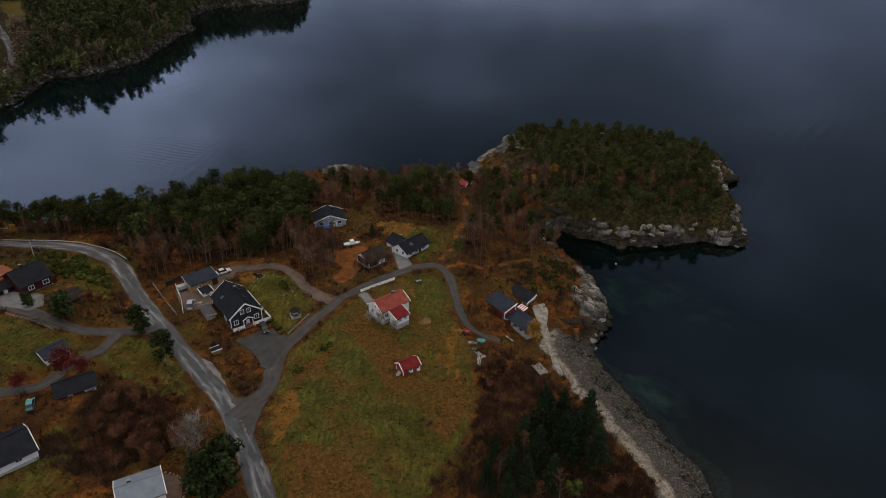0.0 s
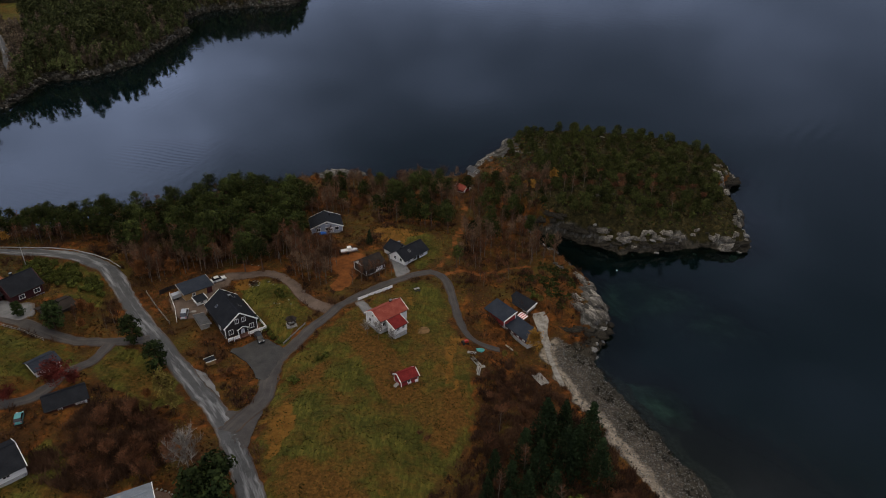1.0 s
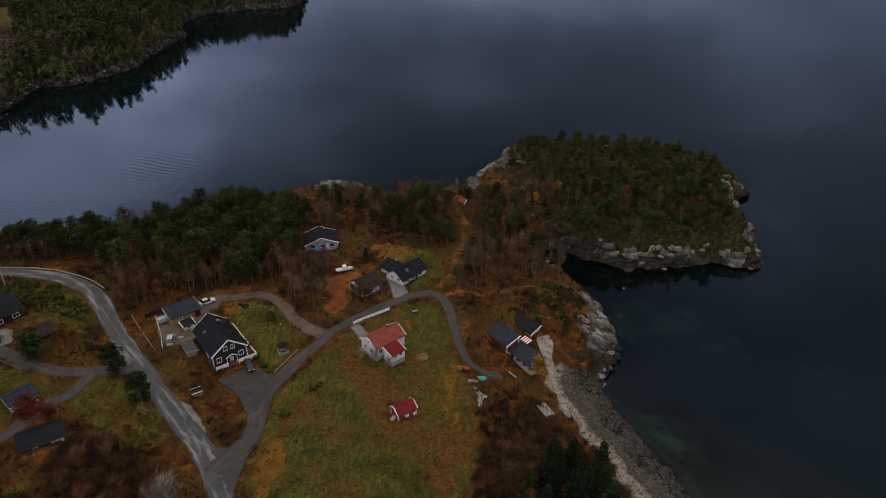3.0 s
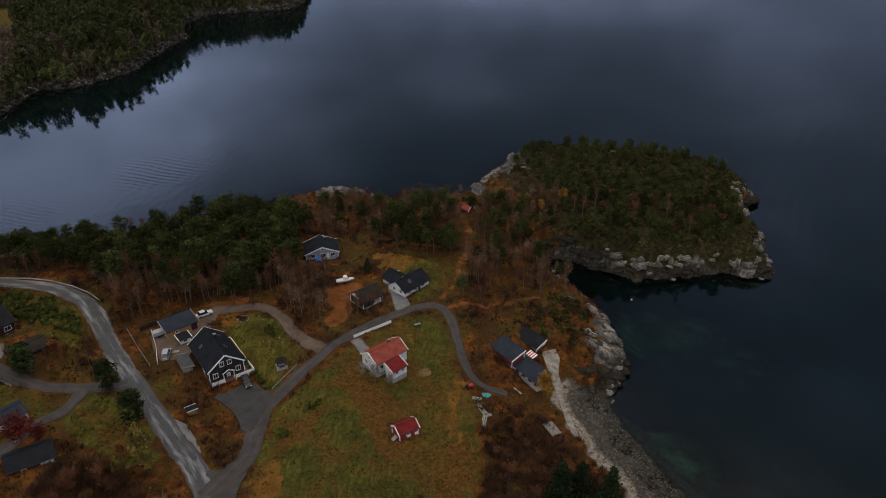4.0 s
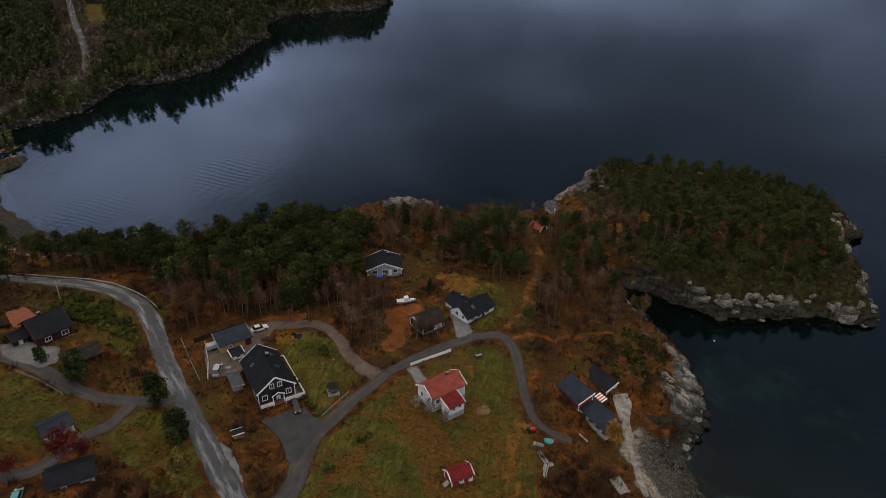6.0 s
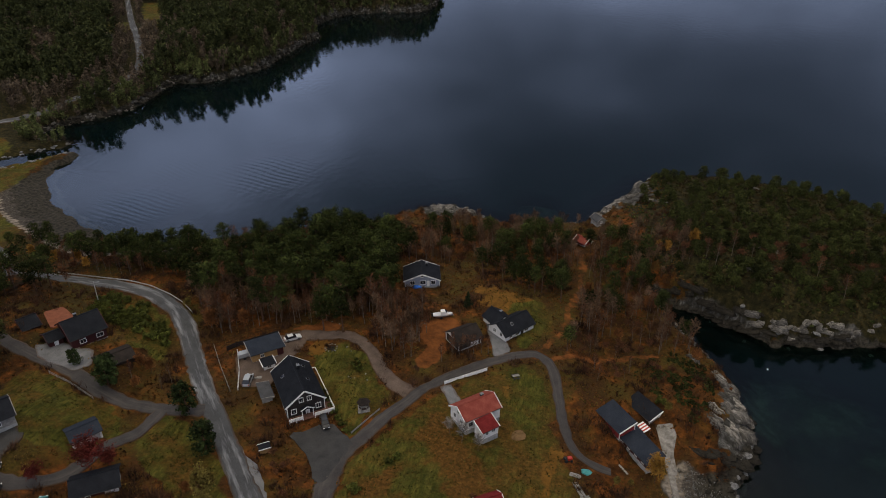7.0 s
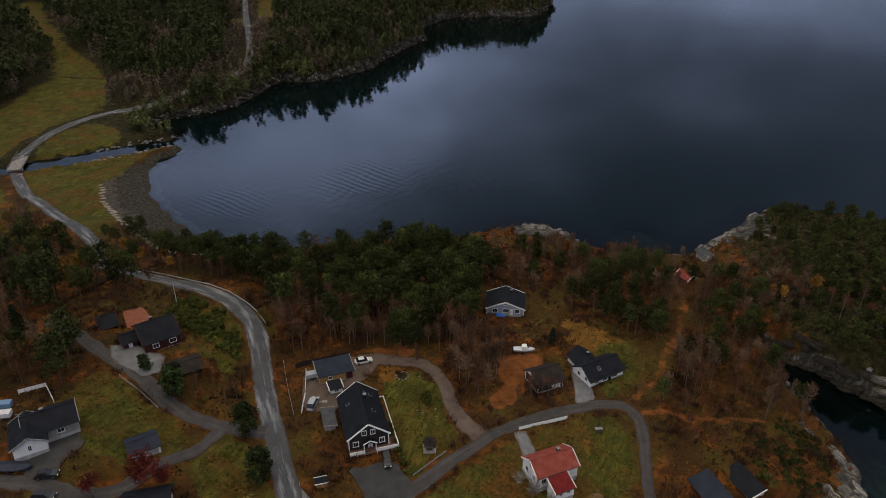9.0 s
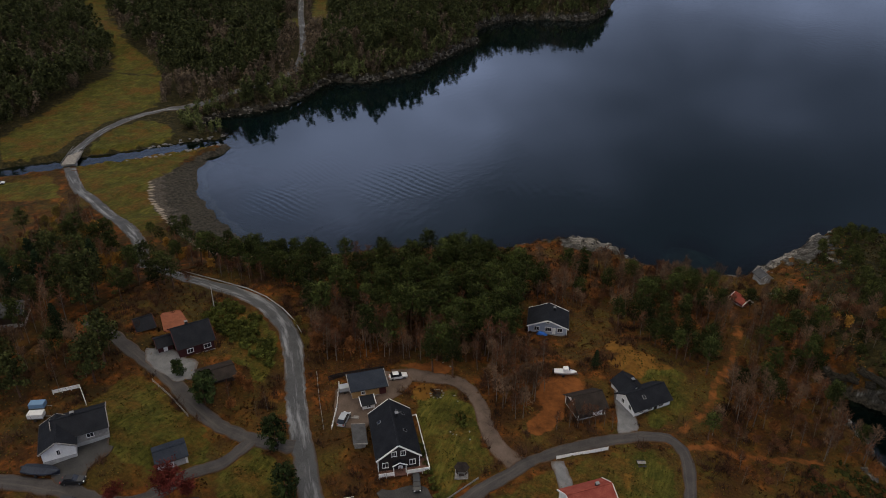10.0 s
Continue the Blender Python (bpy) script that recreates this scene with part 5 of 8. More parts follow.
house("house", -92.0, 107.2, 44, 13.0, 9.6, 2.3, 2.4, WALL_WHITE, ROOF_BLACK, "white house with a large black tiled roof and white rakes", base=12.4, windows=(("front", 3, 1.2, 1.2, 1.1, 1), ("front", -1, 1.2, 1.2, 1.1, 1), ("right", 2, 1.2, 1.2, 1.1, 1)), sink=2.5)
house("house", -58.8, 98.2, 28, 8.0, 7.2, 3.0, 1.6, WALL_WHITE, ROOF_GREY, "low house with a pale grey roof on a walled terrace", base=11.6, chimney=(-1.6, 0.6, 0.5), sink=2.0)
house("house", -114.6, 136.2, 51, 9.6, 7.6, 2.7, 1.9, WOOD_GREY, ROOF_BLACK, "grey timber house with a dark roof above a paved terrace", base=18.4, chimney=(-1.0, 0.4, 0.6), windows=(("front", 1.5, 1.1, 1.2, 1.0, 1), ("right", 0, 1.1, 1.4, 1.1, 1)), trim=WOOD_GREY, sink=2.5)
house("house_wing", -115.6, 131.6, -41, 8.6, 6.0, 2.7, 1.7, WALL_WHITE, ROOF_BLACK, "white gabled wing of a dark-roofed house", base=18.2, windows=(("right", 0, 1.2, 0.6, 1.2, 1),), trim=WOOD_GREY, sink=2.5)
house("house", -165.0, 158.2, 40, 9.0, 7.0, 2.9, 1.8, WALL_BROWN, ROOF_FELT, "brown house with a worn grey roof among trees", base=19.4, trim=WOOD_GREY)
house("house", -194.0, 183.0, 35, 6.0, 5.0, 2.8, 1.9, WALL_WHITE, ROOF_RED, "small white house with a pinkish red roof among trees", base=ground_z(-194, 183), windows=(("front", 0, 1.1, 0.9, 0.9, 1),))
# huts at the head of the bay
house("boathouse", 14.0, 288.2, -58, 4.4, 3.4, 2.1, 1.1, WOOD_GREY, ROOF_FELT, "weathered grey boathouse on bare rock", category="boathouse", trim=WOOD_GREY, base=4.6, sink=2.5, windows=(("right", 0, 1.1, 0.6, 0.7, 1),))
house("shed", 8.6, 271.6, -40, 4.8, 3.6, 1.4, 1.2, WALL_RED, ROOF_RED, "low shed with a bright red roof beside the bay", category="shed", base=4.0)


# ---- trees ----
SLIPWAY = [(26.6, 177.6), (30.4, 178.4), (31.4, 175.6), (30.4, 171.0), (31.0, 166.0), (29.6, 163.6), (28.4, 166.0), (28.0, 170.6)]
TERRACE = [(-64, 99), (-62, 103), (-58, 105), (-53, 103.5), (-51.3, 99), (-52, 95), (-63, 94)]
BRICK_TERRACE = [(-134.2, 178.5), (-132.7, 184.0), (-126.5, 180.5), (-128.4, 173.5)]
PATCHES += [SLIPWAY, TERRACE, BRICK_TERRACE]
def leaf_cloud(r, centres, radii, count, size, flat=0.6):
    """Triangles in clumps: for each centre, count small leaves within its radius."""
    n = len(centres)
    c = np.repeat(np.asarray(centres, float), count, 0)
    rad = np.repeat(np.asarray(radii, float), count)[:, None]
    off = r.normal(size=(n * count, 3))
    off /= np.linalg.norm(off, axis=1, keepdims=True)
    off *= r.uniform(0.35, 1.0, (n * count, 1)) ** 0.6 * rad
    off[:, 2] *= flat
    p = c + off
    # the leaves lie roughly along the clump's outside, so that clumps read as rounded
    out = off / np.maximum(np.linalg.norm(off, axis=1, keepdims=True), 1e-6) + r.normal(0, 0.35, p.shape) + np.array([0, 0, 0.25])
    a = np.cross(out, r.normal(size=p.shape))
    a /= np.linalg.norm(a, axis=1, keepdims=True)
    b = np.cross(out, a)
    b /= np.linalg.norm(b, axis=1, keepdims=True)
    s = size * r.uniform(0.6, 1.4, (len(p), 1))
    v = np.stack([p + a * s, p - a * s * 0.6 + b * s * 0.75, p - a * s * 0.6 - b * s * 0.75], 1).reshape(-1, 3)
    return v, np.arange(len(v)).reshape(-1, 3)


def raw_mesh(name, verts, faces, material):
    me = bpy.data.meshes.new(name)
    verts, faces = np.asarray(verts, np.float32), np.asarray(faces, np.int32)
    me.vertices.add(len(verts))
    me.vertices.foreach_set("co", verts.ravel())
    me.loops.add(faces.size)
    me.loops.foreach_set("vertex_index", faces.ravel())
    me.polygons.add(len(faces))
    me.polygons.foreach_set("loop_start", np.arange(len(faces)) * faces.shape[1])
    me.update()
    me.materials.append(material)
    return me


def stem_mesh(name, stems, material, sides=5):
    verts, faces = [], []
    for path, radii in stems:
        tube(verts, faces, path, radii, sides)
    me = bpy.data.meshes.new(name)
    me.from_pydata([tuple(v) for v in verts], [], faces)
    me.materials.append(material)
    me.polygons.foreach_set("use_smooth", [True] * len(me.polygons))
    return me


def pine_shape(seed, tall, wide, first=0.42, count=50, leaf=0.23):
    """Scots pine: a bent trunk, limbs in the upper part and rounded needle clumps."""
    r = np.random.RandomState(seed)
    bend = r.normal(0, 0.25, 2)
    top = lambda k: (bend[0] * k * k * 2, bend[1] * k * k * 2, tall * k)
    stems = [([top(k) for k in (-0.03, 0.25, 0.5, 0.75, 0.97)], [0.024 * tall, 0.019 * tall, 0.015 * tall, 0.009 * tall, 0.003 * tall])]
    centres, radii = [], []
    for i in range(26):
        k = first + (1 - first) * (i + 0.5) / 26
        a = i * 2.4 + r.uniform(-0.5, 0.5)
        shape = math.sin(math.pi * min(1, 0.18 + 0.82 * (k - first) / (1 - first))) ** 0.7
        out = wide * (0.35 + 0.65 * shape) * r.uniform(0.6, 1.1)
        o = Vector(top(k))
        e = o + Vector((math.cos(a) * out, math.sin(a) * out, out * r.uniform(0.05, 0.35)))
        if i % 2 == 0:
            stems.append(([o, o.lerp(e, 0.6) + Vector((0, 0, -0.1)), e], [0.05 + 0.02 * (1 - k), 0.03, 0.012]))
        centres.append(tuple(e)), radii.append(wide * r.uniform(0.36, 0.56))
        if i % 2:
            centres.append(tuple(o.lerp(e, r.uniform(0.3, 0.65)) + Vector((0, 0, 0.2)))), radii.append(wide * r.uniform(0.25, 0.38))
    centres.append(top(0.99)), radii.append(wide * 0.34)
    return stems, leaf_cloud(r, centres, radii, count, leaf, 0.75)


def spruce_shape(seed, tall, wide):
    r = np.random.RandomState(seed)
    stems = [([(0, 0, -0.3), (0, 0, tall * 0.5), (0, 0, tall)], [0.02 * tall, 0.011 * tall, 0.002 * tall])]
    centres, radii = [], []
    n = int(tall * 6.5)
    for i in range(n):
        k = 0.06 + 0.93 * i / n
        out = wide * (1 - k) ** 0.85 * r.uniform(0.75, 1.12) + 0.12
        a = i * 2.4 + r.uniform(-0.3, 0.3)
        for u in (0.45, 0.95):
            centres.append((math.cos(a) * out * u, math.sin(a) * out * u, tall * k - out * 0.25 * u))
            radii.append(0.34 + 0.26 * out)
    return stems, leaf_cloud(r, centres, radii, 20, 0.22, 0.55)


def birch_shape(seed, tall, wide, leaves=0):
    """A leafless tree: pale bending stem, rising limbs and a haze of thin twigs."""
    r = np.random.RandomState(seed)
    bend = r.normal(0, 0.5, 2)
    top = lambda k: Vector((bend[0] * k * k, bend[1] * k * k, tall * k))
    stems = [([top(k) for k in (-0.03, 0.3, 0.6, 0.85, 1.0)], [0.013 * tall, 0.010 * tall, 0.007 * tall, 0.004 * tall, 0.002 * tall])]
    tv, ends = [], []
    for i in range(20):
        k = 0.35 + 0.6 * i / 20
        a, out = i * 2.4 + r.uniform(-0.4, 0.4), wide * (1.15 - 0.75 * (k - 0.35) / 0.65) * r.uniform(0.6, 1.1)
        o = top(k)
        e = o + Vector((math.cos(a) * out, math.sin(a) * out, out * r.uniform(0.8, 1.5)))
        stems.append(([o, o.lerp(e, 0.5), e], [0.004 * tall, 0.0028 * tall, 0.001 * tall]))
        for _ in range(44):
            p = o.lerp(e, r.uniform(0.25, 1.0))
            d = Vector(r.normal(size=3)) + Vector((math.cos(a) * 0.5, math.sin(a) * 0.5, 0.9))
            q = p + d.normalized() * wide * r.uniform(0.25, 0.65)
            s = d.orthogonal().normalized() * r.uniform(0.018, 0.040)
            tv += [p - s, p + s, q]
            ends.append(q)
    tw = (np.array([tuple(v) for v in tv]), np.arange(len(tv)).reshape(-1, 3))
    lf = None
    if leaves:
        lf = leaf_cloud(r, [tuple(e) for e in ends[::3]], [0.5] * len(ends[::3]), leaves, 0.15, 0.9)
    return stems, tw, lf


def tree_kind(name, stems, bark, crown, crown_mat, label, category, extra=None):
    """The first tree of a kind, out of which copies are made: trunk and crown."""
    t = thing(name, 0, 0, -200, 0, label, category)
    tr = new("trunk", stem_mesh("trunk", stems, bark))
    tr.parent = t
    cr = new("crown", raw_mesh("crown", *crown, crown_mat))
    cr.parent = t
    if extra:
        ex = new("foliage", raw_mesh("foliage", *extra[0], extra[1]))
        ex.parent = t
    return t


PINE_LABEL = "dark green Scots pine with a bare lower trunk"
KINDS = {"pine": [], "spruce": [], "birch": [], "gold": [], "rust": [], "olive": [], "grey": [], "shrub": [], "maroon": [], "sapling": [], "hedge": [], "dense": []}
for i, (h, w) in enumerate(((11.5, 2.8), (13, 3.0), (10, 2.7), (13.5, 2.6), (11, 3.2))):
    st, lf = pine_shape(100 + i, h, w, (0.40, 0.5, 0.33, 0.48, 0.36)[i])
    KINDS["pine"].append(tree_kind("pine_tree", st, BARK_PINE, lf, NEEDLE_PINE, PINE_LABEL, "pine tree"))
for i, (h, w) in enumerate(((5.0, 1.9), (4.2, 1.7), (6.0, 2.0))):
    st, lf = pine_shape(120 + i, h, w, 0.16)
    KINDS["sapling"].append(tree_kind("pine_tree", st, BARK_PINE, lf, NEEDLE_OLIVE, "low bushy pine on the rocky headland", "pine tree"))
for i, (h, w) in enumerate(((5.6, 1.8), (6.4, 1.9))):
    st, lf = pine_shape(130 + i, h, w, 0.12)
    KINDS["dense"].append(tree_kind("pine_tree", st, BARK_PINE, lf, NEEDLE_ROAD, "bushy dark green pine beside the road", "pine tree"))
for i, (h, w) in enumerate(((15, 4.2), (13, 3.8), (11.5, 3.3))):
    st, lf = spruce_shape(140 + i, h, w)
    KINDS["spruce"].append(tree_kind("spruce_tree", st, BARK_PINE, lf, NEEDLE_SPRUCE, "tall dark spruce with drooping branches", "spruce tree"))
for i, (h, w) in enumerate(((10.5, 1.9), (9.0, 1.7), (11.5, 1.8), (7.5, 1.7))):
    st, tw, _ = birch_shape(160 + i, h, w)
    KINDS["birch"].append(tree_kind("birch_tree", st, BARK_BIRCH, tw, TWIG, "leafless birch with a pale trunk and brown twigs", "birch tree"))
for key, m, lab in (("gold", LEAF_GOLD, "small tree with golden autumn leaves"), ("rust", LEAF_RUST, "small tree with rust-brown autumn leaves"), ("olive", LEAF_OLIVE, "rounded tree with yellow-olive leaves")):
    for i in range(2):
        st, tw, lf = birch_shape(180 + i + len(key), 5.2 + 1.2 * i, 1.7, 10)
        KINDS[key].append(tree_kind("autumn_tree", st, BARK_PINE, tw, TWIG, lab, "deciduous tree", (lf, m)))
st, tw, _ = birch_shape(201, 8.0, 2.6)
KINDS["grey"].append(tree_kind("bare_tree", st, BARK_BIRCH, tw, TWIG_GREY, "leafless tree with pale grey spreading twigs", "deciduous tree"))
st, tw, lf = birch_shape(202, 4.4, 2.2, 7)
KINDS["maroon"].append(tree_kind("autumn_tree", st, BARK_PINE, tw, TWIG_MAROON, "low rounded tree with dense dark red leaves", "deciduous tree", (lf, TWIG_MAROON)))
for i in range(2):
    st, tw, _ = birch_shape(205 + i, 3.2 + i, 2.0)
    KINDS["shrub"].append(tree_kind("shrub", st, BARK_PINE, tw, TWIG, "leafless brown shrub in rough ground", "shrub"))
for i in range(2):
    r = np.random.RandomState(220 + i)
    cs = [(r.uniform(-0.9, 0.9), r.uniform(-0.9, 0.9), r.uniform(0.3, 1.5)) for _ in range(16)]
    KINDS["hedge"].append(tree_kind("bush", [([(0, 0, -0.2), (0, 0, 1.0)], [0.08, 0.03])], BARK_PINE, leaf_cloud(r, cs, [0.55] * 16, 42, 0.15, 0.9), LEAF_GREEN, "rounded evergreen garden bush", "bush"))

FIRST = {id(k): True for ks in KINDS.values() for k in ks}
HOUSES = [(o.matrix_world.translation.x, o.matrix_world.translation.y) for o in scene.objects if o.get("category") in ("house", "shed", "garage", "boathouse", "carport", "annex", "outbuilding")]
pick = np.random.RandomState(7)


def plant(key, x, y, scale=1.0, group=""):
    k = KINDS[key][pick.randint(len(KINDS[key]))]
    s = scale * pick.uniform(0.85, 1.15)
    m = pose(x, y, ground_z(x, y) - 0.05, pick.uniform(-3, 3), pick.uniform(-3, 3), pick.uniform(0, 360))
    if FIRST[id(k)]:
        FIRST[id(k)] = False
        k.matrix_world = m @ Matrix.Diagonal((s, s, s, 1))
        ob = k
    else:
        ob = copy_thing(k, m)
        ob.scale = (s, s, s)
    if group:
        ob["group"] = group
    return ob


ROADS = ((MAIN_ROAD, 5.0), (LANE, 3.6), (LEFT_ROAD, 3.8), (LEFT_LANE, 3.6), (TRACK, 3.2), (SPUR, 2.0))
taken = []


def free(x, y, gap, clear=7.0):
    p = (np.array([x]), np.array([y]))
    if any(math.hypot(x - hx, y - hy) < clear for hx, hy in HOUSES):
        return False
    if any(abs(x - tx) < gap and abs(y - ty) < gap and math.hypot(x - tx, y - ty) < gap for tx, ty in taken):
        return False
    if any(away(*p, l, False)[0][0] < w for l, w in ROADS):
        return False
    return shore(*p)[0][0] >= 3.5


def scatter(area, count, kinds, gap, scale=1.0, group="", clear=7.0, tries=12):
    """Trees of several kinds (key: share) spread over an area."""
    keys, shares = list(kinds), np.array(list(kinds.values()), float)
    shares /= shares.sum()
    xs, ys = [p[0] for p in area], [p[1] for p in area]
    made = 0
    for _ in range(count * tries):
        if made >= count:
            break
        x, y = pick.uniform(min(xs), max(xs)), pick.uniform(min(ys), max(ys))
        if not away(np.array([x]), np.array([y]), area)[1][0] or not free(x, y, gap, clear):
            continue
        taken.append((x, y))
        plant(keys[pick.choice(len(keys), p=shares)], x, y, scale, group)
        made += 1


# single trees first
for key, x, y, s in (("dense", -80, 154.5, 1.35), ("dense", -70.5, 144.5, 1.3), ("olive", -63.5, 131, 1.25), ("olive", -61, 128, 0.9), ("maroon", -89, 132.6, 1.15), ("maroon", -86.4, 134.6, 0.8), ("grey", -50.5, 107.0, 1.45), ("dense", -43.5, 101.5, 2.0), ("dense", -46.5, 99, 1.5),
                     ("spruce", -24, 212, 0.5), ("pine", -61, 193.5, 0.8), ("pine", -55.5, 193.5, 0.8), ("gold", 25.5, 161.4, 1.15), ("olive", 17, 157.5, 0.4), ("olive", 20, 158.4, 0.35), ("spruce", 18, 116, 0.85), ("spruce", 22, 119, 1.05), ("spruce", 28, 126, 1.0),
                     ("spruce", 32, 119, 0.95), ("spruce", 14, 108, 0.8), ("spruce", 25.5, 112, 1.1), ("spruce", 20, 110, 0.95), ("spruce", 9, 103, 0.6), ("spruce", 29, 116, 1.0), ("spruce", 24, 123, 0.9),
                     ("gold", 44, 262, 0.9), ("gold", 36, 258, 0.6), ("gold", 33, 262, 0.6), ("rust", 27, 248, 0.7), ("rust", 10, 232, 0.7), ("olive", -100, 192, 0.5), ("rust", -97, 205, 1.0),
                     ("rust", -90, 195, 1.0), ("dense", -104, 160.5, 1.2), ("dense", -113.5, 162.5, 0.9), ("dense", -102, 158, 1.1), ("maroon", -97, 127, 0.7), ("grey", -17, 158.5, 0.62), ("grey", -13.2, 157.4, 0.55), ("spruce", 11, 111, 0.75), ("spruce", 17, 104, 0.9), ("spruce", 33, 111, 0.85), ("spruce", 22, 104, 0.8), ("spruce", 13, 100, 0.7),
                     ("grey", -20, 160.5, 0.5), ("shrub", -12, 143, 0.5), ("gold", -158, 214, 0.8), ("olive", -66, 126, 0.8), ("rust", -69, 133, 0.5), ("hedge", 28, 183.5, 1.0), ("hedge", -36.6, 141.5, 1.1), ("hedge", -30.2, 152.0, 0.8), ("hedge", -31.5, 150.4, 0.7), ("shrub", -3.4, 121, 0.5), ("shrub", -5, 123, 0.4), ("olive", 29.5, 181.0, 0.45), ("hedge", 27.0, 104.5, 1.6), ("gold", -228, 222, 0.9), ("gold", -205, 216, 0.8), ("hedge", -47.6, 179.7, 1.0), ("hedge", -46.4, 178.2, 0.8), ("shrub", 30.5, 263.5, 1.2), ("shrub", 34.5, 267, 1.3), ("shrub", 38, 262.5, 1.2), ("shrub", 33, 258, 1.1), ("shrub", 41, 256.5, 1.1)):
    taken.append((x, y))
    plant(key, x, y, s)
for i in range(7):
    plant("hedge", -52.5 + i * 1.45, 168.6 - i * 1.75, 0.75, "hedge beside the deck")

scatter([(-88, 203), (-72, 205), (-56, 205), (-50, 214), (-52, 244), (-62, 254), (-75, 252), (-88, 244)], 92, {"pine": 8, "birch": 0.6}, 3.5, 0.95, "pine wood", 7.0, 30)
scatter([(-150, 211), (-120, 210), (-100, 205), (-88, 203), (-88, 240), (-112, 226), (-150, 218)], 72, {"pine": 4, "birch": 1, "gold": 0.15}, 3.0, 0.8, "pines behind the road bend", 7.0, 30)
scatter([(-104, 203), (-96, 192), (-88, 184), (-78, 189), (-70, 194), (-58, 200), (-46, 196), (-46, 218), (-80, 206)], 58, {"birch": 5, "pine": 1, "rust": 0.4, "shrub": 1.5}, 2.2, 0.95, "birches at the wood's edge")
scatter([(-50, 240), (-34, 243), (-10, 240), (2, 246), (4, 262), (-6, 276), (-34, 280), (-56, 268)], 80, {"birch": 4, "pine": 2.4, "rust": 0.7, "shrub": 2}, 2.4, 0.8, "birches behind the grey house")
scatter([(-6, 222), (3, 222), (4, 250), (-14, 250), (-24, 236)], 24, {"pine": 4, "birch": 1}, 2.4, 0.75, "pines above the lawn")
scatter([(-47, 190), (-34, 184), (-32, 205), (-46, 214)], 15, {"birch": 1}, 2.4, 0.85, "birches above the track")
scatter([(-27, 185.5), (-15, 191.5), (-14, 192.5), (-26, 189)], 9, {"birch": 1}, 1.3, 0.55, "birches before the brown garage", 2.5, 60)
scatter([(4, 195), (14, 199), (30, 204), (40, 200), (34, 222), (28, 240), (14, 250), (11, 225), (6, 208)], 80, {"birch": 4, "pine": 1.5, "rust": 0.8, "shrub": 4}, 1.9, 0.66, "birches on the neck")
scatter([(11, 225), (28, 240), (30, 262), (14, 280), (10, 262)], 40, {"pine": 3, "birch": 2, "rust": 0.6, "shrub": 2}, 2.2, 0.7, "trees on the neck")
scatter([(8, 184), (16, 188), (30, 194), (34, 198), (12, 196)], 14, {"birch": 2, "shrub": 2}, 2.0, 0.55, "birches above the boathouses")
scatter([(36, 246), (60, 238), (90, 236), (108, 246), (108, 268), (70, 262), (44, 268)], 95, {"sapling": 5, "birch": 0.25, "shrub": 1.6}, 2.3, 0.72, "low pines on the headland")
scatter([(10, 104), (38, 96), (40, 112), (34, 124), (24, 132), (14, 134), (8, 126)], 30, {"shrub": 3, "birch": 1}, 2.0, 0.8, "brown shrubs above the beach")
scatter([(8, 130), (16, 134), (22, 146), (16, 154), (10, 148)], 14, {"shrub": 1}, 1.8, 0.6, "brown shrubs beside the field")
scatter([(-82, 122), (-70, 130), (-57, 122), (-54, 110), (-58, 103), (-72, 103)], 30, {"shrub": 1}, 1.9, 0.95, "brown shrubs between the houses")
scatter([(-126, 196), (-112, 191), (-103, 186), (-98, 176), (-108, 178), (-126, 184)], 44, {"hedge": 1}, 1.5, 1.1, "garden bushes inside the road bend", 5.0)
scatter([(-126, 150), (-150, 150), (-215, 190), (-200, 222), (-176, 207), (-150, 197), (-128, 196), (-142, 180), (-160, 168)], 60, {"pine": 1.4, "birch": 2.4, "spruce": 0.4, "gold": 0.3}, 2.8, 0.85, "trees among the western houses")
scatter([(-240, 234), (-186, 217), (-152, 206), (-148, 199), (-166, 190), (-218, 196)], 46, {"birch": 1.2, "gold": 0.7, "olive": 1.2}, 3.0, 0.85, "trees below the western houses", 6.0, 30)
scatter([(-182, 168), (-161, 174), (-134, 167), (-128, 151), (-140, 137), (-190, 140)], 32, {"birch": 2, "shrub": 1}, 2.6, 0.8, "trees above the side road", 6.0, 30)
scatter([(-174, 224), (-144, 221), (-113, 221), (-112, 213), (-130, 206), (-146, 207)], 34, {"birch": 3, "gold": 0.3, "shrub": 1}, 2.4, 0.7, "trees between road and beach", 6.0, 30)
scatter([(-150, 206), (-176, 218), (-192, 232), (-180, 238), (-150, 228)], 22, {"pine": 2, "birch": 3, "gold": 0.4}, 3.2, 0.62, "trees behind the west beach")
scatter([(-40, 128), (-44, 120), (-38, 100), (-33, 92), (-38, 90), (-52, 112)], 7, {"shrub": 3, "olive": 0.4}, 2.2, 0.7, "shrubs beside the road")
scatter([(-57, 152), (-52, 146), (-46, 134), (-50, 132), (-58, 142)], 9, {"shrub": 1}, 1.6, 0.5, "shrubs beside the yard", 4.0)
scatter([(-98, 168), (-92, 170), (-84, 160), (-92, 157), (-102, 160)], 6, {"birch": 2, "rust": 1}, 2.0, 0.6, "birches on the verge", 4.0)


# ---- far woods and undergrowth ----
def spread(area, n, seed, keep):
    r = np.random.RandomState(seed)
    xs, ys = [p[0] for p in area], [p[1] for p in area]
    x, y = r.uniform(min(xs), max(xs), n), r.uniform(min(ys), max(ys), n)
    ok = away(x, y, area)[1] & keep(x, y)
    return x[ok], y[ok]


def off_roads(x, y, extra=0.0):
    ok = shore(x, y)[0] > 2.5
    for l, w in ROADS:
        ok &= away(x, y, l, False)[0] > w - 1.6 + extra
    return ok


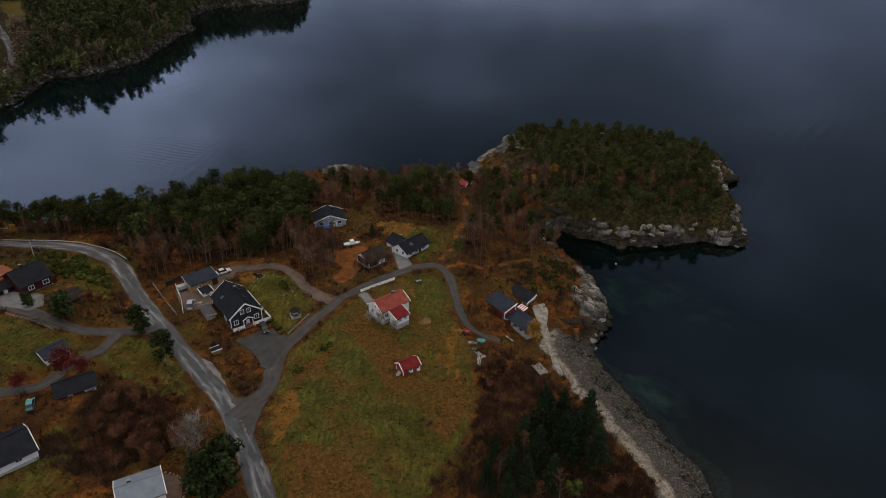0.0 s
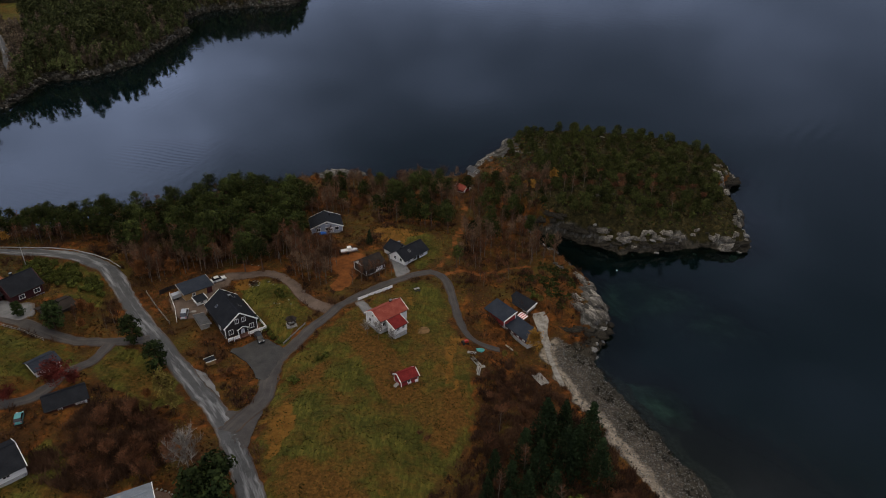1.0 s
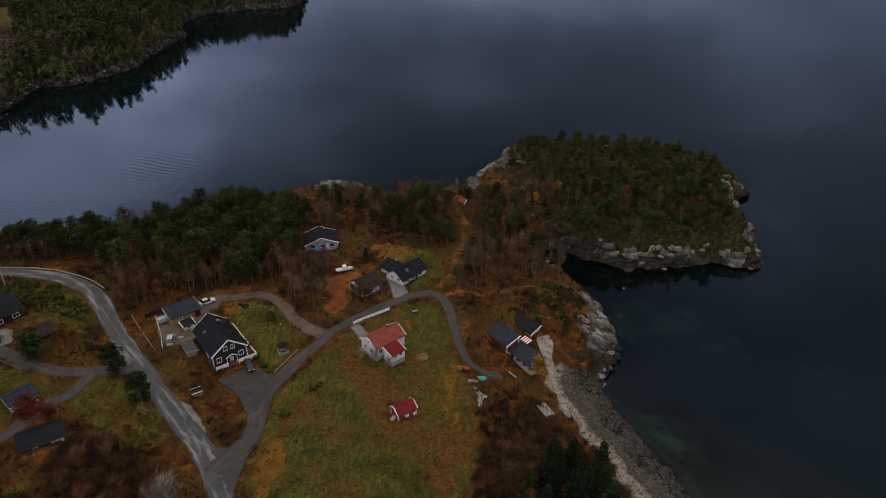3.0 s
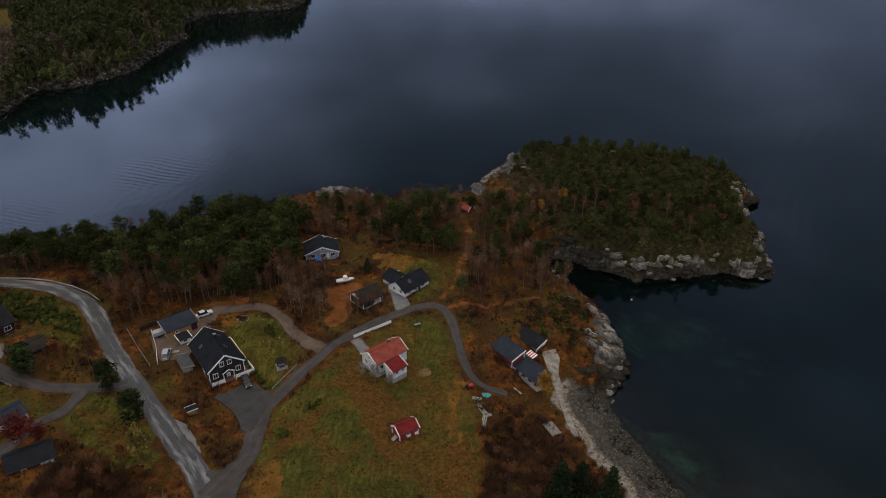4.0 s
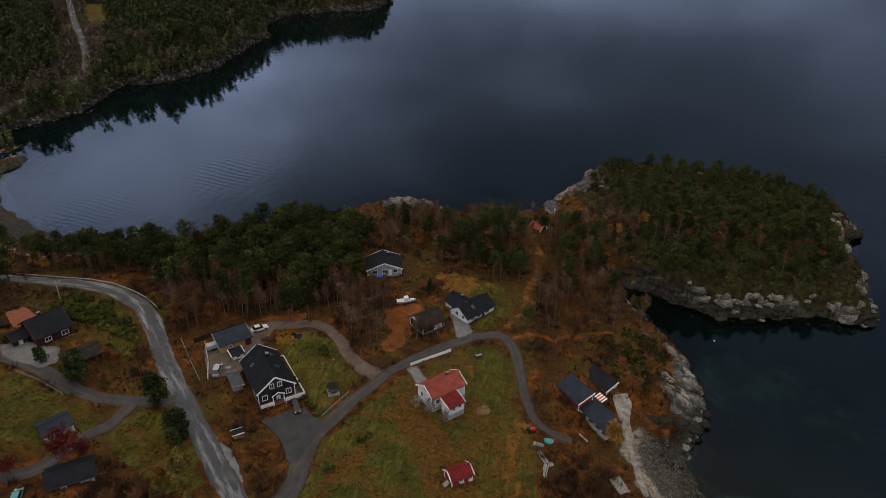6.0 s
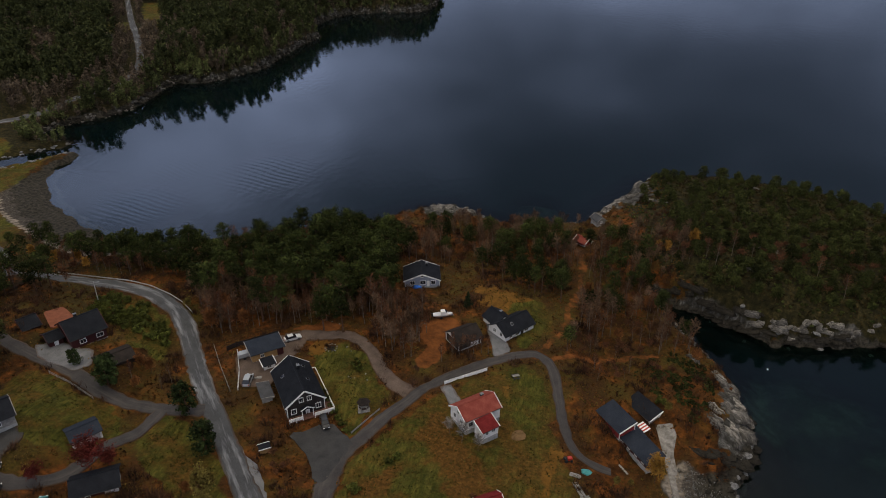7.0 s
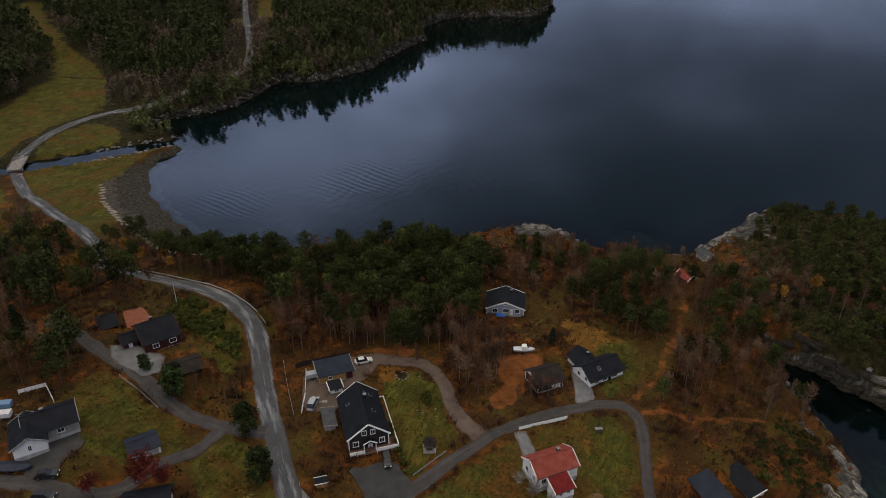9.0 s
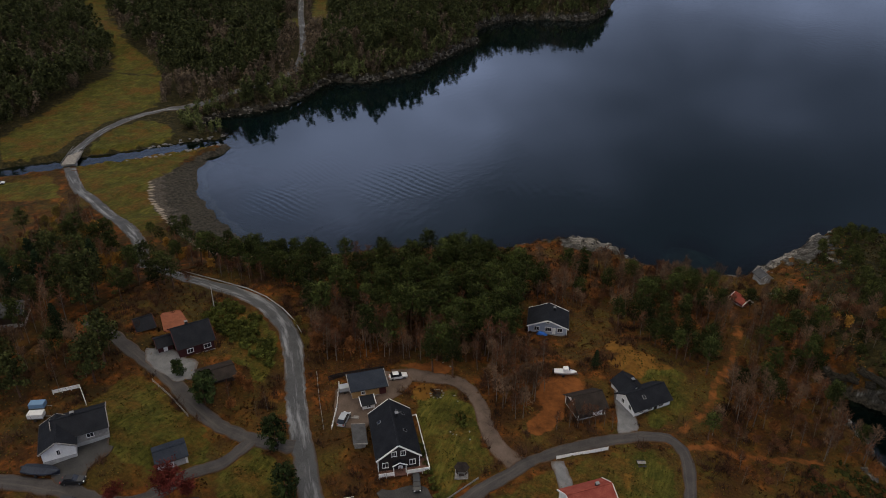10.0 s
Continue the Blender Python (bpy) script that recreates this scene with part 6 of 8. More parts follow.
def joined(name, shapes, x, y, scale, seed, material, label, category):
    """Many copies of small shapes in one mesh, for what nobody could count."""
    r = np.random.RandomState(seed)
    z = np.array([ground_z(a, b) for a, b in zip(x, y)])
    vs, fs, at = [], [], 0
    which = r.randint(len(shapes), size=len(x))
    for k, (v, f) in enumerate(shapes):
        sel = np.where(which == k)[0]
        if not len(sel):
            continue
        a, s = r.uniform(0, 6.283, len(sel)), scale * r.uniform(0.65, 1.3, len(sel))
        ca, sa = np.cos(a) * s, np.sin(a) * s
        w = np.empty((len(sel), len(v), 3))
        w[:, :, 0] = v[:, 0] * ca[:, None] - v[:, 1] * sa[:, None] + x[sel][:, None]
        w[:, :, 1] = v[:, 0] * sa[:, None] + v[:, 1] * ca[:, None] + y[sel][:, None]
        w[:, :, 2] = v[:, 2] * s[:, None] + z[sel][:, None]
        vs.append(w.reshape(-1, 3))
        fs.append((f[None] + (np.arange(len(sel)) * len(v))[:, None, None] + at).reshape(-1, 3))
        at += len(sel) * len(v)
    ob = new(name, raw_mesh(name, np.concatenate(vs), np.concatenate(fs), material))
    return tagged(ob, label, category, kind="stuff")


def far_tree(seed, tall, wide, count, size):
    r = np.random.RandomState(seed)
    cs = [(r.normal(0, wide * 0.35), r.normal(0, wide * 0.35), tall * (0.42 + 0.55 * i / 9)) for i in range(10)]
    rs = [wide * (0.75 - 0.045 * i) for i in range(10)]
    return leaf_cloud(r, cs, rs, count, size, 1.15)


def thicket(seed, tall, n=34):
    """A leafless bush: thin twigs fanning up from the ground."""
    r = np.random.RandomState(seed)
    a, lean = r.uniform(0, 6.283, n), r.uniform(0.1, 0.95, n)
    foot = r.normal(0, 0.22 * tall, (n, 3)) * np.array([1, 1, 0])
    tip = foot + tall * r.uniform(0.5, 1.0, (n, 1)) * np.stack([np.cos(a) * lean, np.sin(a) * lean, 1.05 - 0.5 * lean], 1)
    side = np.stack([-np.sin(a), np.cos(a), 0 * a], 1) * r.uniform(0.03, 0.075, (n, 1))
    return np.stack([foot - side, foot + side, tip], 1).reshape(-1, 3), np.arange(3 * n).reshape(-1, 3)


FAR_LAND = [(-346, 288), (-420, 200), (-900, 200), (-1200, 700), (-900, 1350), (-330, 1350), (-140, 1350), (-140, 700), (-190, 470), (-240, 440), (-262, 372), (-288, 366), (-306, 358), (-324, 378), (-343, 404), (-384, 430), (-416, 442), (-404, 420), (-382, 394), (-376, 370), (-361, 325)]
not_fields = lambda x, y: off_roads(x, y, 0.5) & shore(x, y)[1] & (inside_of(x, y, FAR_FIELDS, 3) < 0.4)
x, y = spread(FAR_LAND, 52000, 301, not_fields)
evergreen = (waves(x, y, 60, 302) + 0.9 * waves(x, y, 14, 303) > -0.15) & (away(x, y, MAIN_ROAD, False)[0] > 14)
near = np.hypot(x + 260, y - 500) < 420
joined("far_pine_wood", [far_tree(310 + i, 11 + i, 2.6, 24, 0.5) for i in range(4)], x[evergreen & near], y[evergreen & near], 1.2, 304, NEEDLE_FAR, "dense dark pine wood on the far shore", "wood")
joined("far_birch_wood", [far_tree(320 + i, 8 + i, 2.2, 12, 0.5) for i in range(3)], x[~evergreen & near], y[~evergreen & near], 1.0, 305, TWIG_FAR, "brown leafless wood on the far shore", "wood")
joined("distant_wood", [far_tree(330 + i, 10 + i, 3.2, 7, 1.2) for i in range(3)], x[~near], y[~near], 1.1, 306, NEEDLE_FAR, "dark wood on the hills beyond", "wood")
x, y = spread([(-330, 335), (-140, 335), (-140, 860), (-330, 860)], 26000, 307, lambda x, y: (shore(x, y)[0] > 0.6) & (shore(x, y)[0] < 10) & shore(x, y)[1] & (away(x, y, MAIN_ROAD, False)[0] > 4))
joined("far_shore_thicket", [far_tree(335 + i, 3.5 + i, 1.6, 10, 0.4) for i in range(3)], x[::3], y[::3], 0.7, 308, TWIG_FAR, "brown leafless thicket along the far shore", "thicket")
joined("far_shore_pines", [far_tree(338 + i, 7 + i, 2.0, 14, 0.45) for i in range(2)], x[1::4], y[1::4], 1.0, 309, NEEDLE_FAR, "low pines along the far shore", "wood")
tuft = lambda seed, n, s: leaf_cloud(np.random.RandomState(seed), [(0, 0, 0.25 * s)], [0.5 * s], n, 0.28 * s, 0.5)
x, y = spread([(-150, 84), (132, 84), (132, 345), (-150, 345)], 60000, 340, lambda x, y: off_roads(x, y) & (inside_of(x, y, [FIELD] + LAWNS) < 0.3) & (rock_mask(x, y, 0) < 0.45) & (shingle_mask(x, y, 0) < 0.3) & (inside_of(x, y, PATCHES, 0.1) < 0.05) & (dirt_mask(x, y, 0) < 0.4))
rim = (y > 222) & (x > 40)
joined("headland_heath", [tuft(355 + i, 12, 0.9) for i in range(4)], x[rim], y[rim], 0.7, 348, HEATH_DARK, "dark brown heath on the headland", "heath")
x, y = x[~rim], y[~rim]
dense = (waves(x, y, 26, 391) + 0.7 * waves(x, y, 9, 392) > 0.15) & (np.arange(len(x)) % 3 == 0)
joined("bare_thicket", [thicket(393 + i, 1.5 + 0.3 * i) for i in range(4)], x[dense], y[dense], 0.95, 397, THICKET, "dark leafless thicket and saplings in rough ground", "thicket")
joined("undergrowth", [tuft(350 + i, 12, 0.8) for i in range(4)], x, y, 0.65, 341, HEATHER, "brown heather, bracken and fallen leaves", "undergrowth")
x, y = spread(FIELD, 4500, 342, lambda x, y: waves(x, y, 11, 343) + 0.5 * waves(x, y, 4, 344) > 0.15)
area = lambda x, y: (inside_of(x, y, PATCHES, 0.1) < 0.05) & off_roads(x, y, 0.3)
gx, gy = [], []
for k, a in enumerate([FIELD] + LAWNS):
    px, py = spread(a, 9000 if k == 0 else 2200, 900 + k, area)
    gx.append(px), gy.append(py)
gx, gy = np.concatenate(gx), np.concatenate(gy)
thick = waves(gx, gy, 7, 911) + 0.7 * waves(gx, gy, 3, 912) > -0.05
joined("rough_grass", [tuft(365 + i, 8, 0.55) for i in range(4)], gx[thick], gy[thick], 0.62, 913, TURF, "rough green and brown autumn grass", "grass")
joined("dry_grass", [tuft(360 + i, 7, 0.6) for i in range(3)], x, y, 0.7, 345, STRAW, "dry yellow grass tufts in the field", "grass")
x, y = spread([(30, 225), (128, 222), (130, 310), (64, 340), (16, 330), (20, 290)], 7000, 346, lambda x, y: off_roads(x, y) & (waves(x, y, 10, 349) + 0.5 * waves(x, y, 4, 350) > -0.1) & (np.hypot(x - 65, (y - 262) * 0.8) > 4) & (rock_mask(x, y, 0) < 0.4))
joined("low_evergreen_scrub", [tuft(370 + i, 34, 1.3) for i in range(4)], x[::2], y[::2], 0.75, 347, NEEDLE_OLIVE, "low green juniper scrub on the headland", "scrub")


def pine_wood(name, areas, sizes, seed, material, label, scale=1.0):
    """A wood of pines too many to count: all crowns in one mesh, all trunks in another under it."""
    xs, ys = [], []
    for area, n, gap in areas:
        px, py = [p[0] for p in area], [p[1] for p in area]
        made = 0
        for _ in range(n * 14):
            if made >= n:
                break
            x, y = pick.uniform(min(px), max(px)), pick.uniform(min(py), max(py))
            if away(np.array([x]), np.array([y]), area)[1][0] and free(x, y, gap, 6.0):
                taken.append((x, y))
                xs.append(x), ys.append(y)
                made += 1
    shapes, trunks = [], []
    for i, (tall, wide, first) in enumerate(sizes):
        stems, leaves = pine_shape(seed + i, tall, wide, first, 36, 0.27)
        vs, fs = [], []
        tube(vs, fs, *stems[0])
        shapes.append(leaves)
        trunks.append((np.array([tuple(v) for v in vs]), np.array([t for a, b, c, d in fs for t in ((a, b, c), (a, c, d))])))
    xs, ys = np.array(xs), np.array(ys)
    wood = joined(name, shapes, xs, ys, scale, seed, material, label, "wood")
    stems = joined("trunks", trunks, xs, ys, scale, seed, BARK_PINE, "", "")
    for key in ("kind", "label", "category"):
        if key in stems:
            del stems[key]
    stems.parent = wood
    return wood


def bare_wood(name, areas, seed, label, scale=1.0):
    """A leafless wood too dense to count: pale trunks, and under them one mesh of all the twigs."""
    xs, ys = [], []
    for area, n, gap in areas:
        px, py = [p[0] for p in area], [p[1] for p in area]
        made = 0
        for _ in range(n * 12):
            if made >= n:
                break
            x, y = pick.uniform(min(px), max(px)), pick.uniform(min(py), max(py))
            if away(np.array([x]), np.array([y]), area)[1][0] and free(x, y, gap, 6.0):
                taken.append((x, y))
                xs.append(x), ys.append(y)
                made += 1
    crowns, trunks = [], []
    for i, (tall, wide) in enumerate(((8.5, 1.9), (7.0, 1.8), (9.5, 1.9))):
        stems, twigs, _ = birch_shape(seed + i, tall, wide)
        vs, fs = [], []
        tube(vs, fs, *stems[0])
        crowns.append(twigs)
        trunks.append((np.array([tuple(v) for v in vs]), np.array([t for a, b, c, d in fs for t in ((a, b, c), (a, c, d))])))
    xs, ys = np.array(xs), np.array(ys)
    wood = joined(name, trunks, xs, ys, scale, seed, BARK_BIRCH, label, "wood")
    twig = joined("twigs", crowns, xs, ys, scale, seed, TWIG_WOOD, "", "")
    del twig["kind"]
    twig.parent = wood
    return wood


bare_wood("bare_birch_wood", (([(-50, 242), (-34, 243), (-10, 240), (6, 246), (10, 262), (8, 284), (-34, 284), (-56, 270)], 95, 1.7), ([(4, 195), (14, 199), (30, 204), (40, 200), (34, 222), (28, 240), (14, 250), (11, 225), (6, 208)], 26, 2.0),
                              ([(12, 250), (30, 244), (40, 250), (44, 264), (30, 276), (14, 282)], 40, 1.7), ([(-108, 205), (-96, 193), (-88, 186), (-70, 195), (-56, 201), (-47, 198), (-47, 216), (-58, 206), (-88, 204)], 60, 1.5),
                              ([(-47, 190), (-34, 185), (-33, 200), (-46, 212)], 24, 1.6), ([(-126, 150), (-160, 168), (-176, 207), (-240, 240), (-215, 190), (-150, 146)], 60, 2.4)),
          740, "leafless birch wood with pale trunks and brown twigs", 0.85)
x, y = spread([(-80, 128), (-70, 131), (-62, 126), (-57, 114), (-60, 106), (-74, 104), (-84, 107), (-86, 114), (-78, 117), (-82, 123)], 900, 398, lambda x, y: off_roads(x, y) & (waves(x, y, 10, 399) > -0.55) & (np.hypot(x + 62, y - 130) > 6))
joined("bramble_thicket", [thicket(401 + i, 2.0 + 0.3 * i, 44) for i in range(4)], x, y, 0.95, 405, THICKET, "dense dark brown leafless thicket between gardens", "thicket")
x, y = spread([(8, 128), (12, 147), (18, 155), (26, 151), (29, 144), (38, 124), (50, 98), (2, 98)], 3200, 398, lambda x, y: off_roads(x, y) & (waves(x, y, 9, 399) > -0.7) & (shingle_mask(x, y, 0) < 0.2))
joined("beach_thicket", [thicket(406 + i, 1.5 + 0.25 * i, 40) for i in range(4)], x, y, 0.9, 410, THICKET, "dark brown leafless thicket above the beach", "thicket")
pine_wood("western_pine_wood", (([(-236, 230), (-226, 233), (-183, 214), (-152, 205), (-147, 198), (-166, 188), (-205, 192), (-232, 212)], 58, 3.6), ([(-182, 168), (-161, 174), (-134, 167), (-128, 151), (-140, 137), (-190, 140)], 34, 3.4),
                                ([(-126, 150), (-150, 150), (-215, 190), (-200, 222), (-176, 207), (-150, 197), (-136, 192), (-142, 180), (-160, 168)], 30, 3.4), ([(-174, 224), (-144, 221), (-113, 221), (-112, 213), (-130, 206), (-146, 207)], 22, 3.0)),
          ((11, 2.8, 0.36), (9, 2.6, 0.3), (12.5, 2.9, 0.42)), 700, NEEDLE_WEST, "dark pine wood among the western houses")
pine_wood("headland_pines", (([(36, 286), (70, 276), (104, 262), (114, 272), (122, 292), (110, 316), (64, 336), (38, 330), (28, 306)], 120, 3.4), ([(40, 262), (70, 256), (106, 246), (108, 262), (70, 276), (38, 286)], 64, 3.4), ([(46, 240), (60, 232), (96, 236), (106, 246), (60, 254), (42, 252)], 44, 3.2)),
          ((5.2, 2.5, 0.12), (6.2, 2.7, 0.16), (4.4, 2.4, 0.10), (7.0, 2.6, 0.22)), 720, NEEDLE_OLIVE, "close low pine wood on the headland", 0.64)


# ---- vehicles ----
def paint(name, c, rough=0.3):
    return mat(name, tuple(v * 0.85 for v in c), c, 1.0, rough, 0.1, bump=0.02, spec=0.5)


CAR_WHITE, CAR_BLACK, CAR_SILVER, CAR_TEAL, CAR_RED = paint("white_car_paint", (0.72, 0.72, 0.71)), paint("black_car_paint", (0.015, 0.016, 0.018)), paint("silver_car_paint", (0.38, 0.40, 0.42)), paint("teal_car_paint", (0.09, 0.30, 0.30)), paint("red_paint", (0.42, 0.035, 0.02))
TYRE = mat("black_tyre_rubber", (0.012, 0.012, 0.012), (0.03, 0.03, 0.03), 0.3, 0.9, bump=0.2)
TARP_BLUE = mat("bright_blue_tarpaulin", (0.02, 0.12, 0.50), (0.05, 0.22, 0.72), 0.8, 0.5, bump=0.5)
TARP_TEAL = mat("teal_tarpaulin", (0.03, 0.20, 0.20), (0.09, 0.36, 0.34), 0.6, 0.5, bump=0.5)
TARP_DARK = mat("dark_blue_boat_cover", (0.012, 0.016, 0.026), (0.035, 0.042, 0.06), 0.8, 0.6, bump=0.5)


def loft(name, rings, material, parent, label="", caps=True):
    """A smooth body through rings of points."""
    verts = [p for r in rings for p in r]
    n = len(rings[0])
    faces = [(i * n + k, i * n + (k + 1) % n, (i + 1) * n + (k + 1) % n, (i + 1) * n + k) for i in range(len(rings) - 1) for k in range(n)]
    if caps:
        faces += [tuple(range(n))[::-1], tuple(range((len(rings) - 1) * n, len(rings) * n))]
    return mesh_part(name, verts, faces, material, parent, label)


def car(x, y, turn, material, label, L=4.4, W=1.8, H=1.48, van=False, z=None):
    c = thing("car", x, y, (ground_z(x, y) + 0.2) if z is None else z, turn, label, "car")
    body = []
    for px, top, half in ((-L / 2, 0.62, 0.78), (-L / 2 + 0.12, 0.88, 0.90), (-L * 0.25, 0.95, 0.92), (L * 0.2, 0.92, 0.92), (L / 2 - 0.25, 0.78, 0.88), (L / 2, 0.58, 0.74)):
        w = W / 2 * half
        body.append([(px, -w, 0.25), (px, -w * 1.02, 0.55), (px, -w * 0.95, top), (px, w * 0.95, top), (px, w * 1.02, 0.55), (px, w, 0.25)])
    loft("body", body, material, c)
    back, front = (-L / 2 + 0.1, L * 0.30) if van else (-L * 0.40, L * 0.20)
    cab = []
    for px, top, half in ((back, 0.92, 0.9), (back + 0.45, H - 0.06, 0.76), (back + 0.8, H, 0.75), (front - 0.85, H - 0.02, 0.75), (front, 0.93, 0.86)):
        w = W / 2 * half
        cab.append([(px, -W / 2 * 0.9, 0.9), (px, -w, top), (px, w, top), (px, W / 2 * 0.9, 0.9)])
    loft("cabin", cab, GLASS_DARK, c, "dark glass cabin")
    part("roof", block(back + 0.5, front - 0.8, -W / 2 * 0.74, W / 2 * 0.74, H - 0.03, H + 0.04), material, c)
    for sx in (-1, 1):
        for sy in (-1, 1):
            vs, fs = [], []
            tube(vs, fs, [(sx * L * 0.31, sy * (W / 2 - 0.2), 0.32), (sx * L * 0.31, sy * (W / 2 + 0.01), 0.32)], [0.32, 0.32], 12)
            fs += [tuple(range(12)), tuple(range(12, 24))]
            wh = mesh_part("wheel", vs, fs, TYRE, c)
            vs, fs = [], []
            tube(vs, fs, [(sx * L * 0.31, sy * (W / 2 - 0.1), 0.32), (sx * L * 0.31, sy * (W / 2 + 0.02), 0.32)], [0.2, 0.18], 8)
            fs += [tuple(range(8)), tuple(range(8, 16))]
            mesh_part("rim", vs, fs, METAL_GREY, wh)
    for sy in (-1, 1):
        part("headlight", block(L / 2 - 0.12, L / 2 + 0.01, sy * W * 0.33 - 0.16, sy * W * 0.33 + 0.16, 0.56, 0.70), PAINT_WHITE, c)
        part("tail_light", block(-L / 2 - 0.02, -L / 2 + 0.1, sy * W * 0.36 - 0.12, sy * W * 0.36 + 0.12, 0.62, 0.82), CAR_RED, c)
    return c


car(-67.6, 187.4, 38, CAR_WHITE, "white saloon car parked on the gravel yard", 4.6)
car(-49.0, 159.2, -60, CAR_BLACK, "black estate car parked before the black house", 4.7, van=True, H=1.55)
car(-71.6, 168.2, 100, CAR_SILVER, "silver van parked behind the fence", 4.6, 1.9, 1.8, True)
car(-92.6, 122.4, 112, CAR_TEAL, "teal hatchback parked on a gravel drive", 3.9, van=True)
car(-106.2, 126.2, 30, CAR_BLACK, "black car parked below the terrace", 4.4)
car(-103.6, 122.6, 20, CAR_BLACK, "dark car parked beside the drive", 4.4, van=True)
car(-292.0, 246.0, 40, CAR_WHITE, "white car parked near the river", 4.4)


def boat(x, y, turn, L, label, hull_mat, cover=None, cabin=True):
    b = thing("motor_boat", x, y, ground_z(x, y) + 0.25, turn, label, "boat")
    rings = []
    for k, w, low in ((-0.5, 0.82, 0.15), (-0.2, 1.0, 0.1), (0.15, 0.95, 0.12), (0.36, 0.6, 0.3), (0.5, 0.06, 0.75)):
        h = L * 0.17 * w
        rings.append([(k * L, -h, 0.95), (k * L, -h * 0.85, 0.5), (k * L, 0, low), (k * L, h * 0.85, 0.5), (k * L, h, 0.95), (k * L, 0, 1.0 if cover is None else 1.35)])
    loft("hull", rings, hull_mat, b)
    if cover is not None:
        rings = [[(p[0] * 1.01, p[1] * 1.06, p[2] + 0.06) for p in (r[0], r[5], r[4])] + [(r[4][0], r[4][1] * 1.06, 0.7), (r[0][0], r[0][1] * 1.06, 0.7)] for r in rings]
        loft("cover", rings, cover, b)
    if cabin:
        loft("cabin", [[(px, -w, 0.9), (px, -w * 0.85, top), (px, w * 0.85, top), (px, w, 0.9)] for px, w, top in ((-0.1 * L, 0.8, 1.9), (0.1 * L, 0.8, 1.95), (0.24 * L, 0.6, 1.1))], PAINT_WHITE, b)
        part("windscreen", block(0.1 * L, 0.2 * L, -0.55, 0.55, 1.45, 1.75), GLASS_DARK, b)
    part("outboard_motor", block(-L / 2 - 0.45, -L / 2, -0.2, 0.2, 0.3, 1.35), METAL_DARK, b)
    for s in (-1, 1):
        part("trailer_beam", plank((-L * 0.4, s * 0.7, 0.12), (L * 0.55, s * 0.15, 0.2), 0.1, 0.12), METAL_GREY, b)
        vs, fs = [], []
        tube(vs, fs, [(-L * 0.1, s * 0.95, 0.08), (-L * 0.1, s * 1.15, 0.08)], [0.32, 0.32], 12)
        fs += [tuple(range(12)), tuple(range(12, 24))]
        mesh_part("wheel", vs, fs, TYRE, b)
    return b


boat(-30.2, 206.0, 20, 5.6, "white motor boat on a trailer in the clearing", CAR_WHITE)
boat(-113.6, 125.4, 18, 7.5, "boat under a dark blue cover beside a drive", TARP_DARK, TARP_DARK, False)


# ---- fences, decks and yard things ----
picket_fence("fence", [(-24.3, 177.0), (-14.8, 184.4)], 0.95, "low white board fence between the lane and a lawn")
picket_fence("fence", [(-128.5, 147.5), (-122.2, 143.6)], 1.0, "white board railing on a house terrace", lift=0.4)
picket_fence("fence", [(-132.5, 143.6), (-128.5, 147.5)], 1.0, "white board railing beside a terrace", lift=0.4)
picket_fence("fence", [(-79.6, 179.2), (-75.4, 171.4), (-72.6, 164.6)], 1.2, "white board fence beside a gravel yard", PAINT_WHITE, solid=False)
picket_fence("fence", [(-86.8, 180.5), (-81, 172.5), (-74.4, 164)], 1.1, "weathered grey rail fence beside the road", WOOD_GREY, 2.4, False, 0, 2)
picket_fence("fence", [(-42.2, 157.6), (-37.6, 165.0)], 0.6, "grey timber rail along the lane", WOOD_GREY, 3.0, True, 0, 1)
picket_fence("fence", [(-117.0, 157.6), (-109.6, 155.2), (-102.6, 152.8)], 0.9, "grey rail fence along the side road", WOOD_GREY, 2.6, False, 0, 2)
picket_fence("fence", [(-81.2, 181.4), (-72.2, 188.6)], 1.5, "black board fence behind an ochre shed", WALL_BLACK)
picket_fence("fence", [(-82.6, 179.4), (-81.2, 181.4)], 1.5, "short black board fence behind a yard", WALL_BLACK)

RAIL_LINE = [(-98.2, 191.0), (-103, 194.6), (-109, 198.2), (-117, 201.4), (-125, 203.3), (-136, 203.5), (-148, 202.2)]
rail = thing("guard_rail", -125, 205, 0, 0, "pale steel guard rail along the road bend", "guard rail")
for (ax, ay), (bx, by) in zip(RAIL_LINE[:-1], RAIL_LINE[1:]):
    a, b = Vector((ax + 125, ay - 205, ground_z(ax, ay) + 0.62)), Vector((bx + 125, by - 205, ground_z(bx, by) + 0.62))
    part("beam", plank(a, b, 0.08, 0.34), CONCRETE, rail)
    for k in (0.0, 0.33, 0.66):
        p = a.lerp(b, k)
        part("post", block(p.x - 0.05, p.x + 0.05, p.y - 0.05, p.y + 0.05, p.z - 0.9, p.z + 0.12), METAL_GREY, rail)


def pole(x, y, tall, label):
    p = thing("utility_pole", x, y, ground_z(x, y), 0, label, "pole")
    vs, fs = [], []
    tube(vs, fs, [(0, 0, -0.3), (0, 0, tall)], [0.15, 0.10], 8)
    mesh_part("mast", vs, fs, CONCRETE, p)
    part("arm", plank((0, 0, tall - 0.3), (1.1, 0.3, tall - 0.1), 0.09, 0.09), METAL_GREY, p)
    part("lamp_head", block(1.0, 1.6, 0.2, 0.45, tall - 0.16, tall - 0.02), METAL_GREY, p)


pole(-126.5, 190.4, 7.0, "pale street lamp on a slim pole")

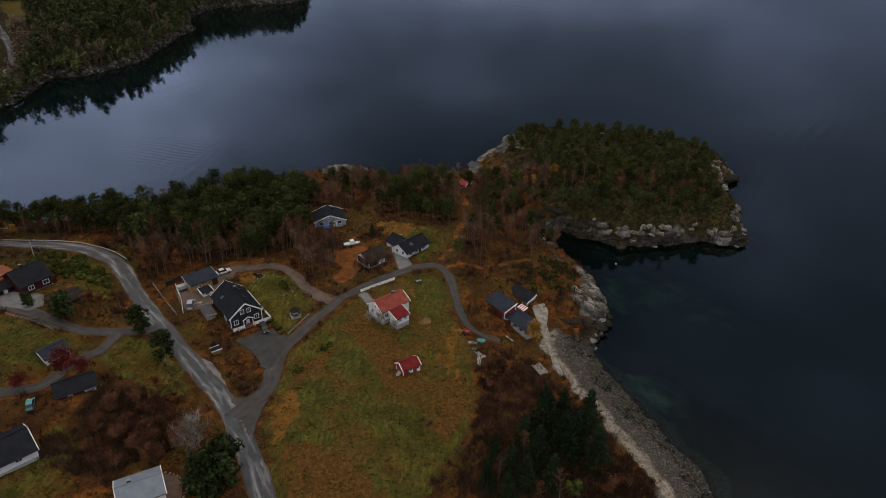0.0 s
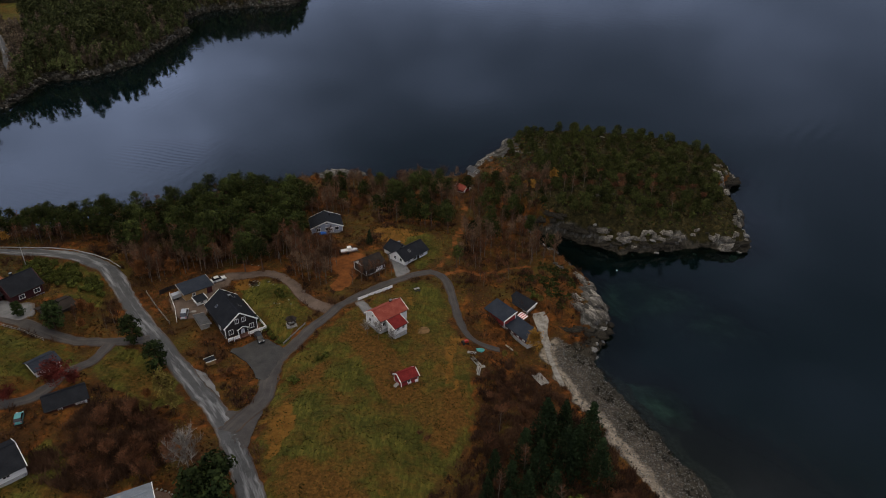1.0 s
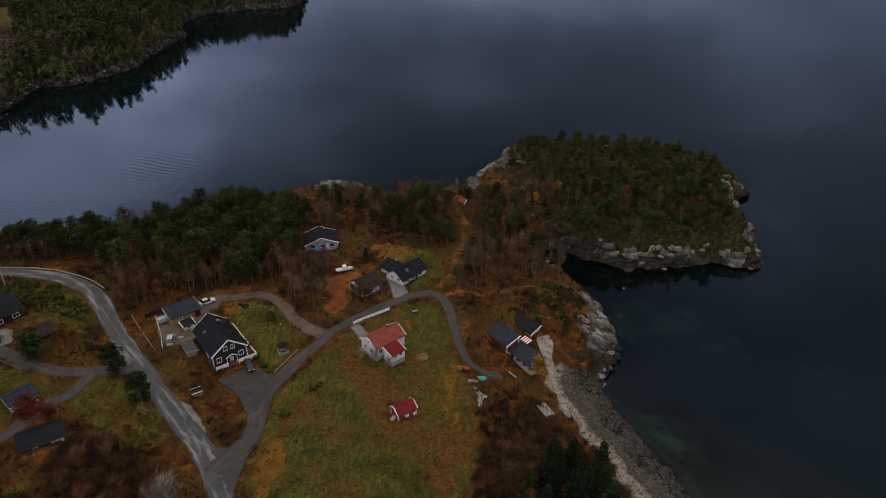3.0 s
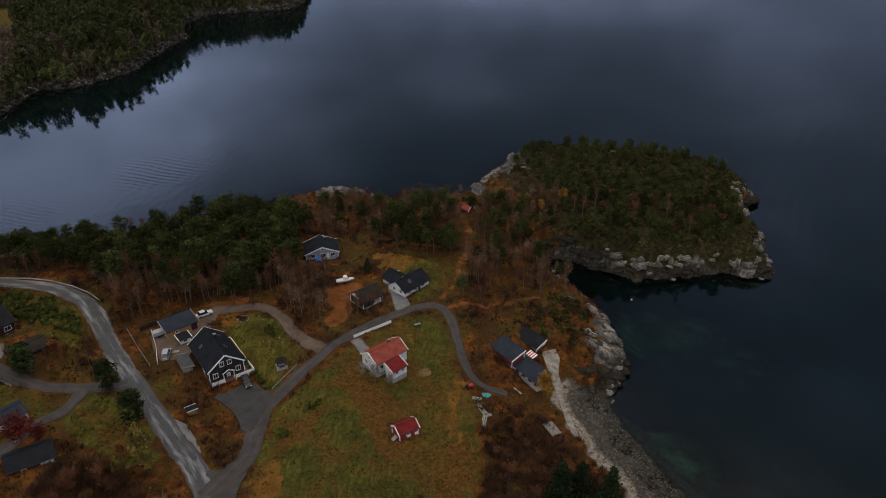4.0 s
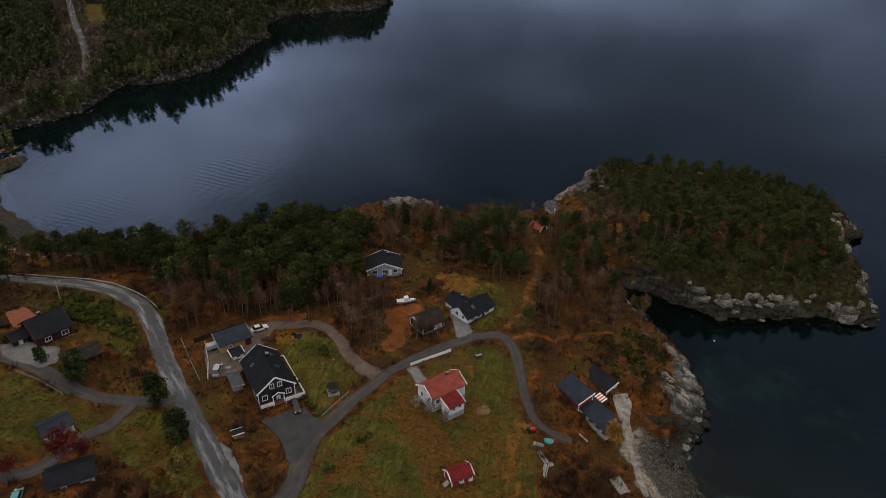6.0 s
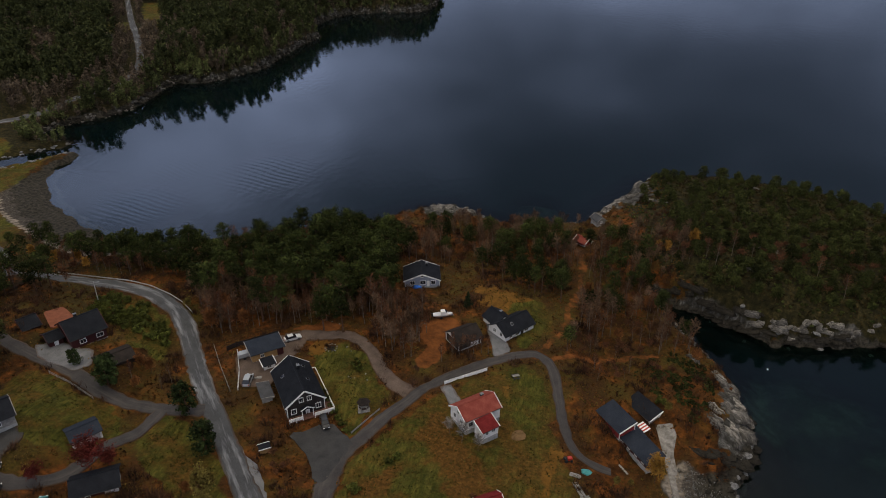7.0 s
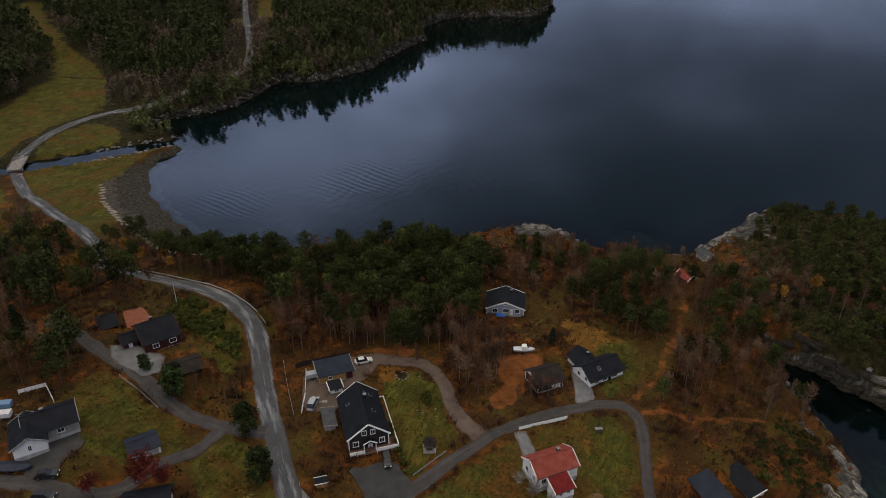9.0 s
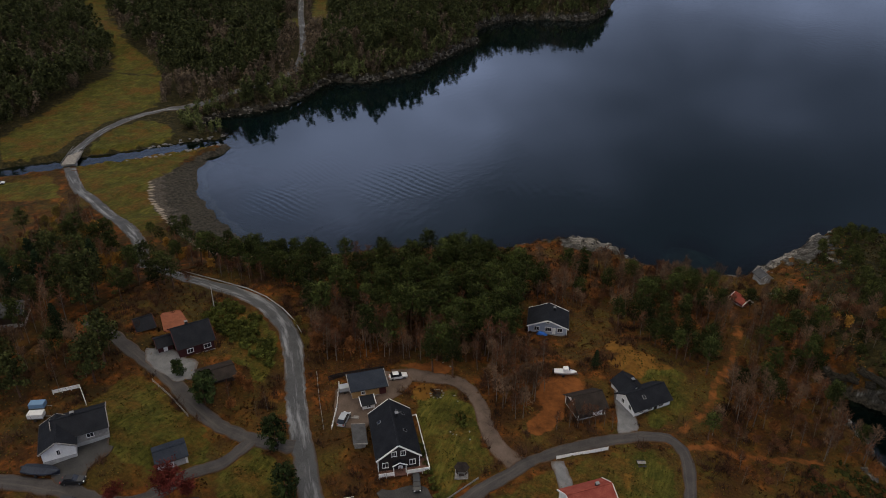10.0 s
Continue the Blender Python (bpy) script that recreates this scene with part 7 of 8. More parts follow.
# waste-bin shelter by the road
hut = thing("bin_shelter", -58.9, 148.2, ground_z(-58.9, 148.2), 35, "ochre timber bin shelter with a dark flat roof", "shelter")
part("wall", block(-1.1, 1.1, -0.75, 0.75, -0.3, 1.35), WALL_OCHRE, hut)
part("roof", block(-1.3, 1.3, -0.95, 0.95, 1.35, 1.47), ROOF_BLACK, hut)
for s in (-1, 1):
    part("fascia", block(-1.36, 1.36, s * 0.98 - 0.04, s * 0.98 + 0.04, 1.28, 1.52), PAINT_WHITE, hut)
part("hatch", plank((-0.5, -0.8, 1.0), (0.5, -0.8, 1.0), 0.08, 0.5), WALL_OCHRE, hut)

# garden gazebo
gaz = thing("gazebo", -41.4, 165.2, ground_z(-41.4, 165.2), 20, "small open timber gazebo with a grey peaked roof", "gazebo")
part("floor", block(-1.4, 1.4, -1.4, 1.4, -0.2, 0.15), WOOD_GREY, gaz)
for i in range(6):
    a = i * math.pi / 3
    part("post", block(1.2 * math.cos(a) - 0.06, 1.2 * math.cos(a) + 0.06, 1.2 * math.sin(a) - 0.06, 1.2 * math.sin(a) + 0.06, 0.1, 2.1), WOOD_GREY, gaz)
    b = a + math.pi / 3
    bm = bmesh.new()
    tri = [bm.verts.new(p) for p in ((0, 0, 3.0), (1.65 * math.cos(a), 1.65 * math.sin(a), 2.05), (1.65 * math.cos(b), 1.65 * math.sin(b), 2.05))]
    low = [bm.verts.new(v.co - Vector((0, 0, 0.1))) for v in tri]
    bm.faces.new(tri), bm.faces.new(low[::-1])
    for k in range(3):
        bm.faces.new((tri[k], low[k], low[(k + 1) % 3], tri[(k + 1) % 3]))
    part("roof_panel", bm, ROOF_BROWN, gaz)
    part("railing", plank((1.2 * math.cos(a), 1.2 * math.sin(a), 0.8), (1.2 * math.cos(b), 1.2 * math.sin(b), 0.8), 0.06, 0.5), WALL_BROWN, gaz)


def stone_shape(seed, sx, sy, sz):
    r = np.random.RandomState(seed)
    bm = bmesh.new()
    bmesh.ops.create_icosphere(bm, subdivisions=2, radius=1.0)
    cut = [Vector(r.normal(size=3)).normalized() for _ in range(9)]
    ph = r.uniform(0, 6.28, 6)
    for v in bm.verts:
        n = v.co.normalized()
        k = 1 + 0.22 * math.sin(3.1 * n.x + ph[0]) * math.sin(2.7 * n.y + ph[1]) + 0.14 * math.sin(5.3 * n.z + 4.1 * n.x + ph[2]) + 0.07 * r.uniform(-1, 1)
        for c in cut:
            over = n.dot(c) * k - 0.72
            if over > 0:
                n = (n * k - c * over * 0.85) / k
        v.co = Vector((n.x * k * sx, n.y * k * sy, max(n.z * k * sz, -0.3 * sz)))
    me = bpy.data.meshes.new("stone")
    bm.to_mesh(me)
    bm.free()
    return me


STONES = [stone_shape(400 + i, 1.0, 0.75, 0.6) for i in range(6)]
for me in STONES:
    me.materials.append(ROCK)
STONE_PALE = mat("pale_garden_stone", (0.10, 0.098, 0.09), (0.26, 0.255, 0.24), 0.5, 0.9, bump=0.4)
PALE_STONES = [me.copy() for me in STONES[:3]]
WET_STONES = [me.copy() for me in STONES[3:]]
for me in PALE_STONES:
    me.materials[0] = STONE_PALE
for me in WET_STONES:
    me.materials[0] = ROCK_WET
place = np.random.RandomState(77)


def stone(name, mesh, x, y, s, label, group="", z=None, category="rock"):
    ob = new(name, mesh)
    ob.matrix_world = pose(x, y, (ground_z(x, y) if z is None else z) - 0.1 * s, place.uniform(-15, 15), place.uniform(-15, 15), place.uniform(0, 360)) @ Matrix.Diagonal((s, s * place.uniform(0.7, 1.2), s * place.uniform(0.6, 1.1), 1))
    return tagged(ob, label, category, group)


# stone ring and garden stones
for i in range(11):
    a = i * 6.283 / 11
    stone("garden_stone", PALE_STONES[i % 3], -56.4 + 1.55 * math.cos(a), 186.0 + 1.55 * math.sin(a), 0.34, "grey stone in a ring on the lawn", "fire ring stones", category="stone")
for x, y in ((-48.2, 175.2), (-47.4, 174.6), (-46.6, 174.8), (-57, 187.4), (-52.4, 187), (-50.6, 185.2), (-46, 178.6), (-44.4, 177), (-43.4, 174.8), (-35.6, 203.4), (-34.6, 201.9), (-33.9, 200.6), (-60.2, 198.2), (-62.5, 198.6), (-57.8, 197.4), (-61.5, 100.4), (-76.8, 128)):
    stone("garden_stone", PALE_STONES[place.randint(3)], x, y, place.uniform(0.22, 0.42), "grey stone lying in rough grass", category="stone")
fire_pit = new("fire_pit", stone_shape(88, 1.25, 1.25, 0.22))
fire_pit.data.materials.append(ROCK_WET)
fire_pit.matrix_world = pose(-56.4, 186.0, ground_z(-56.4, 186.0))
tagged(fire_pit, "dark bed of ash inside a stone ring", "fire pit")
# terrace wall of the grey-roofed house
for i in range(26):
    a = radians(-20 + 215 * i / 25)
    stone("terrace_stone", PALE_STONES[i % 3], -57.6 + 6.6 * math.cos(a), 99.0 + 6.0 * math.sin(a), 0.42, "rough grey stone of a curved terrace wall", "terrace wall stones", category="stone")
patch("terrace", TERRACE, TERRACE_PAVE, "dull brown paved terrace round a house", 0.1, ragged=0)
patch("brick_terrace", BRICK_TERRACE, BRICK_PAVE, "orange brick terrace between house and annex", 0.3, ragged=0)


def heap(name, x, y, turn, sx, sy, sz, material, label, category):
    me = stone_shape(int(500 + abs(x) * 7), sx, sy, sz)
    me.materials.append(material)
    ob = new(name, me)
    ob.matrix_world = pose(x, y, ground_z(x, y) - 0.05, 0, 0, turn)
    return tagged(ob, label, category)


heap("tarpaulin", -41.4, 223.6, 16, 2.0, 0.8, 1.0, TARP_BLUE, "bright blue tarpaulin over a stack beside a house", "tarpaulin")
heap("tarpaulin", 10.2, 157.6, 30, 1.5, 1.0, 0.7, TARP_TEAL, "teal tarpaulin over a heap beside the lane", "tarpaulin")
heap("compost_heap", -5.4, 164.6, 0, 2.7, 2.3, 0.2, LEAF_LITTER, "round flat heap of dry brown leaves on a lawn", "heap")


def barrow(x, y):
    t = thing("garden_tractor", x, y, ground_z(x, y) + 0.15, 20, "small red garden tractor beside the lane", "tractor")
    loft("bonnet", [[(px, -w, 0.4), (px, -w, h), (px, w, h), (px, w, 0.4)] for px, w, h in ((-0.2, 0.42, 0.9), (0.5, 0.42, 0.95), (0.9, 0.36, 0.8))], CAR_RED, t)
    part("seat", block(-0.8, -0.3, -0.3, 0.3, 0.6, 0.75), METAL_DARK, t)
    part("backrest", block(-0.85, -0.75, -0.3, 0.3, 0.7, 1.15), METAL_DARK, t)
    for sx, rr in ((-0.6, 0.4), (0.6, 0.28)):
        for sy in (-1, 1):
            vs, fs = [], []
            tube(vs, fs, [(sx, sy * 0.42, rr - 0.1), (sx, sy * 0.62, rr - 0.1)], [rr, rr], 12)
            fs += [tuple(range(12)), tuple(range(12, 24))]
            mesh_part("wheel", vs, fs, TYRE, t)


barrow(6.4, 159.4)


def timber(x, y, turn, n, L, label, w=0.22, group=""):
    p = thing("timber_stack", x, y, ground_z(x, y), turn, label, "timber stack")
    for i in range(n):
        o = i % 4
        part("plank", plank((-L / 2 * place.uniform(0.8, 1), -0.5 + o * 0.3 + place.uniform(-0.1, 0.1), 0.1 + 0.12 * (i // 4)), (L / 2 * place.uniform(0.8, 1), -0.5 + o * 0.3 + place.uniform(-0.1, 0.1), 0.1 + 0.12 * (i // 4)), w, 0.1), WOOD_GREY, p)
    return p


timber(8.0, 155.6, -15, 6, 2.6, "stack of pale grey planks in the grass", 0.3)
timber(8.9, 151.8, -60, 5, 4.6, "scattered grey planks beside the field")
timber(9.3, 148.0, 80, 7, 4.2, "stack of weathered grey boards beside shrubs")
timber(10.4, 150.2, 20, 4, 2.0, "short grey boards lying in the grass")
timber(18.6, 164.4, -55, 2, 5.2, "pale timbers lying beside the boathouse")
timber(-70.4, 170.6, 20, 6, 2.4, "stack of boards beside the fence")

# garden table with benches
tab = thing("picnic_table", -7.4, 183.2, ground_z(-7.4, 183.2), 25, "dark picnic table with a pale top on a lawn", "table")
for i in range(4):
    part("top_board", block(-0.9, 0.9, -0.4 + i * 0.2, -0.22 + i * 0.2, 0.72, 0.77), WOOD_GREY, tab)
for s in (-1, 1):
    part("bench", block(-0.9, 0.9, s * 0.85 - 0.15, s * 0.85 + 0.15, 0.42, 0.47), METAL_DARK, tab)
    part("leg", plank((s * 0.6, -0.8, 0.0), (s * 0.6, 0.8, 0.0), 0.1, 0.08), METAL_DARK, tab)
    part("leg", block(s * 0.6 - 0.05, s * 0.6 + 0.05, -0.06, 0.06, 0, 0.72), METAL_DARK, tab)
    part("leg", block(s * 0.6 - 0.05, s * 0.6 + 0.05, -0.9, 0.9, 0.36, 0.42), METAL_DARK, tab)


def trailer(x, y, turn, material, label, L=3.2):
    t = thing("trailer", x, y, ground_z(x, y) + 0.1, turn, label, "trailer")
    part("bed", block(-L / 2, L / 2, -0.9, 0.9, 0.5, 0.7), METAL_GREY, t)
    part("cover", block(-L / 2, L / 2, -0.88, 0.88, 0.7, 1.7), material, t)
    part("drawbar", plank((L / 2, 0, 0.55), (L / 2 + 1.3, 0, 0.5), 0.1, 0.1), METAL_GREY, t)
    for s in (-1, 1):
        vs, fs = [], []
        tube(vs, fs, [(0, s * 0.9, 0.25), (0, s * 1.1, 0.25)], [0.33, 0.33], 12)
        fs += [tuple(range(12)), tuple(range(12, 24))]
        mesh_part("wheel", vs, fs, TYRE, t)


trailer(-131.6, 139.0, 30, paint("pale_blue_cover", (0.16, 0.28, 0.44), 0.6), "trailer with a pale blue cover beside a house")
trailer(-128.4, 136.2, 30, CAR_WHITE, "white box trailer beside a house")
trailer(-77.0, 177.4, 40, CAR_SILVER, "grey covered trailer behind a shed", 2.6)

# ---- by the shore ----
wall_pts = [(28.8, 170.4), (29.1, 167.2), (29.5, 164.4), (29.8, 161.2), (30.0, 158.2), (30.2, 155.2), (30.4, 152.4), (30.8, 149.5), (31.2, 146.8)]
sea_wall = thing("sea_wall", 29, 160, 0, 0, "pale cracked concrete sea wall above the beach", "wall", kind="structure")
for (ax, ay), (bx, by) in zip(wall_pts[:-1], wall_pts[1:]):
    a, b = Vector((ax - 29, ay - 160, ground_z(ax, ay) - 0.12)), Vector((bx - 29, by - 160, ground_z(bx, by) - 0.12))
    part("wall_block", plank(a, b, 1.35, 0.7), CONCRETE_WORN, sea_wall)
patch("slipway", SLIPWAY, CONCRETE_WORN, "pale concrete yard before the boathouses", 0.15, ragged=0)
jetty = thing("jetty", 25.6, 148.6, ground_z(25.6, 148.6) + 0.35, 25, "weathered grey plank platform above the beach", "jetty")
for i in range(14):
    part("plank", block(-1.3, 1.3, -2.2 + i * 0.32, -1.92 + i * 0.32, 0.18, 0.25), WOOD_GREY, jetty)
for s in (-1, 1):
    part("joist", block(s * 1.0 - 0.08, s * 1.0 + 0.08, -2.3, 2.4, 0.0, 0.18), WOOD_GREY, jetty)
    for e in (-1, 1):
        part("pile", block(s * 1.0 - 0.1, s * 1.0 + 0.1, e * 1.9 - 0.1, e * 1.9 + 0.1, -1.0, 0.0), WOOD_GREY, jetty)
buoy = new("buoy", stone_shape(7, 0.3, 0.3, 0.34))
buoy.data.materials.append(CAR_WHITE)
buoy.matrix_world = pose(59.9, 212.0, 0.1)
tagged(buoy, "white mooring buoy floating on dark water", "buoy")

# striped awning between the boathouses
awning = thing("awning", 23.7, 174.9, 4.2, -54, "red and white striped awning between two boathouses", "awning")
for i in range(7):
    part("stripe", plank((-1.4 + 0.4 * i, -0.9, 1.7), (-1.4 + 0.4 * i, 0.9, 2.2), 0.4, 0.05), CAR_RED if i % 2 else PAINT_WHITE, awning)
for sx in (-1.4, 1.0):
    part("post", block(sx - 0.05, sx + 0.05, -0.9, -0.8, -0.6, 1.7), PAINT_WHITE, awning)

# landing stage beside the grey boathouse
stage = thing("landing_stage", 14.6, 283.2, 2.2, 30, "grey plank landing stage on rocks beside a boathouse", "jetty")
for i in range(10):
    part("plank", block(-2.4, 2.4, -1.6 + i * 0.33, -1.31 + i * 0.33, 0.2, 0.28), WOOD_GREY, stage)
for s in (-1, 1):
    part("joist", block(s * 2.0 - 0.1, s * 2.0 + 0.1, -1.7, 1.8, 0, 0.2), WOOD_GREY, stage)
    part("pile", block(s * 2.0 - 0.12, s * 2.0 + 0.12, -0.1, 0.1, -2.6, 0), WOOD_GREY, stage)

# boulders on the rocky shore
ring = SOUTH_SHORE[6:]
for i in range(len(ring) - 1):
    (ax, ay), (bx, by) = ring[i], ring[i + 1]
    n = int(math.dist(ring[i], ring[i + 1]) / 3.2)
    for k in range(n):
        u = (k + place.uniform(0, 1)) / max(n, 1)
        x, y = ax + (bx - ax) * u, ay + (by - ay) * u
        ox, oy = place.normal(0, 1.6, 2)
        wet = place.uniform() < 0.55
        if y < 330 or x < 40:
            stone("boulder", (WET_STONES if wet else STONES)[place.randint(3)], x + ox, y + oy, place.uniform(0.5, 1.4), "dark wet weedy boulder at the water's edge" if wet else "grey lichened boulder on the rocky shore", "shore boulders")
for x, y, s in ((104, 223.5, 2.2), (107, 226, 1.9), (101, 222, 1.5), (110, 230, 1.4), (128, 291, 2.2), (129.5, 289, 1.5), (46, 170, 1.4), (44, 167.5, 1.1), (40.5, 165.5, 1.2), (43.5, 163, 1.0), (38.5, 169, 1.1), (41.5, 171.5, 1.2), (47.5, 174, 1.3), (49, 178.5, 1.2), (36, 166, 1.0), (37, 162, 0.9), (41, 159, 0.9)):
    stone("boulder", STONES[place.randint(6)] if x > 42.6 else WET_STONES[place.randint(3)], x, y, s, "large grey ledge of shore rock" if x > 42.6 else "dark weedy rock at the head of the beach", "shore boulders")

def slab_shape(seed, stepped=0.5):
    """A split ledge of rock: a blocky foot with cracked, stepped upper faces."""
    r = np.random.RandomState(seed)
    bm = bmesh.new()
    bmesh.ops.create_cube(bm, size=2.0)
    bmesh.ops.subdivide_edges(bm, edges=bm.edges[:], cuts=4, use_grid_fill=True)
    ph, cuts = r.uniform(0, 6.28, 8), sorted(r.uniform(-0.8, 0.8, 3))
    drop = r.uniform(0.0, stepped, 4)
    for v in bm.verts:
        x, y, z = v.co
        a = math.atan2(y, x)
        k = (1 - 0.26 * (abs(x) * abs(y)) ** 1.5) * (1 - 0.17 * z) * (1 + 0.13 * math.sin(3 * a + ph[0]) + 0.08 * math.sin(7 * a + ph[1]))
        block_of = sum(x > c for c in cuts)
        lean = 0.22 * (1 - z) * (1 if y < 0 else -0.3)
        top = 1 - drop[block_of] + 0.12 * math.sin(4 * x + ph[2]) + 0.15 * math.sin(3 * y + ph[3])
        v.co = Vector((x * k + r.normal(0, 0.06), y * k - lean * 0.6 + 0.16 * drop[block_of] + r.normal(0, 0.05), (z if z < 0 else z * top) + r.normal(0, 0.05)))
    me = bpy.data.meshes.new("shore_rock")
    bm.to_mesh(me)
    bm.free()
    me.materials.append(ROCK_PALE)
    return me


SLABS = [slab_shape(600 + i, 0.3 + 0.1 * i) for i in range(7)]
DARK_SLABS = [me.copy() for me in SLABS[:4]]
for me in DARK_SLABS:
    me.materials[0] = ROCK_WET


def slab(x, y, turn, long, deep, high, dark=False, tilt=0.0):
    ob = new("shore_rock", DARK_SLABS[place.randint(4)] if dark else SLABS[place.randint(7)])
    ob.matrix_world = pose(x, y, ground_z(x, y) - 0.5 * high, tilt + place.uniform(-8, 8), place.uniform(-12, 12), turn + place.uniform(-14, 14)) @ Matrix.Diagonal((long, deep, high, 1))
    return tagged(ob, "low dark weedy shelf of rock at the waterline" if dark else "pale grey split slab of shore rock", "rock", "dark shore rocks" if dark else "rock slabs")


# split ledges along the headland and the neck
for lo, hi, gap, share in ((7, 13, 3.4, 0.62), (13, 20, 1.7, 0.85), (20, 26, 2.2, 0.75), (30, 34, 3.2, 0.9)):
    for (ax, ay), (bx, by) in zip(SOUTH_SHORE[lo:hi], SOUTH_SHORE[lo + 1:hi + 1]):
        far = math.hypot(bx - ax, by - ay)
        ux, uy = (bx - ax) / far, (by - ay) / far
        turn = math.degrees(math.atan2(uy, ux))
        for k in range(max(1, int(far / gap))):
            u = (k + place.uniform(0.1, 0.9)) * gap
            for row in (0, 1):
                if place.uniform() > (0.5 if row == 0 else share):
                    continue
                off = place.uniform(-0.6, 0.8) if row == 0 else place.uniform(0.9, 3.0)
                size = place.uniform(0.5, 1.15)
                slab(ax + ux * u - uy * off, ay + uy * u + ux * off, turn, size * place.uniform(1.5, 3.0), size * 1.1, size * (0.4 if row == 0 else place.uniform(0.6, 0.95)), row == 0 or (ax < 48 and ay > 222 and by < 250))
# bare ledges on top of the headland and the pale rock at its west end
for x, y, s in ((61.8, 267.9, 1.5), (63.6, 265.2, 1.2), (65.6, 262.0, 1.7), (67.4, 259.4, 1.4), (64.2, 261.0, 1.0), (69.4, 257.6, 1.1), (75.5, 320.2, 1.2), (36.3, 301.3, 1.3), (38.4, 299.6, 1.0), (33.5, 303.5, 1.2)):
    slab(x, y, -55, s * 1.6, s * 0.9, s * 0.95, tilt=-14)
for x, y, s in ((14.5, 302, 1.8), (17, 301, 1.5), (18.8, 303.5, 2.0), (21, 306, 1.6), (23.1, 309.8, 1.8), (27, 310.9, 1.7), (16.4, 278.4, 1.6), (13.6, 277, 1.3), (19, 280.5, 1.2), (29.5, 313, 1.4), (15.8, 297, 1.3)):
    slab(x, y, 45, s * 1.6, s, s * 0.6, tilt=-10)
# the bare rock that closes the wood on the bay
for x, y, s in ((-49, 293.5, 2.0), (-46, 295, 2.4), (-43, 296, 2.2), (-40, 296.5, 2.4), (-37, 296.5, 2.0), (-44, 292, 2.2), (-40.5, 293, 2.0), (-47, 290.5, 1.6), (-37.5, 293.5, 1.5)):
    slab(x, y, 12, s * 1.5, s, s * 0.9, tilt=-8)
# the bare knoll above the beach, with the weedy shelf below it
for x, y, s in ((38.1, 204.4, 1.3), (43.6, 198, 1.7), (45.8, 193.5, 1.5), (46.6, 189.6, 2.0), (45.2, 185.4, 2.2), (46.6, 181.6, 2.3), (43.2, 180, 2.2), (40.2, 181.2, 1.8), (44.6, 177.6, 1.6), (47.8, 185.8, 1.5), (41, 184.6, 1.5)):
    slab(x, y, -48, s * 1.6, s * 0.8, s * 0.55, tilt=-8)
for x, y, s in ((35.9, 172.6, 1.3), (38.6, 172.0, 1.5), (41.6, 171.2, 1.7), (45.4, 171.6, 1.6), (48, 174.6, 1.4), (43, 168.6, 1.4), (40.1, 167.0, 1.2), (46.8, 169, 1.1), (49.4, 178.6, 1.2), (50, 183, 1.1), (49.8, 188, 1.2)):
    slab(x, y, -20, s * 1.6, s * 0.9, s * 0.3, True)
# the dark shelf off the eastern point and the skerry
for x, y, s, dark in ((125.5, 286, 2.2, True), (127.8, 288, 1.8, True), (122.5, 283, 1.6, True), (115.5, 271, 2.0, False), (115, 266.5, 1.6, False), (117.5, 284.5, 2.2, False), (119.5, 288, 1.6, False), (112, 243.5, 1.4, False), (109.5, 240, 1.5, False),
                      (113.8, 241.8, 0.8, True), (101.5, 224.6, 1.8, True), (105, 225.4, 1.5, False), (108.4, 227.6, 1.9, True), (107.2, 223.6, 1.4, True), (97, 225.6, 1.3, True)):
    slab(x, y, 20, s * 1.5, s, s * 0.5, dark)

# broken rock along the far shore
x, y = spread([(-300, 340), (-120, 340), (-120, 860), (-300, 860)], 42000, 451, lambda x, y: (shore(x, y)[0] > -1.6) & (shore(x, y)[0] < 3.0) & shore(x, y)[1])
rocks = []
for me in STONES[:4]:
    me.calc_loop_triangles()
    rocks.append((np.array([tuple(v.co) for v in me.vertices]), np.array([tuple(f.vertices) for f in me.loop_triangles])))
pale = waves(x, y, 12, 452) + 0.8 * waves(x, y, 4, 453) > 0.35
joined("far_shore_rocks", rocks, x[pale][:700], y[pale][:700], 1.15, 454, ROCK_PALE, "pale broken rocks along the far shore", "rocks")
joined("far_wet_rocks", rocks, x[~pale][:1100], y[~pale][:1100], 1.3, 455, ROCK_WET, "dark wet rocks along the far shore", "rocks")

# stones along the river mouth
for line in (((-238, 327), (-252, 307), (-264, 291)), ((-252, 338), (-262, 326), (-272, 313))):
    for (ax, ay), (bx, by) in zip(line[:-1], line[1:]):
        for k in range(9):
            u = (k + 0.5) / 9
            stone("groyne_stone", STONES[place.randint(6)], ax + (bx - ax) * u + place.normal(0, 0.7), ay + (by - ay) * u + place.normal(0, 0.7), place.uniform(0.9, 1.6), "grey stone of the river mouth groyne", "groyne stones")

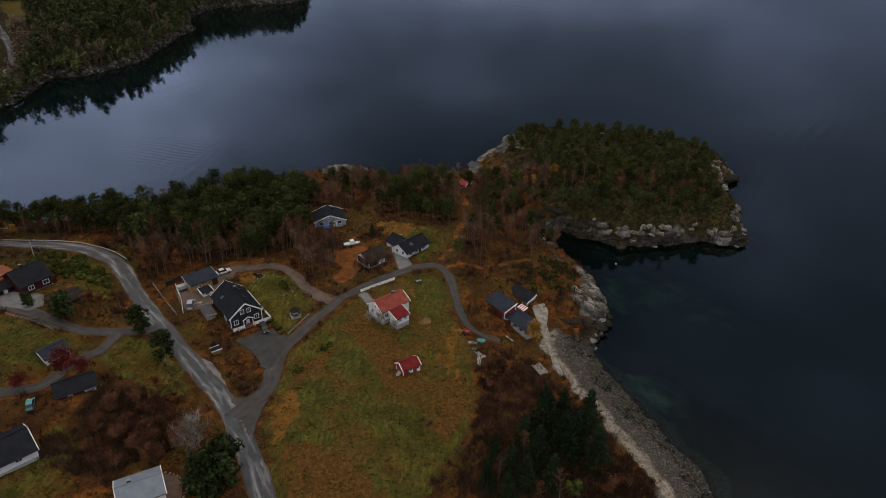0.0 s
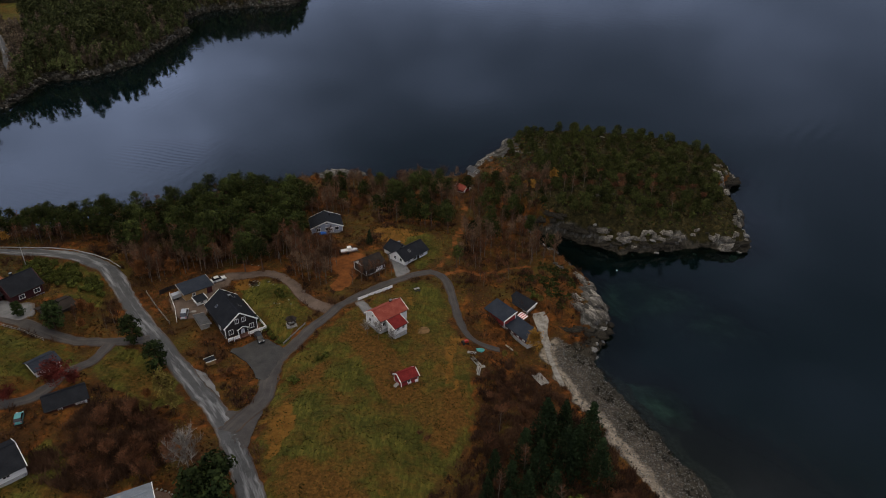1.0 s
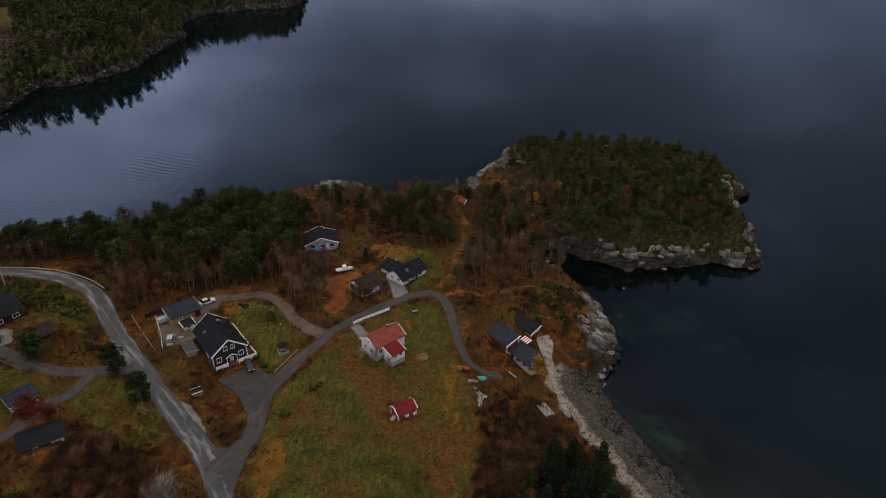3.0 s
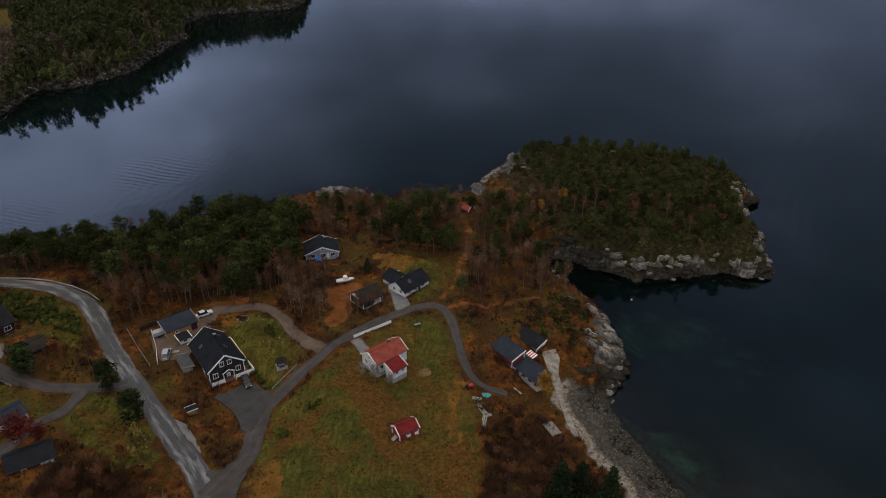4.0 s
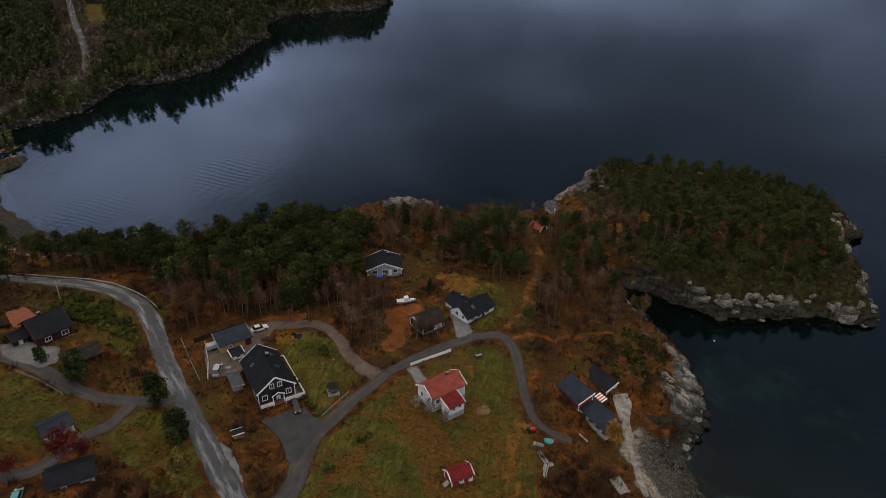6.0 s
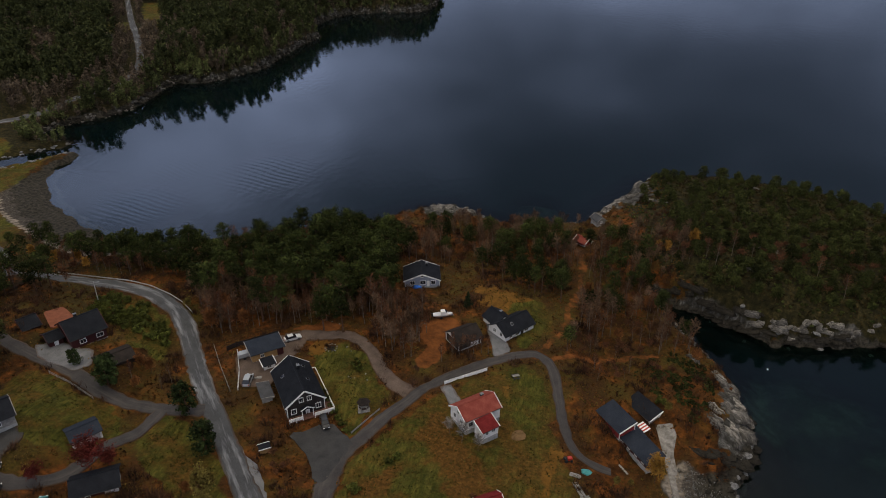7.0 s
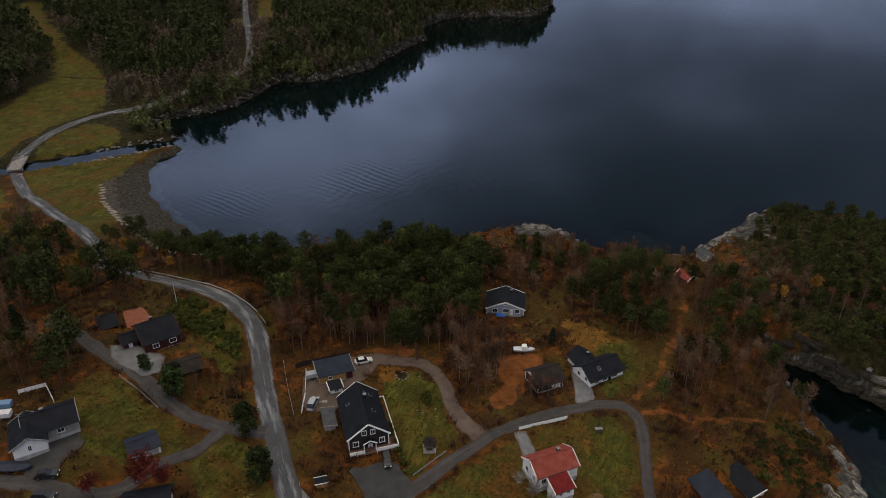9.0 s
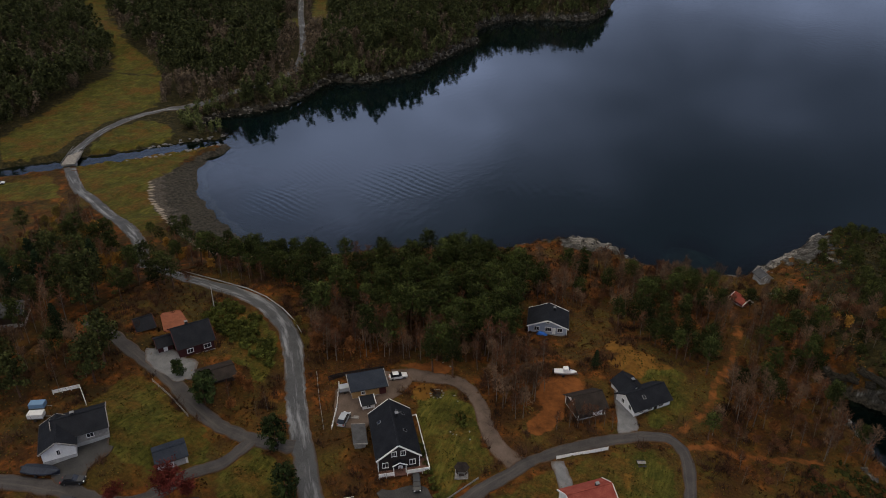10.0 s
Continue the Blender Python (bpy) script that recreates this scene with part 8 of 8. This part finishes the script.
# bridge over the river
bridge = thing("bridge", -293, 286, max(ground_z(-284, 275), ground_z(-294, 288)) + 0.3, 126, "small concrete road bridge with slim grey railings", "bridge")
part("bridge_deck", block(-12, 12, -3.0, 3.0, -0.5, 0.12), CONCRETE_WORN, bridge)
for s in (-1, 1):
    part("railing", block(-12, 12, s * 3.0 - 0.05, s * 3.0 + 0.05, 0.8, 0.95), METAL_GREY, bridge)
    for k in range(9):
        part("railing_post", block(-12 + 3 * k - 0.06, -12 + 3 * k + 0.06, s * 3.0 - 0.06, s * 3.0 + 0.06, 0.1, 0.8), METAL_GREY, bridge)
    part("abutment", block(s * 9 - 1, s * 9 + 1, -3, 3, -4, -0.5), CONCRETE, bridge)

# pebbles strewn over the beach
x, y = spread([(28, 100), (60, 100), (58, 116), (51, 134), (45, 150), (42, 162), (30, 172), (28, 150), (36, 128)], 5200, 420, lambda x, y: (shore(x, y)[0] > -1.5) & (shore(x, y)[0] < 14))
peb = lambda seed: leaf_cloud(np.random.RandomState(seed), [(0, 0, 0.05)], [0.12], 5, 0.2, 0.4)
joined("beach_stones", [peb(430 + i) for i in range(4)], x, y, 0.9, 421, ROCK, "loose grey beach stones", "stones")
x, y = spread([(28, 184), (36, 178), (42, 190), (40, 204), (30, 206), (22, 194)], 900, 423, lambda x, y: off_roads(x, y) & (rock_mask(x, y, 0) < 0.4) & (waves(x, y, 9, 424) > -0.2))
joined("knoll_scrub", [tuft(440 + i, 16, 1.2) for i in range(3)], x, y, 0.75, 425, NEEDLE_OLIVE, "low green and brown scrub on a knoll", "scrub")
x, y = spread([(28, 100), (62, 100), (60, 116), (53, 134), (47, 150), (44, 164), (34, 172), (28, 150), (36, 128)], 9000, 426, lambda x, y: (np.abs(shore(x, y)[0] - 2.2) < 3.6) & (waves(x, y, 5, 427) + 0.6 * waves(x, y, 14, 428) > 0.35))
joined("seaweed", [tuft(445 + i, 10, 0.8) for i in range(3)], x, y, 0.6, 429, ROCK_WET, "dark stranded seaweed along the waterline", "seaweed")
